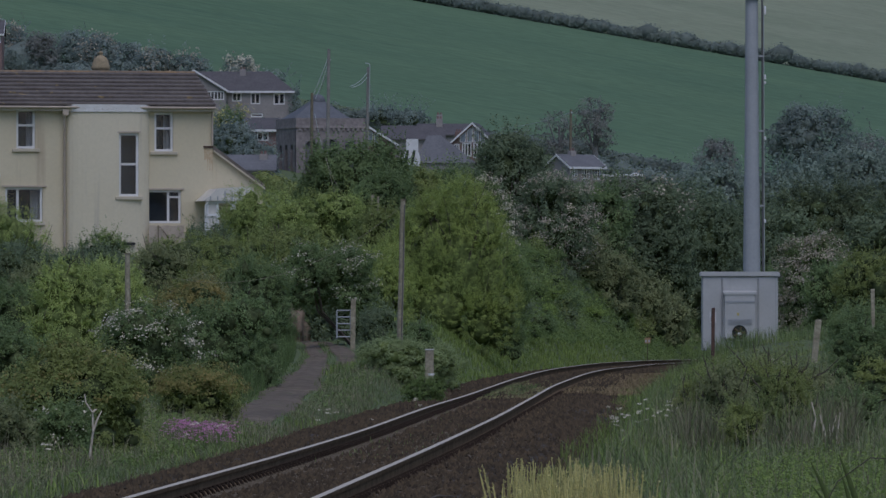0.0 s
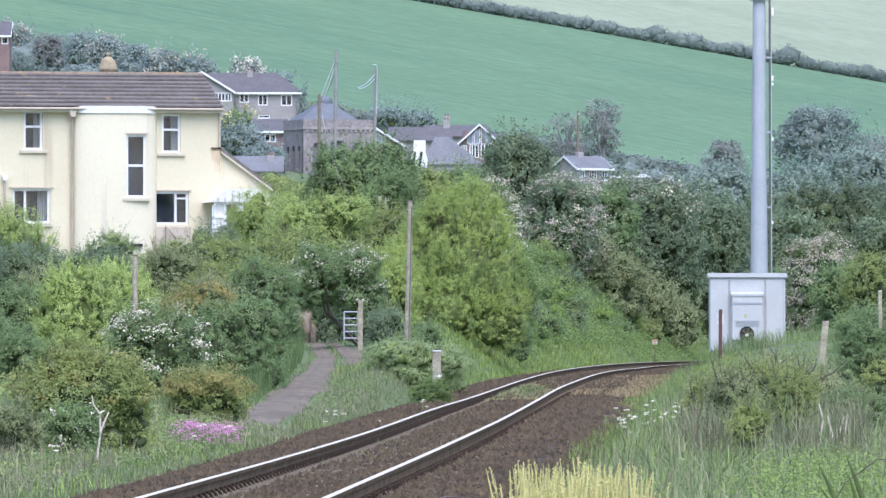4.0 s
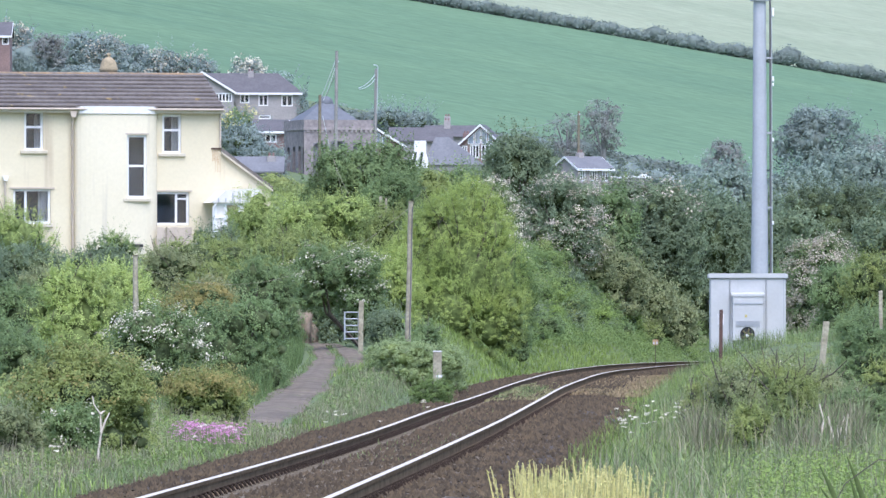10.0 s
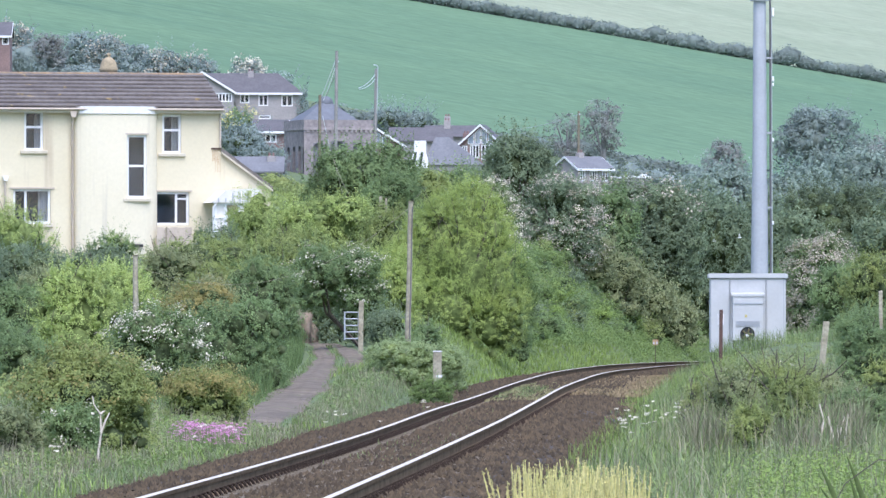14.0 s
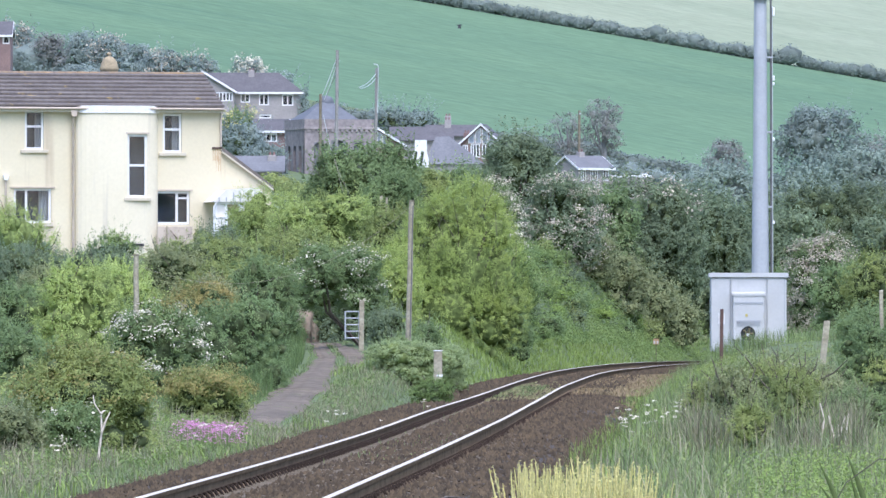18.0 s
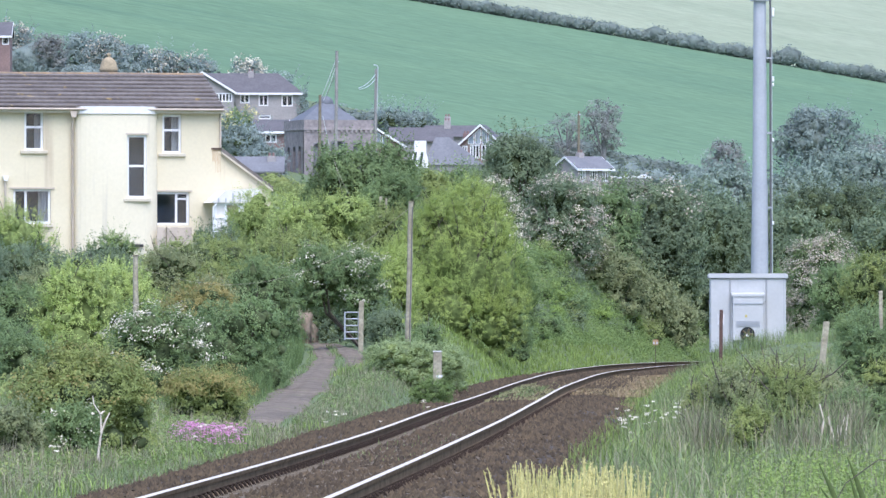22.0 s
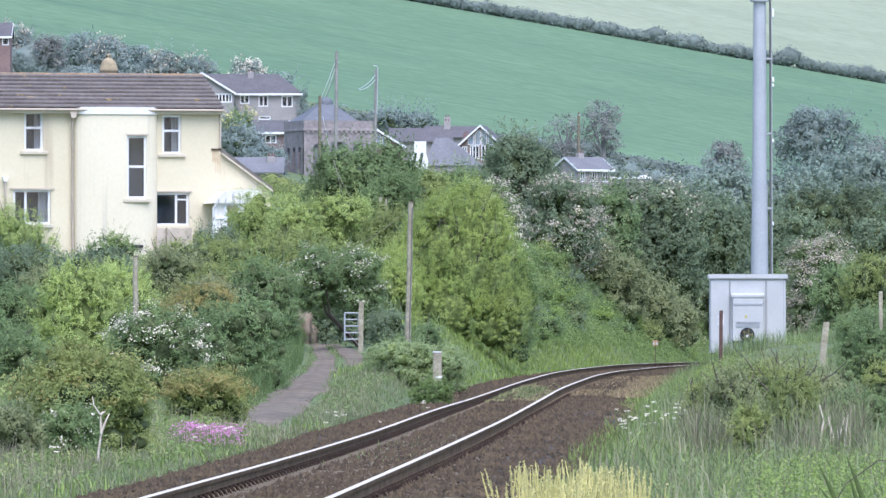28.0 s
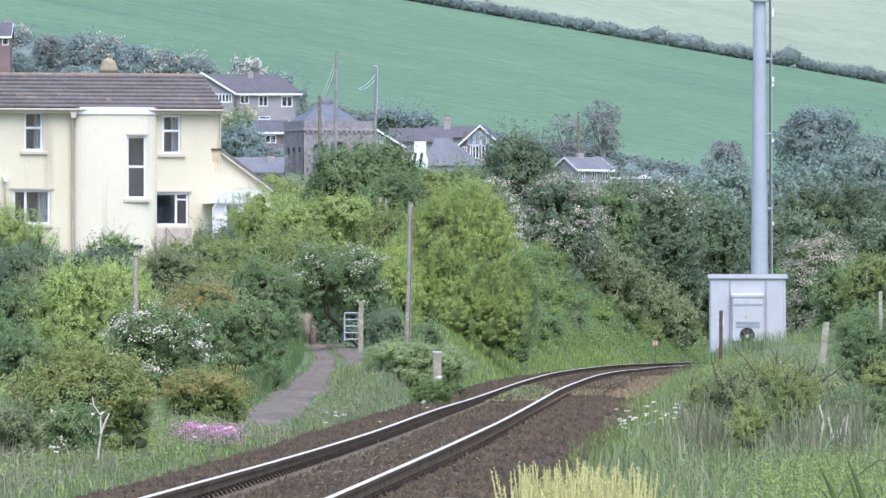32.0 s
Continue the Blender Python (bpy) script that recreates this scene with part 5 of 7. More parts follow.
far_house("cottage", -20, 965.136, 21.177, 4.6, 6, 1.45, 1.25, 4, M["brick"], M["slate"], "low red brick cottage with slate roof and white eaves", [(-0.35, 1.0, 0.15, 1.15, (0.5,))])
far_house("cottage", -24, 965.136, 22.145, 2.2, 4, 0.9, 0.9, 10, M["brick"], M["slate"], "small gabled brick outbuilding with white bargeboards", gable_front=True)
far_house("cottage", -17.316, 787.348, 14.921, 4.6, 4, 0.15, 1.2, 0, M["dash"], M["slate_pale"], "low cottage roof of pale slate above hedges", chimneys=((1.3, 1.5, 0.5),), fascia=False)
gabled = far_house("gabled_house", -7.74, 965.136, 19.242, 6.4, 7, 1.74, 2.0, 0, M["brick"], M["slate"], "gabled brick house with white bargeboards and window",
                   [(1.6, 2.3, -0.1, 1.2), (2.6, 3.0, -0.6, 0.5)], gable_front=True)
glaze_gable(gabled, (0.06, 0.7, 1.35), 1.6, 1.74, 3.2, 2.0)
far_house("terrace_house", -2.69, 1031.697, 20.466, 7.4, 6, 2.5, 1.5, 0, M["dash"], M["slate"], "grey terraced house with slate roof", chimneys=((3.2, 3.0, 1.0),), fascia=False)
def hipped_house():
    h = thing("hipped_house", pose(1.267, 997.307, 19.367), "low house under a broad hipped slate roof", "house")
    part("wall", boxed(-3.3, 3.3, 0.3, 5.7, -2.0, -0.004), M["dash"], h)
    bm = bmesh.new()
    lo = [bm.verts.new(p) for p in ((-3.6, 0, 0), (3.6, 0, 0), (3.6, 6, 0), (-3.6, 6, 0))]
    hi = [bm.verts.new(p) for p in ((-2.2, 3, 3.3), (-0.6, 3, 3.35))]
    for q in ((lo[0], lo[1], hi[1], hi[0]), (lo[1], lo[2], hi[1]), (lo[2], lo[3], hi[0], hi[1]), (lo[3], lo[0], hi[0]), lo[::-1]):
        bm.faces.new(q)
    part("roof", bm, M["slate_pale"], h, "hipped slate roof")


hipped_house()
glazed = far_house("glazed_house", 4.615, 1046.127, 21.64, 5.2, 8, 1.15, 2.35, -6, M["brick"], M["slate"], "gabled house with a tall glazed front and white bargeboards",
          [(-2.3, -1.6, -0.3, 1.0, (0.5,)), (-1.3, -0.1, -0.6, 1.13, (0.3, 0.6)), (0.1, 1.7, -0.8, 1.13, (0.3, 0.6))], gable_front=True, chimneys=((-2.2, 4.5, 1.1),))
glaze_gable(glazed, (-1.6, -0.75, 0.1, 0.9, 1.6), 1.16, 1.15, 2.6, 2.35)
far_house("terrace_house", 1.159, 1084.03, 23.384, 6.5, 6, 1.2, 1.3, 0, M["dash"], M["slate"], "slate-roofed house behind the gabled one", chimneys=((-0.6, 3.0, 1.3),), fascia=False)
far_house("gabled_house", 18.483, 1031.697, 17.362, 5.0, 5.0, 2.2, 1.35, 34, M["dash"], M["slate_pale"], "pale rendered house with slate roof and white windows",
          [(-2.1, -1.3, 0.6, 1.95, (0.5,)), (-0.7, 0.5, 0.6, 1.95, (0.33, 0.66)), (1.2, 2.1, 0.6, 1.95, (0.5,))], chimneys=((-0.4, 2.5, 0.6),))
far_house("brick_house", -57.071, 1068.544, 33.929, 4.6, 6, 3.1, 1.6, 0, M["brick"], M["slate"], "red brick house with white eaves on the hillside", [(1.3, 2.2, 1.9, 2.9)])
wl = thing("outbuilding", pose(22.067, 997.307, 16.833), "long low white outbuilding behind the hedge", "outbuilding")
part("wall", boxed(-2.4, 2.4, 0, 3, -1.5, 0.95), M["dash"], wl)
part("roof", boxed(-2.5, 2.5, -0.2, 3.2, 0.954, 1.2, 0.03), M["white"], wl, "flat white roof")
part("roof_light", boxed(1.2, 2.0, 0.2, 1.2, 1.203, 1.4, 0.03), M["white"], wl)
wp = thing("white_gable", pose(-2.774, 965.136, 19.048), "white rendered chimney breast with dark leaning bars", "wall")
bm = bmesh.new()
prism(bm, [(-1.15, -0.6), (1.1, -0.6), (1.1, 0.3), (0.85, 1.1), (0.85, 2.5), (-0.5, 2.5), (-0.55, 1.1), (-1.15, 0.2)], 'y', 0, 0.6)
part("gable_wall", bm, M["white"], wp)
for q in (-0.45, 0.3):
    bm = bmesh.new()
    tube(bm, [(q - 0.15, -0.08, -0.5), (q + 0.1, -0.08, 1.2)], 0.14, 6)
    part("dark_bar", bm, M["black"], wp)


def build_chapel():
    s = 17.8
    w = 7.2
    h = thing("chapel", pose(-13.82, 840.428, 15.545, 0, 0, 17), "square red sandstone tower with arched openings and lead roof", "chapel")
    zt = 98 / s

    def arch_wall(name, m, width, arches, label=""):
        """A stone wall with round-headed recesses: centre, half width, foot, spring."""
        ob = None
        bm = bmesh.new()
        holes = [(a - hw, a + hw, z0, z1) for a, hw, z0, z1 in arches]
        flat_wall(bm, 0, width, -2.0, zt - 1.0, 0, holes, 0.5)
        for v in bm.verts:
            v.co = m @ v.co
        ob = part(name, bm, M["sandstone"], h, label)
        for a, hw, z0, z1 in arches:
            bm = bmesh.new()
            # rounded head that fills the corners of the opening
            k = 8
            pts = [(a + hw * math.cos(math.pi * q / k), z1 - hw + hw * math.sin(math.pi * q / k)) for q in range(k + 1)]
            for sgn, seg in ((1, pts[:k // 2 + 1]), (-1, pts[k // 2:])):
                out = [(a + sgn * hw, z1)]
                prism(bm, seg + out, 'y', 0.003, 0.4)
            box(bm, a - hw + 0.002, a + hw - 0.002, 0.42, 0.48, z0, z1)
            for f in bm.faces:
                f.material_index = 0
            for v in bm.verts:
                v.co = m @ v.co
            part("arch_recess", bm, M["stone_dark"], ob)
    arch_wall("front_wall", Matrix(), w, [(1.5, 0.55, -1.5, 3.2), (3.5, 0.75, -1.5, 3.4), (5.6, 0.55, -1.5, 3.2)], "weathered sandstone front with tall arches")
    side = pose(0.0, 7.2, 0, 0, 0, -90)
    arch_wall("side_wall", side, 7.19, [(1.6, 0.5, -1.5, 2.9), (3.6, 0.5, -1.5, 2.9), (5.6, 0.5, -1.5, 2.9)])
    bm = bmesh.new()
    prism(bm, [(-0.1, -0.15), (w + 0.1, -0.15), (w + 0.1, 7.5), (-0.1, 7.5)], 'z', zt - 0.995, zt - 0.75)
    part("string_course", bm, M["sandstone"], h)
    bm = bmesh.new()
    prism(bm, [(0.0, 0.02), (w, 0.02), (w, 7.4), (0.0, 7.4)], 'z', zt - 0.748, zt)
    part("parapet", bm, M["sandstone"], h)
    for q in range(14):
        part("corbel", boxed(0.25 + q * 0.5, 0.5 + q * 0.5, -0.13, 0.0, zt - 1.25, zt - 0.998), M["sandstone"], h)
    bm = bmesh.new()
    base = [(0.1, 1.0), (5.9, 1.0), (6.4, 6.5), (0.3, 6.5)]
    cx, cy = 3.4, 4.0
    lo = [bm.verts.new((x, y, zt + 0.01)) for x, y in base]
    md = [bm.verts.new((cx + (x - cx) * 0.2, cy + (y - cy) * 0.2, zt + 1.75)) for x, y in base]
    for i in range(4):
        bm.faces.new((lo[i], lo[(i + 1) % 4], md[(i + 1) % 4], md[i]))
    bm.faces.new(md)
    part("roof", bm, M["lead"], h, "pyramid roof of grey lead")
    bm = bmesh.new()
    bmesh.ops.create_uvsphere(bm, u_segments=16, v_segments=8, radius=0.78)
    bmesh.ops.scale(bm, verts=bm.verts, vec=(1, 1, 0.95))
    bmesh.ops.translate(bm, verts=bm.verts, vec=(cx, cy, zt + 1.75))
    part("dome", bm, M["lead"], h, "small grey lead dome", True)


build_chapel()


# ---------------------------------------------------------------- lineside things
def build_cabinet():
    s = 65.0
    x, y = 8.308, 230.148
    zb = gz(x, y) - 0.05
    c = thing("equipment_cabinet", pose(x, y, zb), "pale grey steel railway equipment cabinet in tall grass", "cabinet")
    H = 1.5 + (560 - 492) / s - zb
    W, D = 2.06, 1.0
    part("body", boxed(-W / 2, W / 2, 0, D, 0, H, 0.012), M["cab"], c)
    bm = bmesh.new()
    prism(bm, [(-W / 2 - 0.05, H), (W / 2 + 0.05, H), (W / 2 + 0.05, H + 0.09), (W / 2, H + 0.12), (-W / 2, H + 0.12), (-W / 2 - 0.05, H + 0.09)], 'y', -0.07, D + 0.06)
    part("roof_cap", bm, M["cab"], c, "overhanging flat cap")
    fx = lambda p: (p - 1324) / s
    fz = lambda q: 1.5 + (560 - q) / s - zb
    for a, b in ((1258, 1290), (1293, 1354), (1357, 1390)):
        part("door_panel", boxed(fx(a), fx(b), -0.02, -0.002, 0.05, H - 0.05, 0.006), M["cab"], c)
    for a in (1291.5, 1355.5, 1387):
        part("seam", boxed(fx(a) - 0.008, fx(a) + 0.008, -0.026, -0.0, 0.04, H - 0.03), M["cab_seam"], c)
    ac = part("cooling_unit", boxed(fx(1296), fx(1350), -0.24, -0.022, fz(603), fz(522), 0.012), M["cab"], c, "projecting cooling unit")
    bm = bmesh.new()
    prism(bm, [(-0.26, fz(525)), (-0.26, fz(521)), (-0.03, fz(518)), (-0.03, fz(525))], 'x', fx(1294), fx(1352))
    part("hood", bm, M["cab"], ac)
    part("lip", boxed(fx(1297), fx(1349), -0.255, -0.242, fz(539), fz(536)), M["cab_seam"], ac)
    for q in range(5):
        part("louvre", boxed(fx(1302), fx(1344), -0.256, -0.243, fz(578) + q * 0.033, fz(578) + q * 0.033 + 0.02), M["cab_grille"], ac)
    part("sticker", boxed(fx(1317.5), fx(1321.5), -0.248, -0.2425, fz(562), fz(557)), M["yellow_paint"], ac, "small yellow warning sticker")
    bm = bmesh.new()
    k = 20
    cx, cz, R = fx(1322), fz(592), 0.20
    ro = [bm.verts.new((cx + R * math.cos(2 * math.pi * q / k), -0.262, cz + R * math.sin(2 * math.pi * q / k))) for q in range(k)]
    ri = [bm.verts.new((cx + 0.17 * math.cos(2 * math.pi * q / k), -0.25, cz + 0.17 * math.sin(2 * math.pi * q / k))) for q in range(k)]
    for q in range(k):
        bm.faces.new((ro[q], ro[(q + 1) % k], ri[(q + 1) % k], ri[q]))
    bm.faces.new(ri)
    part("fan_opening", bm, M["black"], ac, "round black fan opening")
    for q in range(5):
        a = 2 * math.pi * q / 5
        bm = bmesh.new()
        tube(bm, [(cx, -0.262, cz), (cx + 0.16 * math.cos(a), -0.262, cz + 0.16 * math.sin(a))], [0.02, 0.03], 4)
        part("fan_blade", bm, M["rail_side"], ac)
    bm = bmesh.new()
    tube(bm, [(cx, -0.27, cz - 0.03), (cx, -0.29, cz - 0.03)], 0.045, 10)
    part("fan_hub", bm, M["white"], ac)
    part("latch", boxed(fx(1390), fx(1393.5), -0.03, 0.03, fz(494), fz(490)), M["galv"], c)
    # mast
    mx, my = 8.897, 237.454
    mz = gz(mx, my) - 0.3
    m = thing("radio_mast", pose(mx, my, mz), "tall tapered galvanised steel mast behind the cabinet", "mast")
    hh = 1.5 + (560 + 60) / 63.0 - mz
    r0, r1 = 0.265, 0.175
    zj = 1.5 + (560 - 0) / 63.0 - mz
    bm = bmesh.new()
    tube(bm, [(0, 0, 0), (0, 0, zj * 0.48)], [r0, r0 + (r1 - r0) * 0.48], 20)
    part("lower_section", bm, M["galv"], m)
    bm = bmesh.new()
    tube(bm, [(0, 0, zj * 0.48 - 0.2), (0, 0, zj)], [r0 + (r1 - r0) * 0.48 - 0.012, r1], 20)
    part("upper_section", bm, M["galv"], m)
    bm = bmesh.new()
    tube(bm, [(0, 0, zj - 0.03), (0, 0, zj + 0.06)], 0.27, 16)
    part("flange", bm, M["cab_seam"], m)
    bm = bmesh.new()
    tube(bm, [(0, 0, zj + 0.06), (0, 0, hh + 3.0)], [r1, 0.13], 18)
    part("top_section", bm, M["galv"], m)
    bm = bmesh.new()
    tube(bm, [(0.31, -0.05, 0.5), (0.29, -0.05, hh)], 0.028, 6)
    part("climbing_rail", bm, M["cable_dark"], m, "dark cable rail beside the mast")
    bm = bmesh.new()
    tube(bm, [(0.355, -0.05, 0.5), (0.335, -0.05, zj - 0.2)], 0.014, 5)
    part("feeder_cable", bm, M["cable"], m)
    z = 2.0
    while z < hh:
        rr = r0 + (r1 - r0) * min(1, z / zj)
        part("bracket", boxed(rr - 0.03, 0.35, -0.075, -0.03, z, z + 0.05), M["cab_seam"], m)
        z += 2.1
    for q, hgt in ((22, 0.12), (140, 0.07), (248, 0.05), (150, 0.04), (395, 0.05)):
        zz = 1.5 + (560 - q) / 63.0 - mz
        part("lamp_lug", boxed(0.34, 0.40, -0.09, -0.03, zz - hgt, zz + hgt, 0.01), M["white"], m)


build_cabinet()


def pole(name, x, y, top, r, lean, mat, label, category="pole", foot=0.3, sides=9):
    g = gz(x, y) - foot
    p = thing(name, pose(x, y, g), label, category)
    bm = bmesh.new()
    h = top - g
    n = 6
    tube(bm, [(lean * i / n + 0.006 * math.sin(i * 2.1), 0, h * i / n) for i in range(n + 1)], [r * (1 - 0.22 * i / n) for i in range(n + 1)], sides)
    part("shaft", bm, mat, p)
    return p, h


P1, h1 = pole("telegraph_pole", -0.8, 186.995, 4.025, 0.072, 0.09, M["timber_pale"], "weathered leaning wooden pole beside the footpath")
bm = bmesh.new()
tube(bm, [(0.04, -0.075, 0.4), (0.125, -0.06, h1 - 0.1)], 0.01, 5)
part("earth_wire", bm, M["cable_dark"], P1)
part("cap", boxed(0.035, 0.145, -0.055, 0.055, h1 - 0.01, h1 + 0.025), M["timber"], P1)
P2, h2 = pole("telegraph_pole", -6.476, 178.091, 2.774, 0.07, 0.0, M["timber_pale"], "short weathered wooden pole among the willows")
part("cap", boxed(-0.06, 0.06, -0.06, 0.06, h2 - 0.01, h2 + 0.02), M["timber"], P2)


def wire(a, b, sag, r, mat, label, n=18):
    bm = bmesh.new()
    a, b = Vector(a), Vector(b)
    pts = []
    for i in range(n + 1):
        t = i / n
        p = a.lerp(b, t)
        p.z -= 4 * sag * t * (1 - t)
        pts.append(p - a)
    tube(bm, pts, r, 5)
    ob = thing("overhead_wire", Matrix.Translation(a), label, "wire")
    part("strand", bm, mat, ob)
    return ob


wire((-6.476, 178.091, 2.571), (-0.713, 186.995, 3.925), 0.95, 0.0035, M["timber_pale"], "thin pale wire hung between two wooden poles")

# far poles and their lines
F1, f1 = pole("telegraph_pole", -9.095, 712.362, 23.881, 0.17, 0.14, M["far_pole"], "tall far wooden pole carrying cables")
F2, f2 = pole("telegraph_pole", -6.075, 747.981, 23.4, 0.17, 0.16, M["far_pole"], "tall far wooden pole with a lamp bracket")
bm = bmesh.new()
tube(bm, [(0.22, -0.2, f2 - 4), (0.30, -0.2, f2 + 0.1), (0.22, -0.2, f2 + 0.3), (-0.1, -0.2, f2 + 0.34)], 0.045, 6)
part("lamp_arm", bm, M["cable"], F2, "pale curved lamp arm")
F3, f3 = pole("telegraph_pole", -10.429, 712.362, 20.167, 0.16, 0.06, M["timber"], "dark far wooden pole beside the chapel")
F4, f4 = pole("telegraph_pole", 16.831, 1053.494, 27.063, 0.2, 0.1, M["timber"], "far wooden pole by the pines")
part("insulator", boxed(0.1, 0.3, -0.2, 0.0, f4 - 0.5, f4 - 0.3), M["cable"], F4)
WL = "pale far cable running between wooden poles"
wire((-8.905, 712.362, 23.548), (-10.381, 712.362, 19.786), 0.18, 0.035, M["cable"], WL)
wire((-8.857, 712.362, 23.357), (-10.095, 712.362, 19.69), 0.3, 0.03, M["cable"], WL)
wire((-8.81, 712.362, 23.024), (-10.049, 726.195, 20.432), 0.3, 0.03, M["cable"], WL)
wire((-10.143, 712.362, 18.405), (-9.143, 712.362, 13.881), 0.1, 0.025, M["cable"], WL)
wire((-6, 747.981, 22.9), (-7.353, 733.314, 21.304), 0.22, 0.035, M["cable"], WL)
wire((-6, 747.981, 22.5), (-7.255, 733.314, 21.206), 0.22, 0.035, M["cable"], WL)
wire((16.761, 1053.494, 26.641), (8.286, 1068.544, 25.071), 0.35, 0.03, M["cable"], WL)
wire((-4.042, 311.659, 7.271), (-3.115, 287.685, 5.5), 0.1, 0.006, M["timber_pale"], "slack cable dropping to the hedge")
wire((-4, 311.659, 7.271), (-3.365, 287.685, 5.538), 0.1, 0.005, M["timber_pale"], "slack cable dropping to the hedge")


def fence_post(name, x, y, top, w, lean, mat, label):
    g = gz(x, y) - 0.2
    p = thing(name, pose(x, y, g), label, "post")
    bm = bmesh.new()
    h = top - g
    v = box(bm, -w / 2, w / 2, -w / 2, w / 2, 0, h, 0.0)
    for q in v[4:]:
        q.co.x += lean
        q.co.z += random.uniform(-0.02, 0.02)
    bmesh.ops.bevel(bm, geom=bm.edges[:], offset=0.008, segments=1, affect='EDGES')
    part("shaft", bm, mat, p)
    return p, h


# old marker post by the line
mk = thing("marker_post", pose(-0.111, 166.218, gz(-0.111, 166.218) - 0.1), "squat weathered wooden marker post with white bands", "post")
mt = 0.8 - mk.location.z
part("shaft", boxed(-0.085, 0.085, -0.06, 0.06, 0, mt, 0.012), M["timber_pale"], mk)
part("cap", boxed(-0.09, 0.09, -0.07, 0.065, mt, mt + 0.02, 0.004), M["white"], mk, "white painted top")
part("band", boxed(-0.02, 0.10, -0.068, -0.061, mt - 0.50, mt - 0.46), M["white"], mk, "white painted band")
fence_post("fence_post", 8.35, 186.995, 1.375, 0.14, 0.13, M["timber_pale"], "leaning weathered fence post in the grass")
fence_post("fence_post", 9.238, 178.091, 2.036, 0.08, -0.02, M["timber_pale"], "thin weathered stake in the bushes")
fence_post("fence_post", -2.131, 218.388, 1.894, 0.13, 0.02, M["timber_pale"], "pale wooden gate post")
fence_post("fence_post", -2, 267.136, 5.286, 0.09, 0.03, M["timber_pale"], "weathered post with a white cap in the scrub")
fence_post("fence_post", -1.857, 267.136, 5.214, 0.06, 0.06, M["timber_pale"], "weathered post leaning in the scrub")
sp, sh = fence_post("signal_post", 6.819, 207.772, 1.653, 0.085, 0.02, M["rust"], "short rusty steel post with a small white plate")
part("plate", boxed(-0.07, 0.09, 0.045, 0.06, sh - 0.36, sh - 0.1, 0.004), M["white"], sp, "small white plate")
sg, sh2 = fence_post("track_sign", 7.52, 299.192, 0.64, 0.02, 0.0, M["rust"], "small orange and white lineside sign on a thin post")
part("sign_plate", boxed(-0.1, 0.1, -0.04, -0.022, sh2 - 0.16, sh2 + 0.04), M["orange"], sg, "orange sign plate")
for q in (-0.06, 0.05):
    part("bar", boxed(q - 0.025, q + 0.025, -0.046, -0.041, sh2 - 0.13, sh2 - 0.04), M["cab"], sg)

# field gate
gx, gy = -2.54, 218.388
gate = thing("gate", pose(gx, gy, gz(gx, gy)), "small pale metal field gate half hidden by grass", "gate")
gt = 1.602 - gz(gx, gy)
for q in range(5):
    bm = bmesh.new()
    tube(bm, [(0, 0, gt - q * 0.17), (0.36, 0, gt - q * 0.17)], 0.02, 6)
    part("bar", bm, M["galv"], gate)
for q in (0.0, 0.36):
    bm = bmesh.new()
    tube(bm, [(q, 0, gt - 0.72), (q, 0, gt + 0.01)], 0.022, 6)
    part("stile", bm, M["galv"], gate)


# dead white sapling and dry stalks
def dead_branch(x, y, pts_list, label, r=0.018, mat=None):
    g = gz(x, y)
    d = thing("dead_branch", pose(x, y, g - 0.05), label, "branch")
    for pts in pts_list:
        bm = bmesh.new()
        n = len(pts)
        tube(bm, [(a, 0.02 * i, b) for i, (a, b) in enumerate(pts)], [r * (1 - 0.6 * i / (n - 1)) for i in range(n)], 6)
        part("limb", bm, mat or M["deadwood"], d)
    return d


dead_branch(-4.085, 100.0, [[(0, 0), (0.01, 0.25), (0.04, 0.46), (0.03, 0.68), (-0.05, 0.8), (-0.065, 0.9)], [(0.04, 0.46), (0.09, 0.6), (0.14, 0.7)], [(0.03, 0.68), (0.06, 0.71), (0.085, 0.72)]],
            "bleached dead forked sapling on the verge", 0.017)
dead_branch(4.50, 101.0, [[(0, 0), (0.0, 0.3), (0.05, 0.55), (0.0, 0.75)], [(0.22, 0.0), (0.2, 0.25), (0.3, 0.6)], [(0.2, 0.2), (0.1, 0.6)]], "bleached dead stems in the scrub", 0.02)
dead_branch(4.74, 101.0, [[(0, 0), (0.06, 0.3), (0.1, 0.62)], [(0.02, 0.1), (-0.03, 0.5)]], "bleached dead stems in the scrub", 0.018)

# twig and lump of stone beside the rails, aerial on the roof
tw = thing("fallen_twig", pose(0.08, 74.798, -0.13), "dark fallen twig lying on the ballast", "twig")
bm = bmesh.new()
tube(bm, [(-0.12, 0, 0.0), (-0.05, 0.3, 0.02), (0.03, 0.5, 0.012), (0.1, 0.9, 0.0)], [0.012, 0.011, 0.009, 0.005], 6)
part("stick", bm, M["bark"], tw)
rk = thing("boulder", pose(-2.43, 86.974, gz(-2.43, 86.974) + 0.04), "pale grey lump of stone beside the ballast", "stone")
bm = bmesh.new()
bmesh.ops.create_icosphere(bm, subdivisions=2, radius=0.11)
for v in bm.verts:
    v.co *= 0.8 + 0.35 * noise.noise(v.co * 14)
bmesh.ops.scale(bm, verts=bm.verts, vec=(1.2, 1.2, 1.0))
part("stone", bm, M["concrete"], rk)
ae = thing("roof_aerial", pose(-10.778, 323.102, 10.636), "thin pale television aerial on the ridge", "aerial")
bm = bmesh.new()
tube(bm, [(0, 0, -0.1), (0, 0, 0.5)], 0.012, 5)
part("mast", bm, M["cable"], ae)
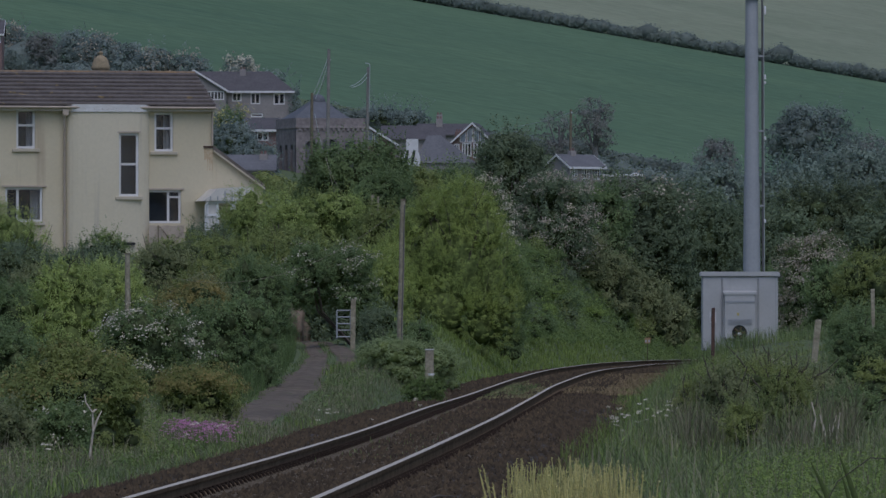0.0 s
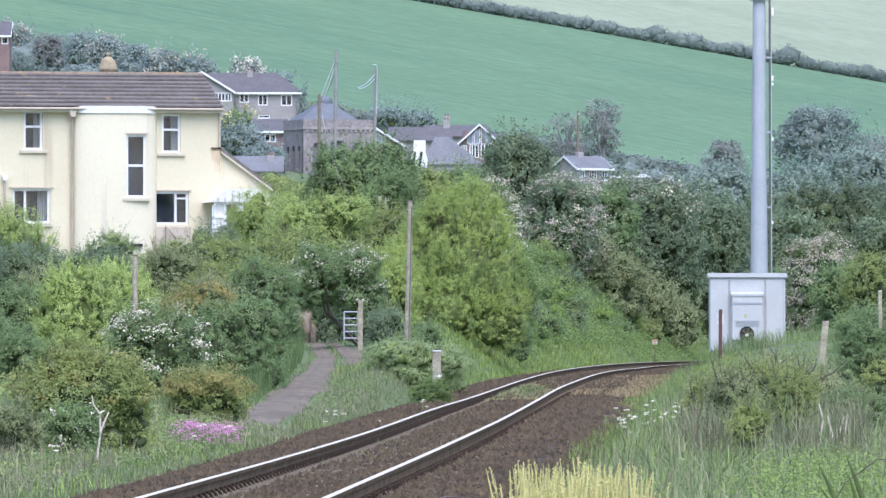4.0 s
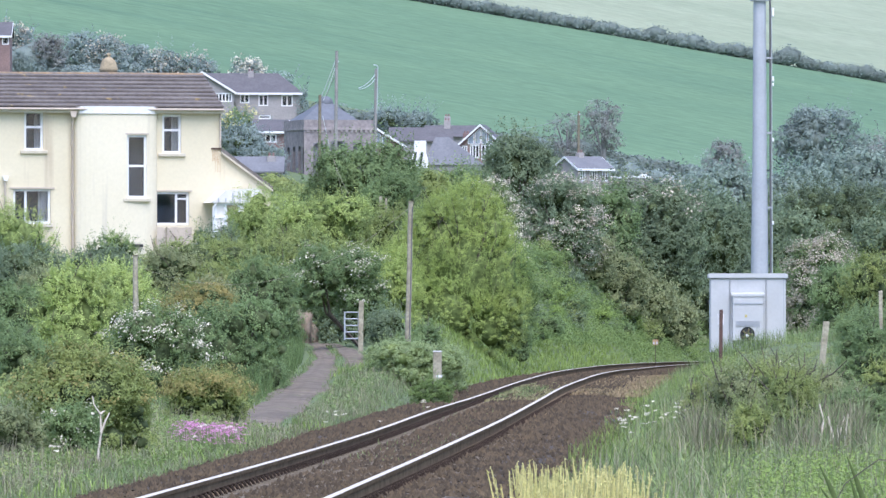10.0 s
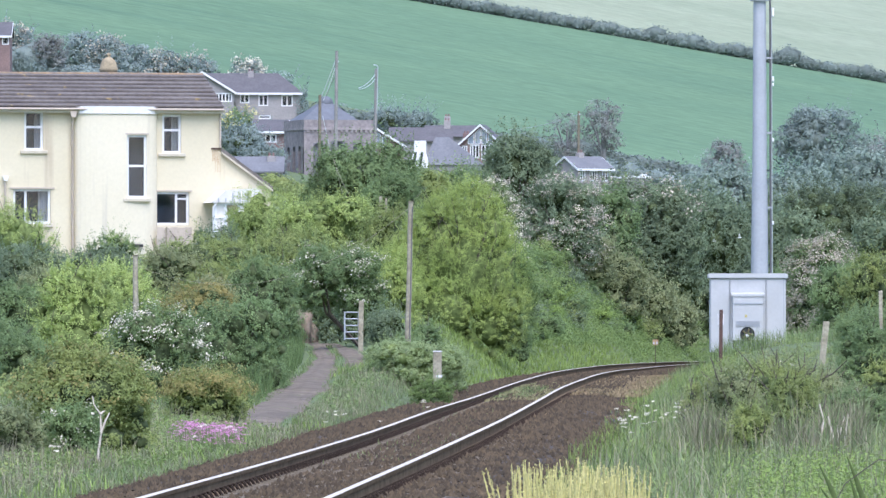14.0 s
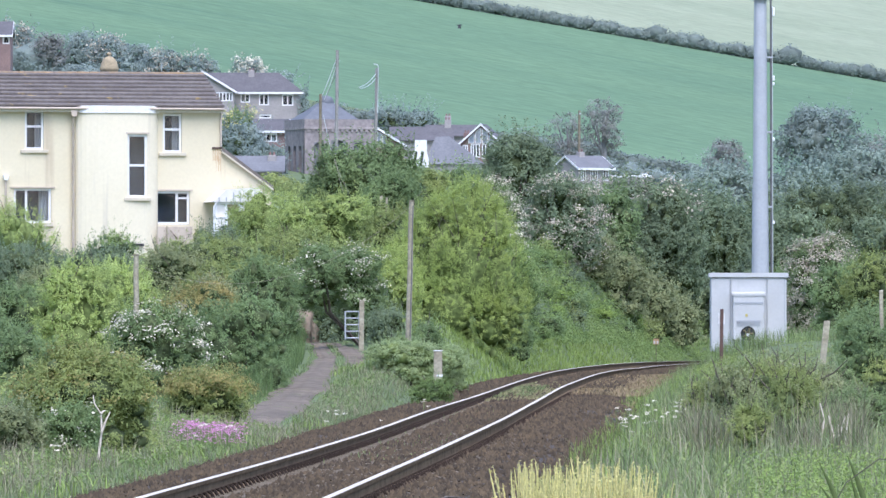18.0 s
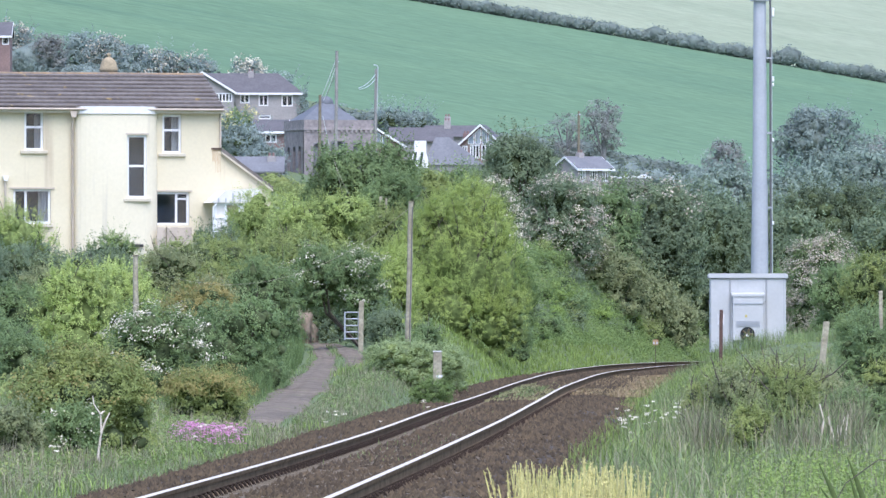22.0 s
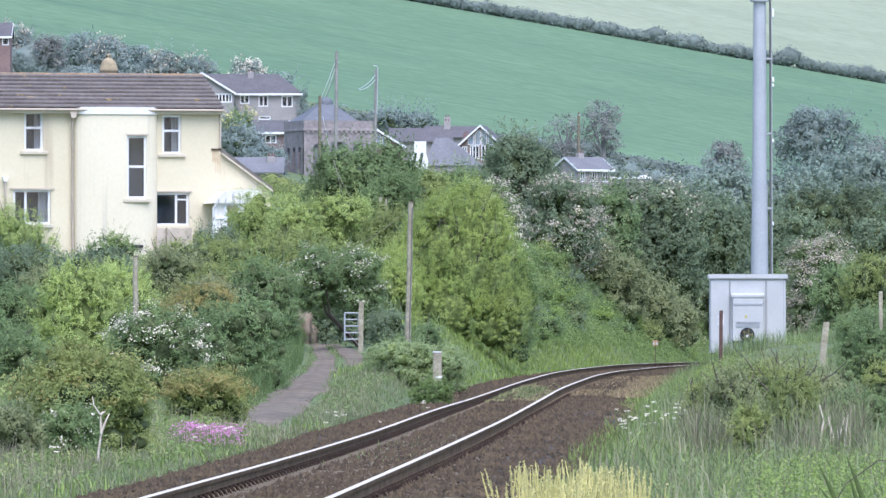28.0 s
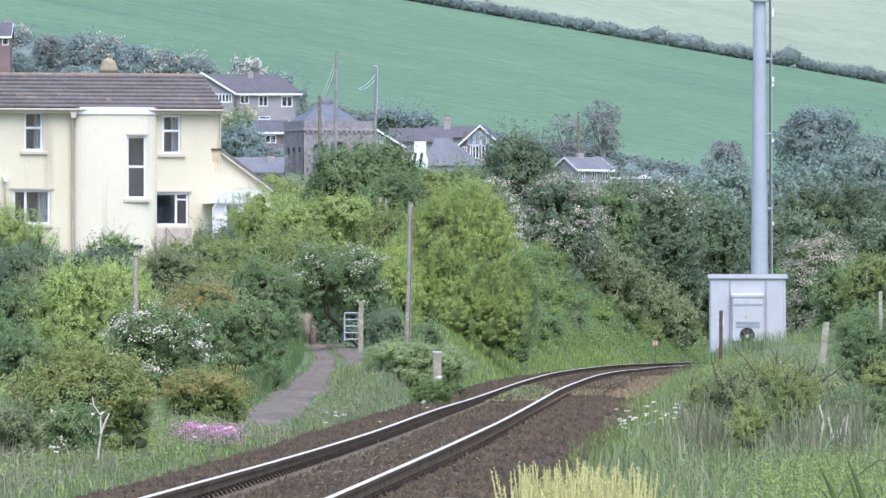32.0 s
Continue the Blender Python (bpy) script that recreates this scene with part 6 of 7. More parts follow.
for q in (0.34, 0.42, 0.49):
    bm = bmesh.new()
    tube(bm, [(-0.06, 0, q), (0.06, 0, q)], 0.006, 4)
    part("rod", bm, M["cable"], ae)


# ---------------------------------------------------------------- hedges, woods, scrub carpet, grass
def bushy_row(name, pts, height, width, leaf, label, leaf_size, n_per_m, seed, category="hedge"):
    """A long uneven hedge: leaf clumps heaped along a line on the ground."""
    rng = np.random.default_rng(seed)
    pts = np.array(pts, float)
    seg = np.linalg.norm(np.diff(pts, axis=0), axis=1)
    cum = np.concatenate([[0], np.cumsum(seg)])
    n_l = int(cum[-1] / (height * 0.45)) + 2
    t = np.linspace(0, cum[-1], n_l) + rng.uniform(-0.3, 0.3, n_l) * height
    cx, cy = np.interp(t, cum, pts[:, 0]), np.interp(t, cum, pts[:, 1])
    hh = height * rng.uniform(0.75, 1.08, n_l) * np.where(rng.random(n_l) < 0.08, 1.5, 1)
    c = np.stack([cx, cy, ground_z(cx, cy) + hh * 0.42], 1)
    r = np.stack([hh * 0.8, np.full(n_l, width / 2), hh * 0.58], 1)
    n = int(cum[-1] * n_per_m)
    w = rng.choice(n_l, n)
    d = rng.normal(0, 1, (n, 3))
    d /= np.linalg.norm(d, axis=1)[:, None]
    p = c[w] + d * r[w] * (1 - np.abs(rng.normal(0, 0.12, n)))[:, None]
    v, tri = leaf_tris(rng, p, d + np.array((0, 0, 0.3)), leaf_size, leaf_size * 0.75, 0.4)
    cv, cf = core_mesh(rng, c, r, 0.78, 1, 0.09)
    ob = mesh_from(name, np.concatenate([v, cv]), np.concatenate([tri, cf + len(v)]), leaf)
    return tagged(ob, label, category, kind="stuff")


# far hedges; all but the olive one carry haze in their leaf colour
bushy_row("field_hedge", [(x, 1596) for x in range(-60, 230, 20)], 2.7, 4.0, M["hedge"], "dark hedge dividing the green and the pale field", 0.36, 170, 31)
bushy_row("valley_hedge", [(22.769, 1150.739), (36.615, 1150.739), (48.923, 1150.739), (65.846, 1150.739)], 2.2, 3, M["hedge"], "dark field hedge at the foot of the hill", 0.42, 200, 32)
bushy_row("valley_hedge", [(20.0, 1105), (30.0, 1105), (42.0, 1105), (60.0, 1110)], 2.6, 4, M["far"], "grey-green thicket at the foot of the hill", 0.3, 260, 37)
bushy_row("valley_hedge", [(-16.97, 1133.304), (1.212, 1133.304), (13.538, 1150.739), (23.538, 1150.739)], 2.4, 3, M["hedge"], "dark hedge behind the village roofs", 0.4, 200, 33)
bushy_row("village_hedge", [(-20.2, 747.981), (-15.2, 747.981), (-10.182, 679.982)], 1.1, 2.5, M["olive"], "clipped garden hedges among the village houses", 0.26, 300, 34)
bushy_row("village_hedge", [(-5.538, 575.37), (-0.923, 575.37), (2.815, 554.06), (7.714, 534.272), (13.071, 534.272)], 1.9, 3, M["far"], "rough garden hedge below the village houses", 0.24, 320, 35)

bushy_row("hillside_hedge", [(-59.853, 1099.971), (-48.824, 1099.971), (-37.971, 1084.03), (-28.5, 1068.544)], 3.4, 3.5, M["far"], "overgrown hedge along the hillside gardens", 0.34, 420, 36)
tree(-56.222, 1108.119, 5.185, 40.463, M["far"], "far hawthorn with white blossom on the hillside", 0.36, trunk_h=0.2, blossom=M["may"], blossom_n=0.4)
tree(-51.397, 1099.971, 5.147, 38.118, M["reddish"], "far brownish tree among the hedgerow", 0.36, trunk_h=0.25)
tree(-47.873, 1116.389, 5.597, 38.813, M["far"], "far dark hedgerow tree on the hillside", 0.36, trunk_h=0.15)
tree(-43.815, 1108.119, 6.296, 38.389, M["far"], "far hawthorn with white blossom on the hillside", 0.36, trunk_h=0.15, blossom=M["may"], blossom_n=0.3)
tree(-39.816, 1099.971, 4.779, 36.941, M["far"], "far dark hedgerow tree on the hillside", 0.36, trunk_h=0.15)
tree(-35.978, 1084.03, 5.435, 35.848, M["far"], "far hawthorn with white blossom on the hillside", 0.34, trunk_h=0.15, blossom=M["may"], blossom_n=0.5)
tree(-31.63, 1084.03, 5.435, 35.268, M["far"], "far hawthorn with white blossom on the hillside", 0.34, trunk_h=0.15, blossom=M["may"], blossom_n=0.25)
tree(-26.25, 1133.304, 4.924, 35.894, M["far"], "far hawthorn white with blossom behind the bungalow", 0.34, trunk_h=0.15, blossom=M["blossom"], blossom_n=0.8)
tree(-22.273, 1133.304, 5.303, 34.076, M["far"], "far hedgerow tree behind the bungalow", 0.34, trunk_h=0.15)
bush(-23.038, 946.811, 3.797, 24.411, M["mid"], "garden shrub beside the bungalow", 0.22, lobes=12, blossom=M["yellow"], blossom_n=0.12, blossom_low=0.5)
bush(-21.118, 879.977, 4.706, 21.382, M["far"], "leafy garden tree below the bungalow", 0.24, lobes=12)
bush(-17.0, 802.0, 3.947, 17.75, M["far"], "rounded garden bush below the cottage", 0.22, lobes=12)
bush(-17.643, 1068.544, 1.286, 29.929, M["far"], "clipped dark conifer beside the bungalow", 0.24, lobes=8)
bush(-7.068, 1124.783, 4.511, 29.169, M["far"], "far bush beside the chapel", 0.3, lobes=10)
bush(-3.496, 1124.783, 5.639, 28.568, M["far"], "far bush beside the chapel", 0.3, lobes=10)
bush(-0.81, 356.181, 2.381, 7.75, M["olive"], "grassy scrub along the bank top", 0.11, lobes=16, depth=3)
bush(1, 364.869, 2.683, 7.9, M["mid"], "grassy scrub along the bank top", 0.11, lobes=16, depth=3)
bush(6.088, 373.99, 2.125, 7.15, M["dark"], "dark hedge bush below the far house", 0.14, lobes=14)
bush(7.525, 373.99, 2.25, 7.05, M["mid"], "green hedge bush below the far house", 0.14, lobes=14)

# more scrub filling the bank
FILL = "tangled mixed scrub covering the bank"
for k, args in enumerate([
        (-9.452, 178.091, 1.667, 1.5, M["mid"]), (-8.087, 162.604, 1.739, 1.065, M["mid"]), (-5.425, 186.995, 1.75, 1.5, M["mid"]), (-4.195, 182.434, 1.463, 1.134, M["mid"]),
        (-7.522, 216.806, 1.884, 2.37, M["olive"]), (-9.903, 241.284, 2.581, 3.435, M["dark"]), (-8.067, 249.327, 2, 3.5, M["brown"]), (-6.113, 241.284, 2.419, 3.194, M["olive"]),
        (-4.581, 241.284, 1.935, 3.677, M["olive"]), (-2.603, 237.454, 1.905, 3.563, M["olive"]), (-1.348, 226.661, 1.212, 2.864, M["willow"]), (-1.4, 249.327, 2, 4.75, M["olive"]),
        (-4.719, 262.449, 1.579, 5.009, M["fresh"]), (-7.345, 271.993, 1.455, 4.409, M["dark"]), (0.554, 267.136, 3.036, 5.339, M["dark"]), (1.914, 257.924, 1.897, 3.741, M["weed"]),
        (-1.88, 299.192, 2, 6.5, M["mid"]), (-14.034, 257.924, 2.069, 4.259, M["dark"]), (-10.894, 226.661, 1.364, 2.864, M["brown"]), (-3.057, 245.24, 0.902, 2.484, M["dark"]),
        (13.917, 415.545, 2.5, 5.389, M["dark"]), (12.255, 318.29, 2.553, 4.053, M["dark"]), (11.75, 287.685, 2.115, 3.038, M["mid"]), (12.696, 267.136, 2.321, 3.107, M["mid"]),
        (17.864, 339.991, 3.182, 5.591, M["dark"]), (12.595, 404.314, 2.703, 3.662, M["dark"]), (6, 364.869, 2.439, 4.915, M["dark"]), (26.286, 534.272, 8.571, 9.3, M["deep"]),
        (12.667, 415.545, 3.333, 7.611, M["dark"]), (16.5, 439.989, 3.235, 7.676, M["dark"]), (-2.875, 233.744, 1.25, 2.906, M["dark"]), (-2.182, 226.661, 1.515, 2.409, M["dark"])]):
    bush(*args, FILL, 0.085 if args[1] < 230 else (0.11 if args[1] < 330 else 0.15), lobes=14, twig=6)


def blades(name, n, xy, height, width, mat, label, seed, category="grass", droop=0.6, spread=0.18, heads=0.0, bed=False):
    """Grass: bent tapering blades rooted on the ground at the points that xy(rng, n) gives."""
    rng = np.random.default_rng(seed)
    x, y = xy(rng, n)
    n = len(x)
    z = mid_z(y) - 0.15 if bed else ground_z(x, y)
    patch = np.array([noise.noise((a * 0.55, b * 0.10, seed)) for a, b in zip(x, y)])
    h = height * rng.uniform(0.55, 1.25, n) * (1 + 0.55 * patch)
    a = rng.uniform(0, 2 * math.pi, n)
    dx, dy = np.cos(a), np.sin(a)
    lean = rng.normal(0, spread, n) + 0.06
    w = width * rng.uniform(0.7, 1.3, n)
    root = np.stack([x, y, z - 0.02], 1)
    d = np.stack([dx, dy, np.zeros(n)], 1)
    s = np.stack([-dy, dx, np.zeros(n)], 1)
    up = np.array((0, 0, 1.0))
    mid = root + d * (lean * h * 0.45)[:, None] + up * (h * 0.58)[:, None]
    tip = root + d * (lean * h * 1.0 + droop * h * rng.random(n) * 0.6)[:, None] + up * (h * (1 - 0.25 * droop * rng.random(n)))[:, None]
    hw = (w / 2)[:, None]
    q = 0.75 if not heads else heads
    v = np.stack([root - s * hw, root + s * hw, mid + s * hw * q, mid - s * hw * q, tip + s * hw * (0.12 if not heads else heads * 0.4), tip - s * hw * (0.12 if not heads else heads * 0.4)], 1)
    b = (np.arange(n) * 6)[:, None]
    f = np.concatenate([b + np.array([0, 1, 2, 3]), b + np.array([3, 2, 4, 5])])
    ob = mesh_from(name, v.reshape(-1, 3), f, mat)
    return tagged(ob, label, category, kind="stuff")


def along(y0, y1, d0, d1, bias=1.0):
    """Points beside the railway, at offsets d0 to d1 from its centre line."""
    def f(rng, n):
        y = y0 + (y1 - y0) * rng.random(n)**bias
        d = rng.uniform(d0, d1, n)
        return track_x(y) + d, y
    return f


def cone(y0, y1, a0, a1, keep=None, bias=1.3):
    """Points on a wedge of ground spreading away from the crossing, between two slopes x / y."""
    def f(rng, n):
        y = y0 + (y1 - y0) * rng.random(n)**bias
        x = y * rng.uniform(a0, a1, n)
        if keep is not None:
            k = keep(x, y)
            x, y = x[k], y[k]
        return x, y
    return f


def off(lo, hi):
    return lambda x, y: ((x - track_x(y)) > lo) & ((x - track_x(y)) < hi)


def clear_path(x, y):
    return ((np.abs(x - PATH(y)) > 0.62) | (y < 132)) & ((np.abs(x - BRANCH(np.clip(y, 190, 236))) > 0.3) | (y < 190) | (y > 236))


def left_of(lo, hi):
    return lambda x, y: ((x - track_x(y)) > lo) & ((x - track_x(y)) < hi) & clear_path(x, y)


def along_clear(y0, y1, d0, d1, bias=1.0):
    def f(rng, n):
        x, y = along(y0, y1, d0, d1, bias)(rng, n)
        k = clear_path(x, y)
        return x[k], y[k]
    return f


# right bank
blades("lineside_grass", 24000, cone(42, 240, 0.004, 0.068, off(2.35, 40)), 0.30, 0.008, M["grass"], "tall green grass on the lineside bank", 41, spread=0.5, droop=1.0)
blades("lineside_grass", 15000, cone(40, 200, 0.012, 0.068, off(2.7, 40)), 0.38, 0.007, M["grass_blue"], "tall blue-green grass on the lineside bank", 42, spread=0.5, droop=1.1)
blades("lush_grass", 15000, along(60, 260, 2.05, 4.2, 0.8), 0.22, 0.010, M["grass_lush"], "short lush grass along the ballast edge", 43, spread=0.35)
blades("dry_stalks", 4200, cone(42, 200, 0.01, 0.068, off(2.6, 40)), 0.46, 0.006, M["straw"], "bleached dry stalks among the grass", 44, spread=0.3)
blades("withered_grass", 6500, cone(42, 220, 0.01, 0.068, off(2.6, 40)), 0.30, 0.007, M["withered"], "withered brownish grass on the bank", 61, spread=0.4)
blades("coarse_grass", 3200, cone(42, 120, 0.010, 0.068, off(2.6, 40)), 0.42, 0.016, M["grass_blue"], "coarse broad blue-green grass blades", 67, spread=0.4, droop=0.9)
blades("coarse_grass", 3000, cone(42, 120, 0.006, 0.068, off(2.4, 40)), 0.34, 0.016, M["grass_lush"], "coarse bright green grass blades", 68, spread=0.45, droop=0.9)
blades("coarse_stalks", 1300, cone(42, 130, 0.010, 0.068, off(2.6, 40)), 0.52, 0.011, M["straw"], "pale dry stalks standing out of the grass", 69, spread=0.3)
blades("coarse_stalks", 900, along_clear(62, 150, -6.0, -2.9, 1.0), 0.28, 0.011, M["straw"], "pale dry stalks standing out of the verge", 73, spread=0.4)
blades("coarse_grass", 3500, along_clear(62, 140, -5.5, -2.4, 1.0), 0.17, 0.014, M["grass_lush"], "coarse bright verge grass blades", 74, spread=0.5, droop=0.9)
blades("cabinet_grass", 1800, lambda rng, n: (rng.uniform(6.0, 11.5, n), rng.uniform(218, 229, n)), 0.5, 0.012, M["grass"], "tall grass round the foot of the cabinet", 75, spread=0.3)
blades("scrub_stems", 5200, cone(100, 130, 0.029, 0.05), 0.62, 0.012, M["withered"], "upright brown and olive stems of the bank scrub", 70, spread=0.25)
blades("scrub_stems", 2600, cone(100, 135, 0.029, 0.05), 0.64, 0.012, M["grass"], "upright olive stems of the bank scrub", 72, spread=0.25)
blades("scrub_stems", 420, cone(96, 130, 0.027, 0.05), 0.72, 0.011, M["straw"], "pale dry stems standing out of the scrub", 81, spread=0.25)
# tall grass beside the footpath
# left side: bush shade is in the blade colour
blades("path_grass", 5000, lambda rng, n: (lambda y: (PATH(y) - rng.uniform(0.55, 1.5, n), y))(rng.uniform(152, 232, n)), 0.55, 0.014, M["grass_shade"], "tall grass leaning over the footpath, darkened for the shade of bushes", 79, spread=0.3)
blades("path_grass", 5200, lambda rng, n: (lambda y: (PATH(y) + rng.uniform(0.6, 1.5, n), y))(rng.uniform(138, 190, n)), 0.12, 0.012, M["grass_blue"], "short grass on the footpath edge", 80, spread=0.4)
blades("path_edge_grass", 500, lambda rng, n: (lambda y: (PATH(y) + rng.normal(0.05, 0.09, n), y))(rng.uniform(150, 225, n)), 0.05, 0.014, M["grass"], "thin grass down the middle of the footpath", 91, spread=0.7)
blades("path_edge_grass", 3400, lambda rng, n: (lambda y, e: (PATH(y) + np.where(rng.random(n) < 0.5, -1, 1) * (0.46 - 0.2 * smooth(168, 225, y)) * e, y))(rng.uniform(134, 230, n), rng.uniform(0.7, 1.5, n)), 0.08, 0.012, M["grass"], "tufts of grass straggling over the edges of the footpath", 86, spread=0.6)
blades("rough_verge_grass", 8000, along_clear(148, 192, -5.6, -2.3), 0.13, 0.010, M["grass"], "rough tufted grass on the bank below the footpath", 87, spread=0.55)
blades("rough_verge_grass", 5000, along_clear(148, 192, -5.6, -2.6), 0.16, 0.009, M["grass_blue"], "grey-green grass on the bank below the footpath", 88, spread=0.5)
blades("dry_stalks", 2600, along_clear(140, 190, -5.4, -2.6), 0.22, 0.008, M["straw"], "bleached stalks on the bank below the footpath", 89, spread=0.45)
blades("withered_grass", 5000, along(72, 104, -6.4, -3.3), 0.17, 0.009, M["withered"], "withered brownish grass below the gorse", 92, spread=0.5)
blades("straw_verge", 6000, along(58, 130, -4.9, -2.3), 0.10, 0.008, M["straw"], "short bleached grass along the verge", 93, spread=0.6)
# left verge
blades("lush_grass", 9000, along(185, 330, -4.6, -2.2), 0.22, 0.022, M["grass_lush"], "bright lush grass along the foot of the cutting", 85, spread=0.4)
blades("verge_grass", 7000, along_clear(126, 165, -4.0, -2.2), 0.08, 0.010, M["grass_blue"], "scruffy verge grass below the footpath", 82, spread=0.5)
blades("withered_grass", 4500, along_clear(124, 165, -4.0, -2.2), 0.09, 0.009, M["withered"], "withered verge grass below the footpath", 83, spread=0.5)
blades("dry_stalks", 1400, along_clear(120, 165, -4.0, -2.4), 0.2, 0.009, M["straw"], "bleached stalks below the footpath", 84, spread=0.4)
blades("near_verge_grass", 13000, along(60, 130, -4.8, -2.15, 0.9), 0.08, 0.011, M["grass"], "short dense verge grass", 76, spread=0.7, droop=0.9)
blades("near_verge_grass", 9000, along(60, 130, -5.4, -2.4, 0.9), 0.11, 0.009, M["grass_blue"], "short dense grey-green verge grass", 77, spread=0.7, droop=0.9)
blades("verge_grass", 16000, along_clear(62, 220, -5.2, -2.15, 0.9), 0.09, 0.009, M["grass"], "short bright verge grass beside the ballast", 45, spread=0.5)
blades("verge_grass", 14000, along_clear(60, 220, -6.5, -2.6, 1.0), 0.15, 0.007, M["grass_blue"], "longer blue-green verge grass", 46, spread=0.45)
blades("withered_grass", 17000, along_clear(60, 210, -6.2, -2.4, 1.0), 0.13, 0.007, M["withered"], "withered brownish grass on the verge", 62, spread=0.6)
blades("dry_stalks", 6500, along_clear(62, 200, -6.2, -2.9, 1.0), 0.26, 0.006, M["straw"], "bleached dry stalks on the verge", 47, spread=0.4)
blades("dry_stalks", 3800, along_clear(70, 130, -7.0, -4.6, 1.0), 0.36, 0.007, M["straw"], "bleached dry stalks at the foot of the gorse", 78, spread=0.4)
blades("bank_grass", 26000, cone(140, 330, -0.062, 0.02, lambda x, y: left_of(-40, -3.5)(x, y) & ((y < 205) | (x - track_x(y) < -11))), 0.34, 0.014, M["grass"], "rough grass between the bushes", 48, spread=0.35)
blades("slope_grass", 12000, along(195, 400, -4.2, -2.0, 0.8), 0.17, 0.020, M["grass_lush"], "green grass on the cutting slope", 49, spread=0.35)
blades("slope_grass", 2600, along(230, 400, -11, -4.0, 0.8), 0.40, 0.014, M["grass_blue"], "longer grass on the cutting slope", 50, spread=0.35)
blades("track_weeds", 900, along(140, 165, -0.6, 2.4), 0.04, 0.02, M["orange_moss"], "rusty moss and low weeds between the rails", 57, "weeds", bed=True)
blades("track_weeds", 5200, along(166, 206, -0.62, 0.62), 0.075, 0.03, M["tan_moss"], "pale moss and low weeds between the rails", 58, "weeds", bed=True)
blades("track_weeds", 1300, along(172, 192, -0.65, 0.1), 0.10, 0.016, M["grass"], "small grass tufts growing between the rails", 60, "weeds", bed=True)
blades("track_weeds", 8500, along(176, 230, 0.86, 2.5), 0.07, 0.03, M["orange_moss"], "rusty moss on the ballast shoulder", 59, "weeds", bed=True)
blades("track_weeds", 260, along(96, 150, -0.6, 0.6), 0.06, 0.012, M["grass"], "stray weeds in the ballast", 61, "weeds", bed=True)


def herb_carpet(name, n, xy, hgt, leaf, mat, label, seed):
    """Low broad-leaved growth in heaps."""
    rng = np.random.default_rng(seed)
    x, y = xy(rng, n)
    n = len(x)
    k = 34
    hh = hgt * rng.uniform(0.4, 1.3, n)
    p = np.repeat(np.stack([x, y, ground_z(x, y)], 1), k, 0)
    d = rng.normal(0, 1, (n * k, 3))
    d /= np.linalg.norm(d, axis=1)[:, None]
    d[:, 2] = np.abs(d[:, 2])
    p = p + d * np.repeat(hh, k)[:, None] * np.array((1.1, 1.1, 0.9)) * rng.uniform(0.6, 1.05, (n * k, 1))
    v, f = leaf_tris(rng, p, d + np.array((0, 0, 0.3)), leaf, leaf * 0.65, 0.45)
    ob = mesh_from(name, v, f, mat)
    return tagged(ob, label, "undergrowth", kind="stuff")


def patchy(f, scale, seed, lo):
    """Keeps the points of f that fall where a broad noise is high."""
    def g(rng, n):
        x, y = f(rng, n)
        k = np.array([noise.noise((a * scale, b * scale * 0.25, seed)) for a, b in zip(x, y)]) > lo
        return x[k], y[k]
    return g


herb_carpet("slope_herbs", 3600, along(250, 400, -9, -3.6, 0.9), 0.42, 0.075, M["weed"], "leafy green herbs covering the cutting slope", 51)
herb_carpet("slope_herbs", 1300, patchy(along(225, 400, -11, -4.2, 0.7), 0.7, 1.9, 0.0), 0.5, 0.075, M["mid"], "darker nettles on the cutting slope", 52)
herb_carpet("slope_herbs", 600, along(335, 386, -5.2, -2.6), 0.32, 0.075, M["weed"], "leafy herbs at the foot of the far cutting slope", 59)
herb_carpet("slope_bramble", 1500, patchy(along(220, 400, -11, -4.4, 0.7), 0.45, 3.1, 0.10), 0.7, 0.075, M["dark"], "dark bramble patches on the cutting slope", 57)
herb_carpet("slope_bramble", 900, patchy(along(225, 400, -11, -5.0, 0.7), 0.6, 7.7, 0.08), 0.6, 0.075, M["olive"], "olive scrub patches on the cutting slope", 58)
herb_carpet("verge_herbs", 1300, along_clear(90, 215, -6.0, -2.9), 0.17, 0.05, M["weed"], "leafy weeds on the verge", 53)
herb_carpet("bank_herbs", 2000, cone(48, 220, 0.018, 0.068, off(3.2, 40)), 0.22, 0.045, M["olive"], "leafy weeds among the bank grass", 54)
herb_carpet("bank_herbs", 900, cone(46, 200, 0.012, 0.068, off(2.6, 40)), 0.20, 0.045, M["weed"], "green leafy weeds among the bank grass", 63)
herb_carpet("bank_herbs", 800, cone(46, 200, 0.018, 0.068, off(3.0, 40)), 0.24, 0.04, M["brown"], "brownish weeds among the bank grass", 64)
herb_carpet("verge_herbs", 700, along_clear(64, 200, -6.5, -3.0), 0.14, 0.04, M["brown"], "brownish weeds on the verge", 65)
herb_carpet("verge_herbs", 500, along_clear(64, 140, -6.5, -3.4), 0.2, 0.045, M["olive"], "olive weeds on the verge", 66)
herb_carpet("bank_herbs", 1500, cone(48, 90, 0.036, 0.058), 0.44, 0.034, M["fresh_weed"], "bright young weeds among the bank grass", 55)
herb_carpet("under_scrub", 1600, cone(150, 330, -0.06, -0.005, lambda x, y: ((x - track_x(y)) < -8.0) & clear_path(x, y) & (np.abs(x - PATH(y)) > 1.3)), 0.5, 0.1, M["olive"], "low scrub between the bushes", 56)


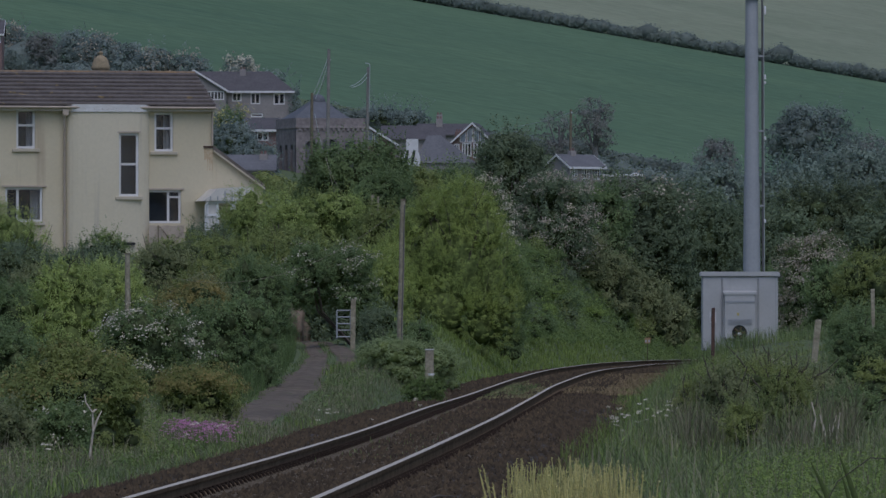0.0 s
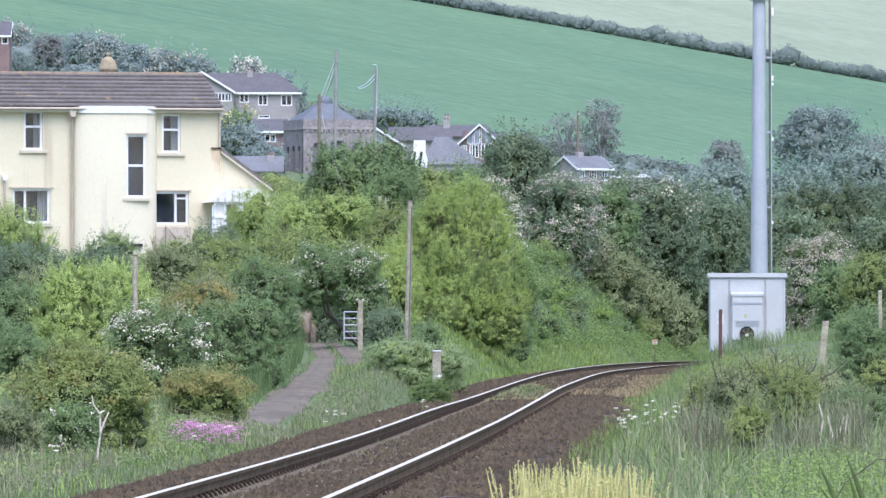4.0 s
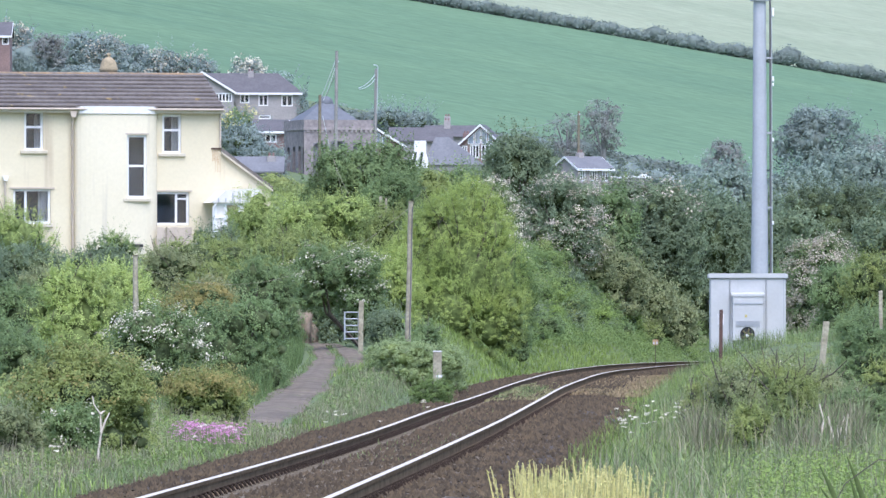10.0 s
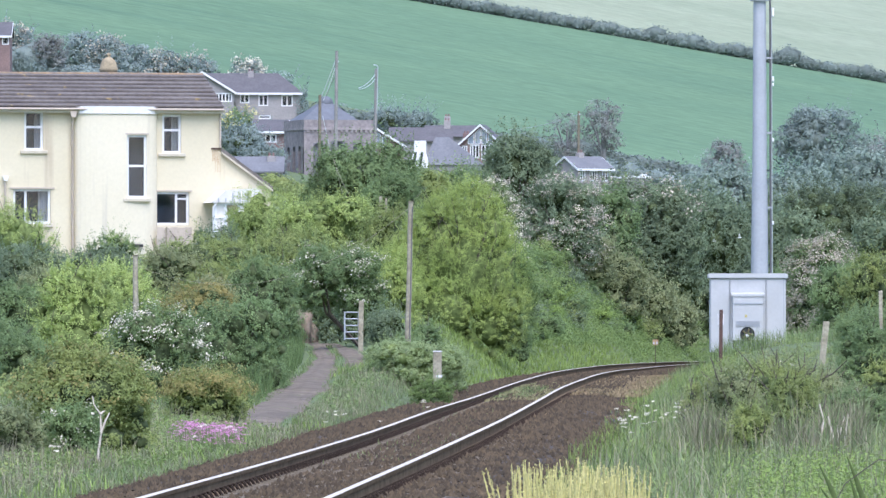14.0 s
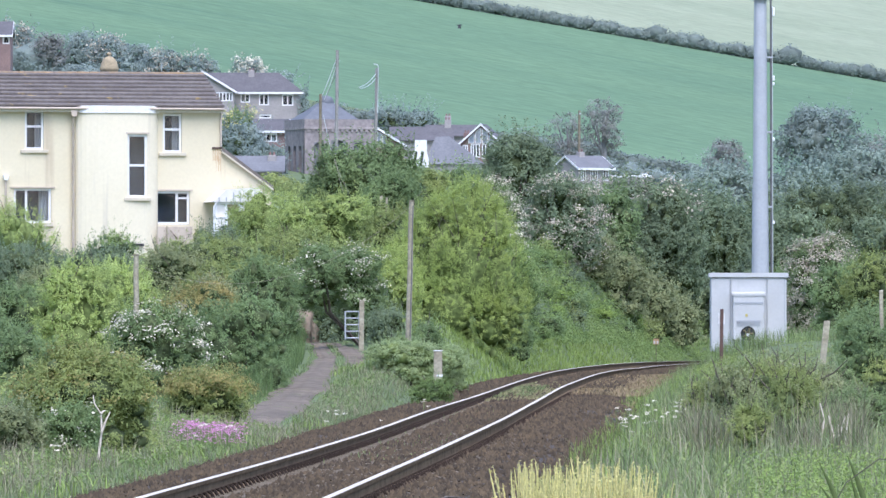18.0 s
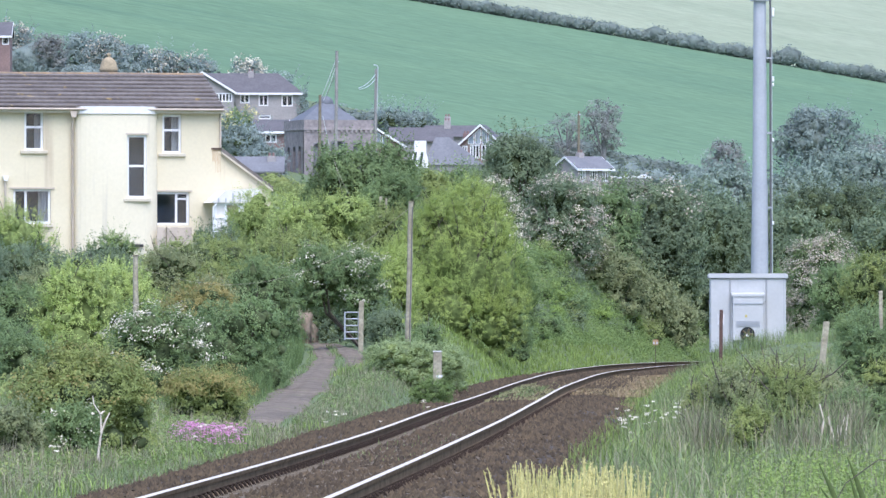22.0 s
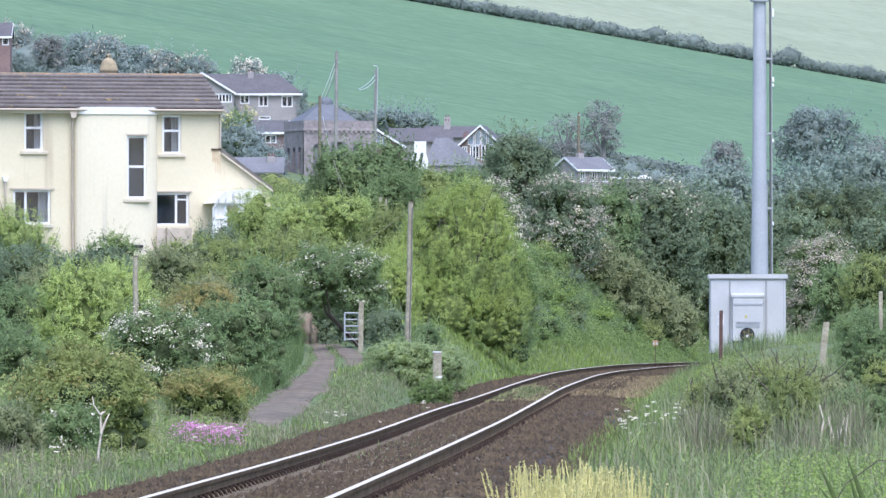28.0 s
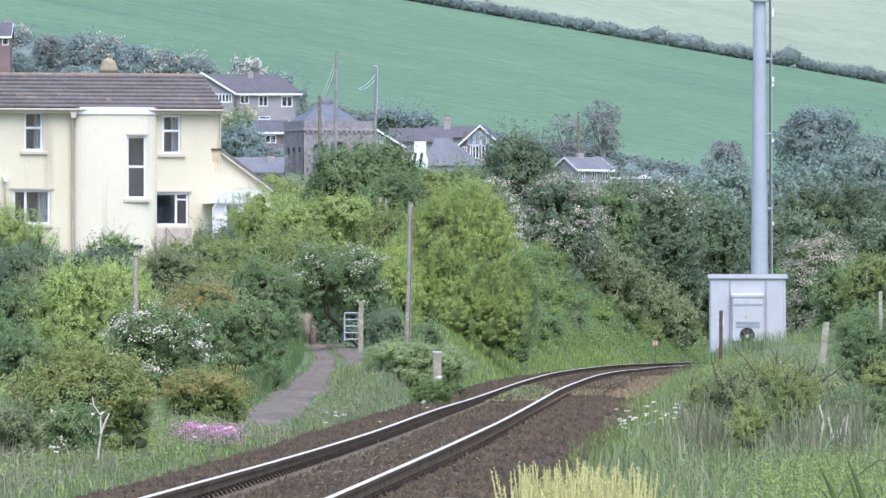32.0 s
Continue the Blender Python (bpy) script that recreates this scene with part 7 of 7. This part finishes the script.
def flower_heads(name, n, xy, height, size, mat, label, seed, per=10, stalk=None, lift=0.0, category="flowers"):
    """Small flower heads on thin stalks."""
    rng = np.random.default_rng(seed)
    x, y = xy(rng, n)
    n = len(x)
    h = height * rng.uniform(0.4, 1.5, n)
    top = np.stack([x, y, ground_z(x, y) + h + lift], 1)
    c = np.repeat(top, per, 0) + rng.normal(0, size * 0.55, (n * per, 3)) * np.array((1, 1, 0.3))
    v, f = leaf_quads(rng, c, np.tile((0, -0.5, 1.0), (n * per, 1)), size * 0.6, size * 0.5, 0.5)
    root = top - np.stack([np.zeros(n), np.zeros(n), h + lift], 1)
    sv = np.stack([root + (0.004, 0, 0), root - (0.004, 0, 0), top - (0.003, 0, 0.01), top + (0.003, 0, -0.01)], 1).reshape(-1, 3)
    ob = mesh_from(name, np.concatenate([v, sv]), np.concatenate([f, np.arange(n * 4).reshape(n, 4) + len(v)]), mat)
    ob.data.materials.append(M["grass"])
    ob.data.polygons.foreach_set("material_index", np.concatenate([np.zeros(len(f)), np.ones(n)]).astype(np.int32))
    return tagged(ob, label, category, kind="stuff")


def spot(x, y, rx, ry):
    return lambda rng, n: (x + rng.normal(0, rx, n), y + rng.normal(0, ry, n))


flower_heads("campion_patch", 800, lambda rng, n: (-3.22 + rng.uniform(-1, 1, n) * rng.uniform(0.3, 0.52, n), 117 + rng.normal(0, 1.6, n)), 0.20, 0.026, M["magenta"], "patch of bright magenta wild flowers on the verge", 71)
COW = "white cow parsley heads in the grass"
for k, (fx, fy) in enumerate([(2.624, 119.677), (2.678, 126.776), (3.653, 126.776), (3.425, 124.663), (5.01, 142.472), (5.96, 149.596), (6.696, 162.604), (3.183, 130.084), (5.898, 126.776)]):
    flower_heads("cow_parsley", 7, spot(fx, fy, 0.11, 0.8), 0.36, 0.038, M["blossom"], COW, 80 + k, per=16)
for k, (fx, fy) in enumerate([(-1.855, 135.996), (-1.586, 128.962), (-0.973, 133.568), (-4.743, 106.854), (-4.573, 99.731), (-2.892, 115.074), (-3.212, 113.33), (-0.39, 149.596)]):
    flower_heads("cow_parsley", 3, spot(fx, fy, 0.06, 0.3), 0.24, 0.035, M["blossom"], "small white flower heads on the verge", 95 + k, per=14)


def grass_heads(name, n, xy, height, head, width, mat, label, seed):
    """Feathery upright grass heads on stalks."""
    rng = np.random.default_rng(seed)
    x, y = xy(rng, n)
    n = len(x)
    h = height * rng.uniform(0.68, 1.12, n)
    lean = rng.normal(0, 0.09, (n, 2))
    vs, fs = [], []
    base = np.stack([x, y, ground_z(x, y)], 1)
    lv = [(0.0, 0.003), (1 - head / height, 0.004), (1 - head / height * 0.75, width * 0.25), (1 - head / height * 0.3, width * 0.2), (1.0, 0.001)]
    k = 4
    rings = []
    for t, r in lv:
        c = base + np.stack([lean[:, 0] * h * t, lean[:, 1] * h * t, h * t], 1)
        ring = [c + np.array((math.cos(2 * math.pi * q / k) * r, math.sin(2 * math.pi * q / k) * r, 0)) for q in range(k)]
        rings.append(np.stack(ring, 1))
    v = np.stack(rings, 1)
    per = len(lv) * k
    f = []
    for i in range(len(lv) - 1):
        for q in range(k):
            f.append((i * k + q, i * k + (q + 1) % k, (i + 1) * k + (q + 1) % k, (i + 1) * k + q))
    f = np.array(f)[None] + (np.arange(n) * per)[:, None, None]
    v, f = v.reshape(-1, 3), f.reshape(-1, 4)
    m = 30
    t = 1 - head / height * rng.uniform(0.0, 1.0, (n, m))
    c = base[:, None] + np.stack([lean[:, :1] * h[:, None] * t, lean[:, 1:] * h[:, None] * t, h[:, None] * t], 2)
    c = c.reshape(-1, 3) + rng.normal(0, width * 0.27, (n * m, 3))
    lv2, lf2 = leaf_quads(rng, c, rng.normal(0, 1, c.shape), 0.016, 0.007, 0.5)
    ob = mesh_from(name, np.concatenate([v, lv2]), np.concatenate([f, lf2 + len(v)]), mat)
    return tagged(ob, label, "grass", kind="stuff")


def clump(k):
    """One tuft of yellow grass, with its root at its own origin."""
    cx, cy = 0.47 + 0.125 * k, 50.5 + 1.5 * math.sin(k * 2.3)
    ob = grass_heads("yellow_grass", 95, lambda rng, n: (cx + rng.normal(0, 0.06, n), cy + rng.uniform(-1.8, 1.8, n)), 0.80, 0.16, 0.018, M["yellow"], "tuft of tall pale yellow feathery grass", 110 + k)
    root = Vector((cx, cy, gz(cx, cy)))
    ob.data.transform(Matrix.Translation(-root))
    ob.matrix_basis = Matrix.Translation(root)
    return ob


SWAYING = [clump(k) for k in range(6)]
blades("yellow_grass", 350, lambda rng, n: (rng.uniform(0.36, 1.1, n), rng.uniform(47, 54, n)), 0.55, 0.004, M["yellow"], "pale yellow grass leaves", 111, spread=0.2)


M["strap"] = material("strap_leaf", (0.125, 0.165, 0.055), 0.85, col2=(0.09, 0.125, 0.042), spec=0.1, mix_scale=6, grain=(30, 0.15), translucent=0.2)


def near_leaves():
    rng = random.Random(4)
    t = thing("broadleaf_plant", pose(2.42, 45.332, gz(2.42, 45.332)), "dark green strap-leaved plant close to the camera", "plant")
    for i in range(6):
        a, h, l = rng.uniform(-0.2, 0.2), rng.uniform(0.88, 1.1), rng.uniform(-0.42, 0.3)
        bm = bmesh.new()
        pv = None
        for q in range(9):
            u = q / 8
            w = 0.020 * math.sin(math.pi * (0.12 + 0.88 * u))**0.7 + 0.002
            p = Vector((a + l * u * u, rng.uniform(-0.004, 0.004) + i * 0.03, h * (u - 0.25 * u * u * abs(l) * 2)))
            cur = (bm.verts.new(p + Vector((-w, 0.004, 0))), bm.verts.new(p + Vector((0, -0.006, 0))), bm.verts.new(p + Vector((w, 0.004, 0))))
            if pv:
                bm.faces.new((pv[0], pv[1], cur[1], cur[0]))
                bm.faces.new((pv[1], pv[2], cur[2], cur[1]))
            pv = cur
        part("leaf", bm, M["strap"], t, smooth=True)
    bm = bmesh.new()
    tube(bm, [(-0.36, 0.1, 0.60), (-0.26, 0.1, 0.80), (-0.08, 0.1, 0.93), (0.08, 0.1, 0.92), (0.24, 0.1, 0.83)], 0.0032, 5)
    part("bramble_stem", bm, M["bark"], t, "arching brown bramble stem")


near_leaves()




# ---------------------------------------------------------------- birds
def make_bird(name, body_len, span, mat, label, m):
    b = thing(name, m, label, "bird")
    bm = bmesh.new()
    L = body_len
    tube(bm, [(-0.5 * L, 0, 0), (-0.32 * L, 0, 0.01 * L), (-0.05 * L, 0, 0), (0.2 * L, 0, 0.02 * L), (0.36 * L, 0, 0.04 * L), (0.46 * L, 0, 0.035 * L), (0.54 * L, 0, 0.02 * L)],
         [0.015 * L, 0.07 * L, 0.12 * L, 0.11 * L, 0.075 * L, 0.055 * L, 0.006 * L], 8)
    part("body", bm, mat, b)
    bm = bmesh.new()
    prism(bm, [(-0.75 * L, -0.12 * L), (-0.75 * L, 0.12 * L), (-0.4 * L, 0.05 * L), (-0.4 * L, -0.05 * L)], 'z', -0.01 * L, 0.01 * L)
    part("tail", bm, mat, b)
    wings = []
    for s in (-1, 1):
        bm = bmesh.new()
        w = span / 2
        pts = [(0.14 * L, 0), (0.2 * L, s * w * 0.45), (0.02 * L, s * w), (-0.12 * L, s * w * 0.9), (-0.18 * L, s * w * 0.4), (-0.2 * L, 0)]
        prism(bm, pts, 'z', -0.006 * L, 0.006 * L)
        wg = part("wing", bm, mat, b)
        wings.append((wg, s))
    return b, wings


CROW, CROW_WINGS = make_bird("crow", 0.36, 0.75, M["crow"], "black crow flapping across the hillside", pose(-80, 534, 22))
SWIFT, SWIFT_WINGS = make_bird("swallow", 0.12, 0.28, M["crow"], "small dark swallow gliding past", pose(30, 100, 12))
DOVES = [make_bird("dove", 0.2, 0.42, M["pale_bird"], "pale dove flying past the bushes", pose(5, 374, 4)) for q in range(2)]


def fly(bird, rows, heading, bank=0.0):
    walk(bird, [(t, pose(x, y, z, bank, 0, heading)) for t, x, y, z in rows])


def flap(wings, t0, t1, period, lo, hi):
    """Wings held level, then beating between two angles from t0 to t1."""
    beats = []
    t, k = t0, 0
    while t <= t1:
        beats.append((round(t * FPS) / FPS, hi if k % 2 == 0 else lo))
        t += period / 2
        k += 1
    for w, s in wings:
        walk(w, [(0.0, pose(0, 0, 0, 0, 0, 0)), (t0 - 0.3, pose(0, 0, 0, 0, 0, 0))] + [(t, pose(0, 0, 0, s * a, 0, 0)) for t, a in beats] + [(32.0, pose(0, 0, 0, 0, 0, 0))])


def motions():
    fly(CROW, [(0.0, -106.571, 534.272, 16.143), (13.0, -43, 534.272, 18.286), (15.5, -20.321, 534.272, 19.286), (16.5, -12.071, 534.272, 19.893), (17.0, -7.357, 534.272, 20.321), (17.5, -3.143, 534.272, 20.321),
               (18.0, 1, 534.272, 19.857), (18.5, 5.786, 534.272, 19.286), (19.0, 11.071, 534.272, 17.679), (19.3, 14.357, 534.272, 16.357), (19.6, 17.821, 534.272, 14.571), (20.2, 25.75, 534.272, 12.393),
               (20.6, 31.286, 534.272, 11.143), (32.0, 122, 534.272, 6.5)], -12)
    flap(CROW_WINGS, 15.0, 21.0, 0.4, -38, 52)
    fly(SWIFT, [(0.0, 54.773, 99.731, 11.233), (15.5, 14.773, 99.731, 6.3), (16.2, 3.66, 99.731, 5.273), (16.5, -0.62, 99.731, 4.753), (16.6, -2.047, 99.731, 4.58), (16.9, -6.327, 99.731, 4.06),
                (17.6, -15.893, 99.731, 3.233), (32.0, -65.227, 99.731, 3.233)], 186)
    flap(SWIFT_WINGS, 16.0, 17.0, 0.5, -8, 10)
    fly(DOVES[0][0], [(0.0, 5.468, 378.724, 4.538), (13.2, 5.468, 378.724, 4.538), (13.4, 7.013, 378.724, 4.741), (13.5, 7.924, 378.724, 4.741), (13.8, 11.114, 378.724, 4.892), (14.0, 13.291, 378.724, 5.019),
                      (14.2, 15.291, 378.724, 5.297), (14.5, 18.304, 378.724, 5.627), (15.2, 25.722, 378.724, 6.057), (32.0, 132.051, 378.724, 8.082)], 4)
    fly(DOVES[1][0], [(0.0, 5.089, 378.724, 4.335), (13.35, 5.089, 378.724, 4.335), (13.55, 6.734, 378.724, 4.437), (13.8, 9.595, 378.724, 4.538), (14.0, 12.152, 378.724, 4.867), (14.1, 13.367, 378.724, 4.943),
                      (14.3, 15.671, 378.724, 5.475), (14.5, 17.797, 378.724, 5.627), (15.2, 24.962, 378.724, 5.93), (32.0, 129.519, 378.724, 7.829)], -3)
    # grass nodding in the breeze
    for q, ob in enumerate(SWAYING):
        base = ob.matrix_basis.copy()
        rows = []
        for i in range(49):
            t = i * 32.0 / 48
            a = 1.5 * math.sin(t * 2.2 + q * 1.3) + 0.9 * math.sin(t * 1.27 + q * 2.1)
            rows.append((t, base @ pose(0, 0, 0, 0, a, 0)))
        walk(ob, rows)
    for q in range(2):
        flap(DOVES[q][1], 13.2 + 0.05 * q, 15.2, 0.2, -40, 55)


motions()
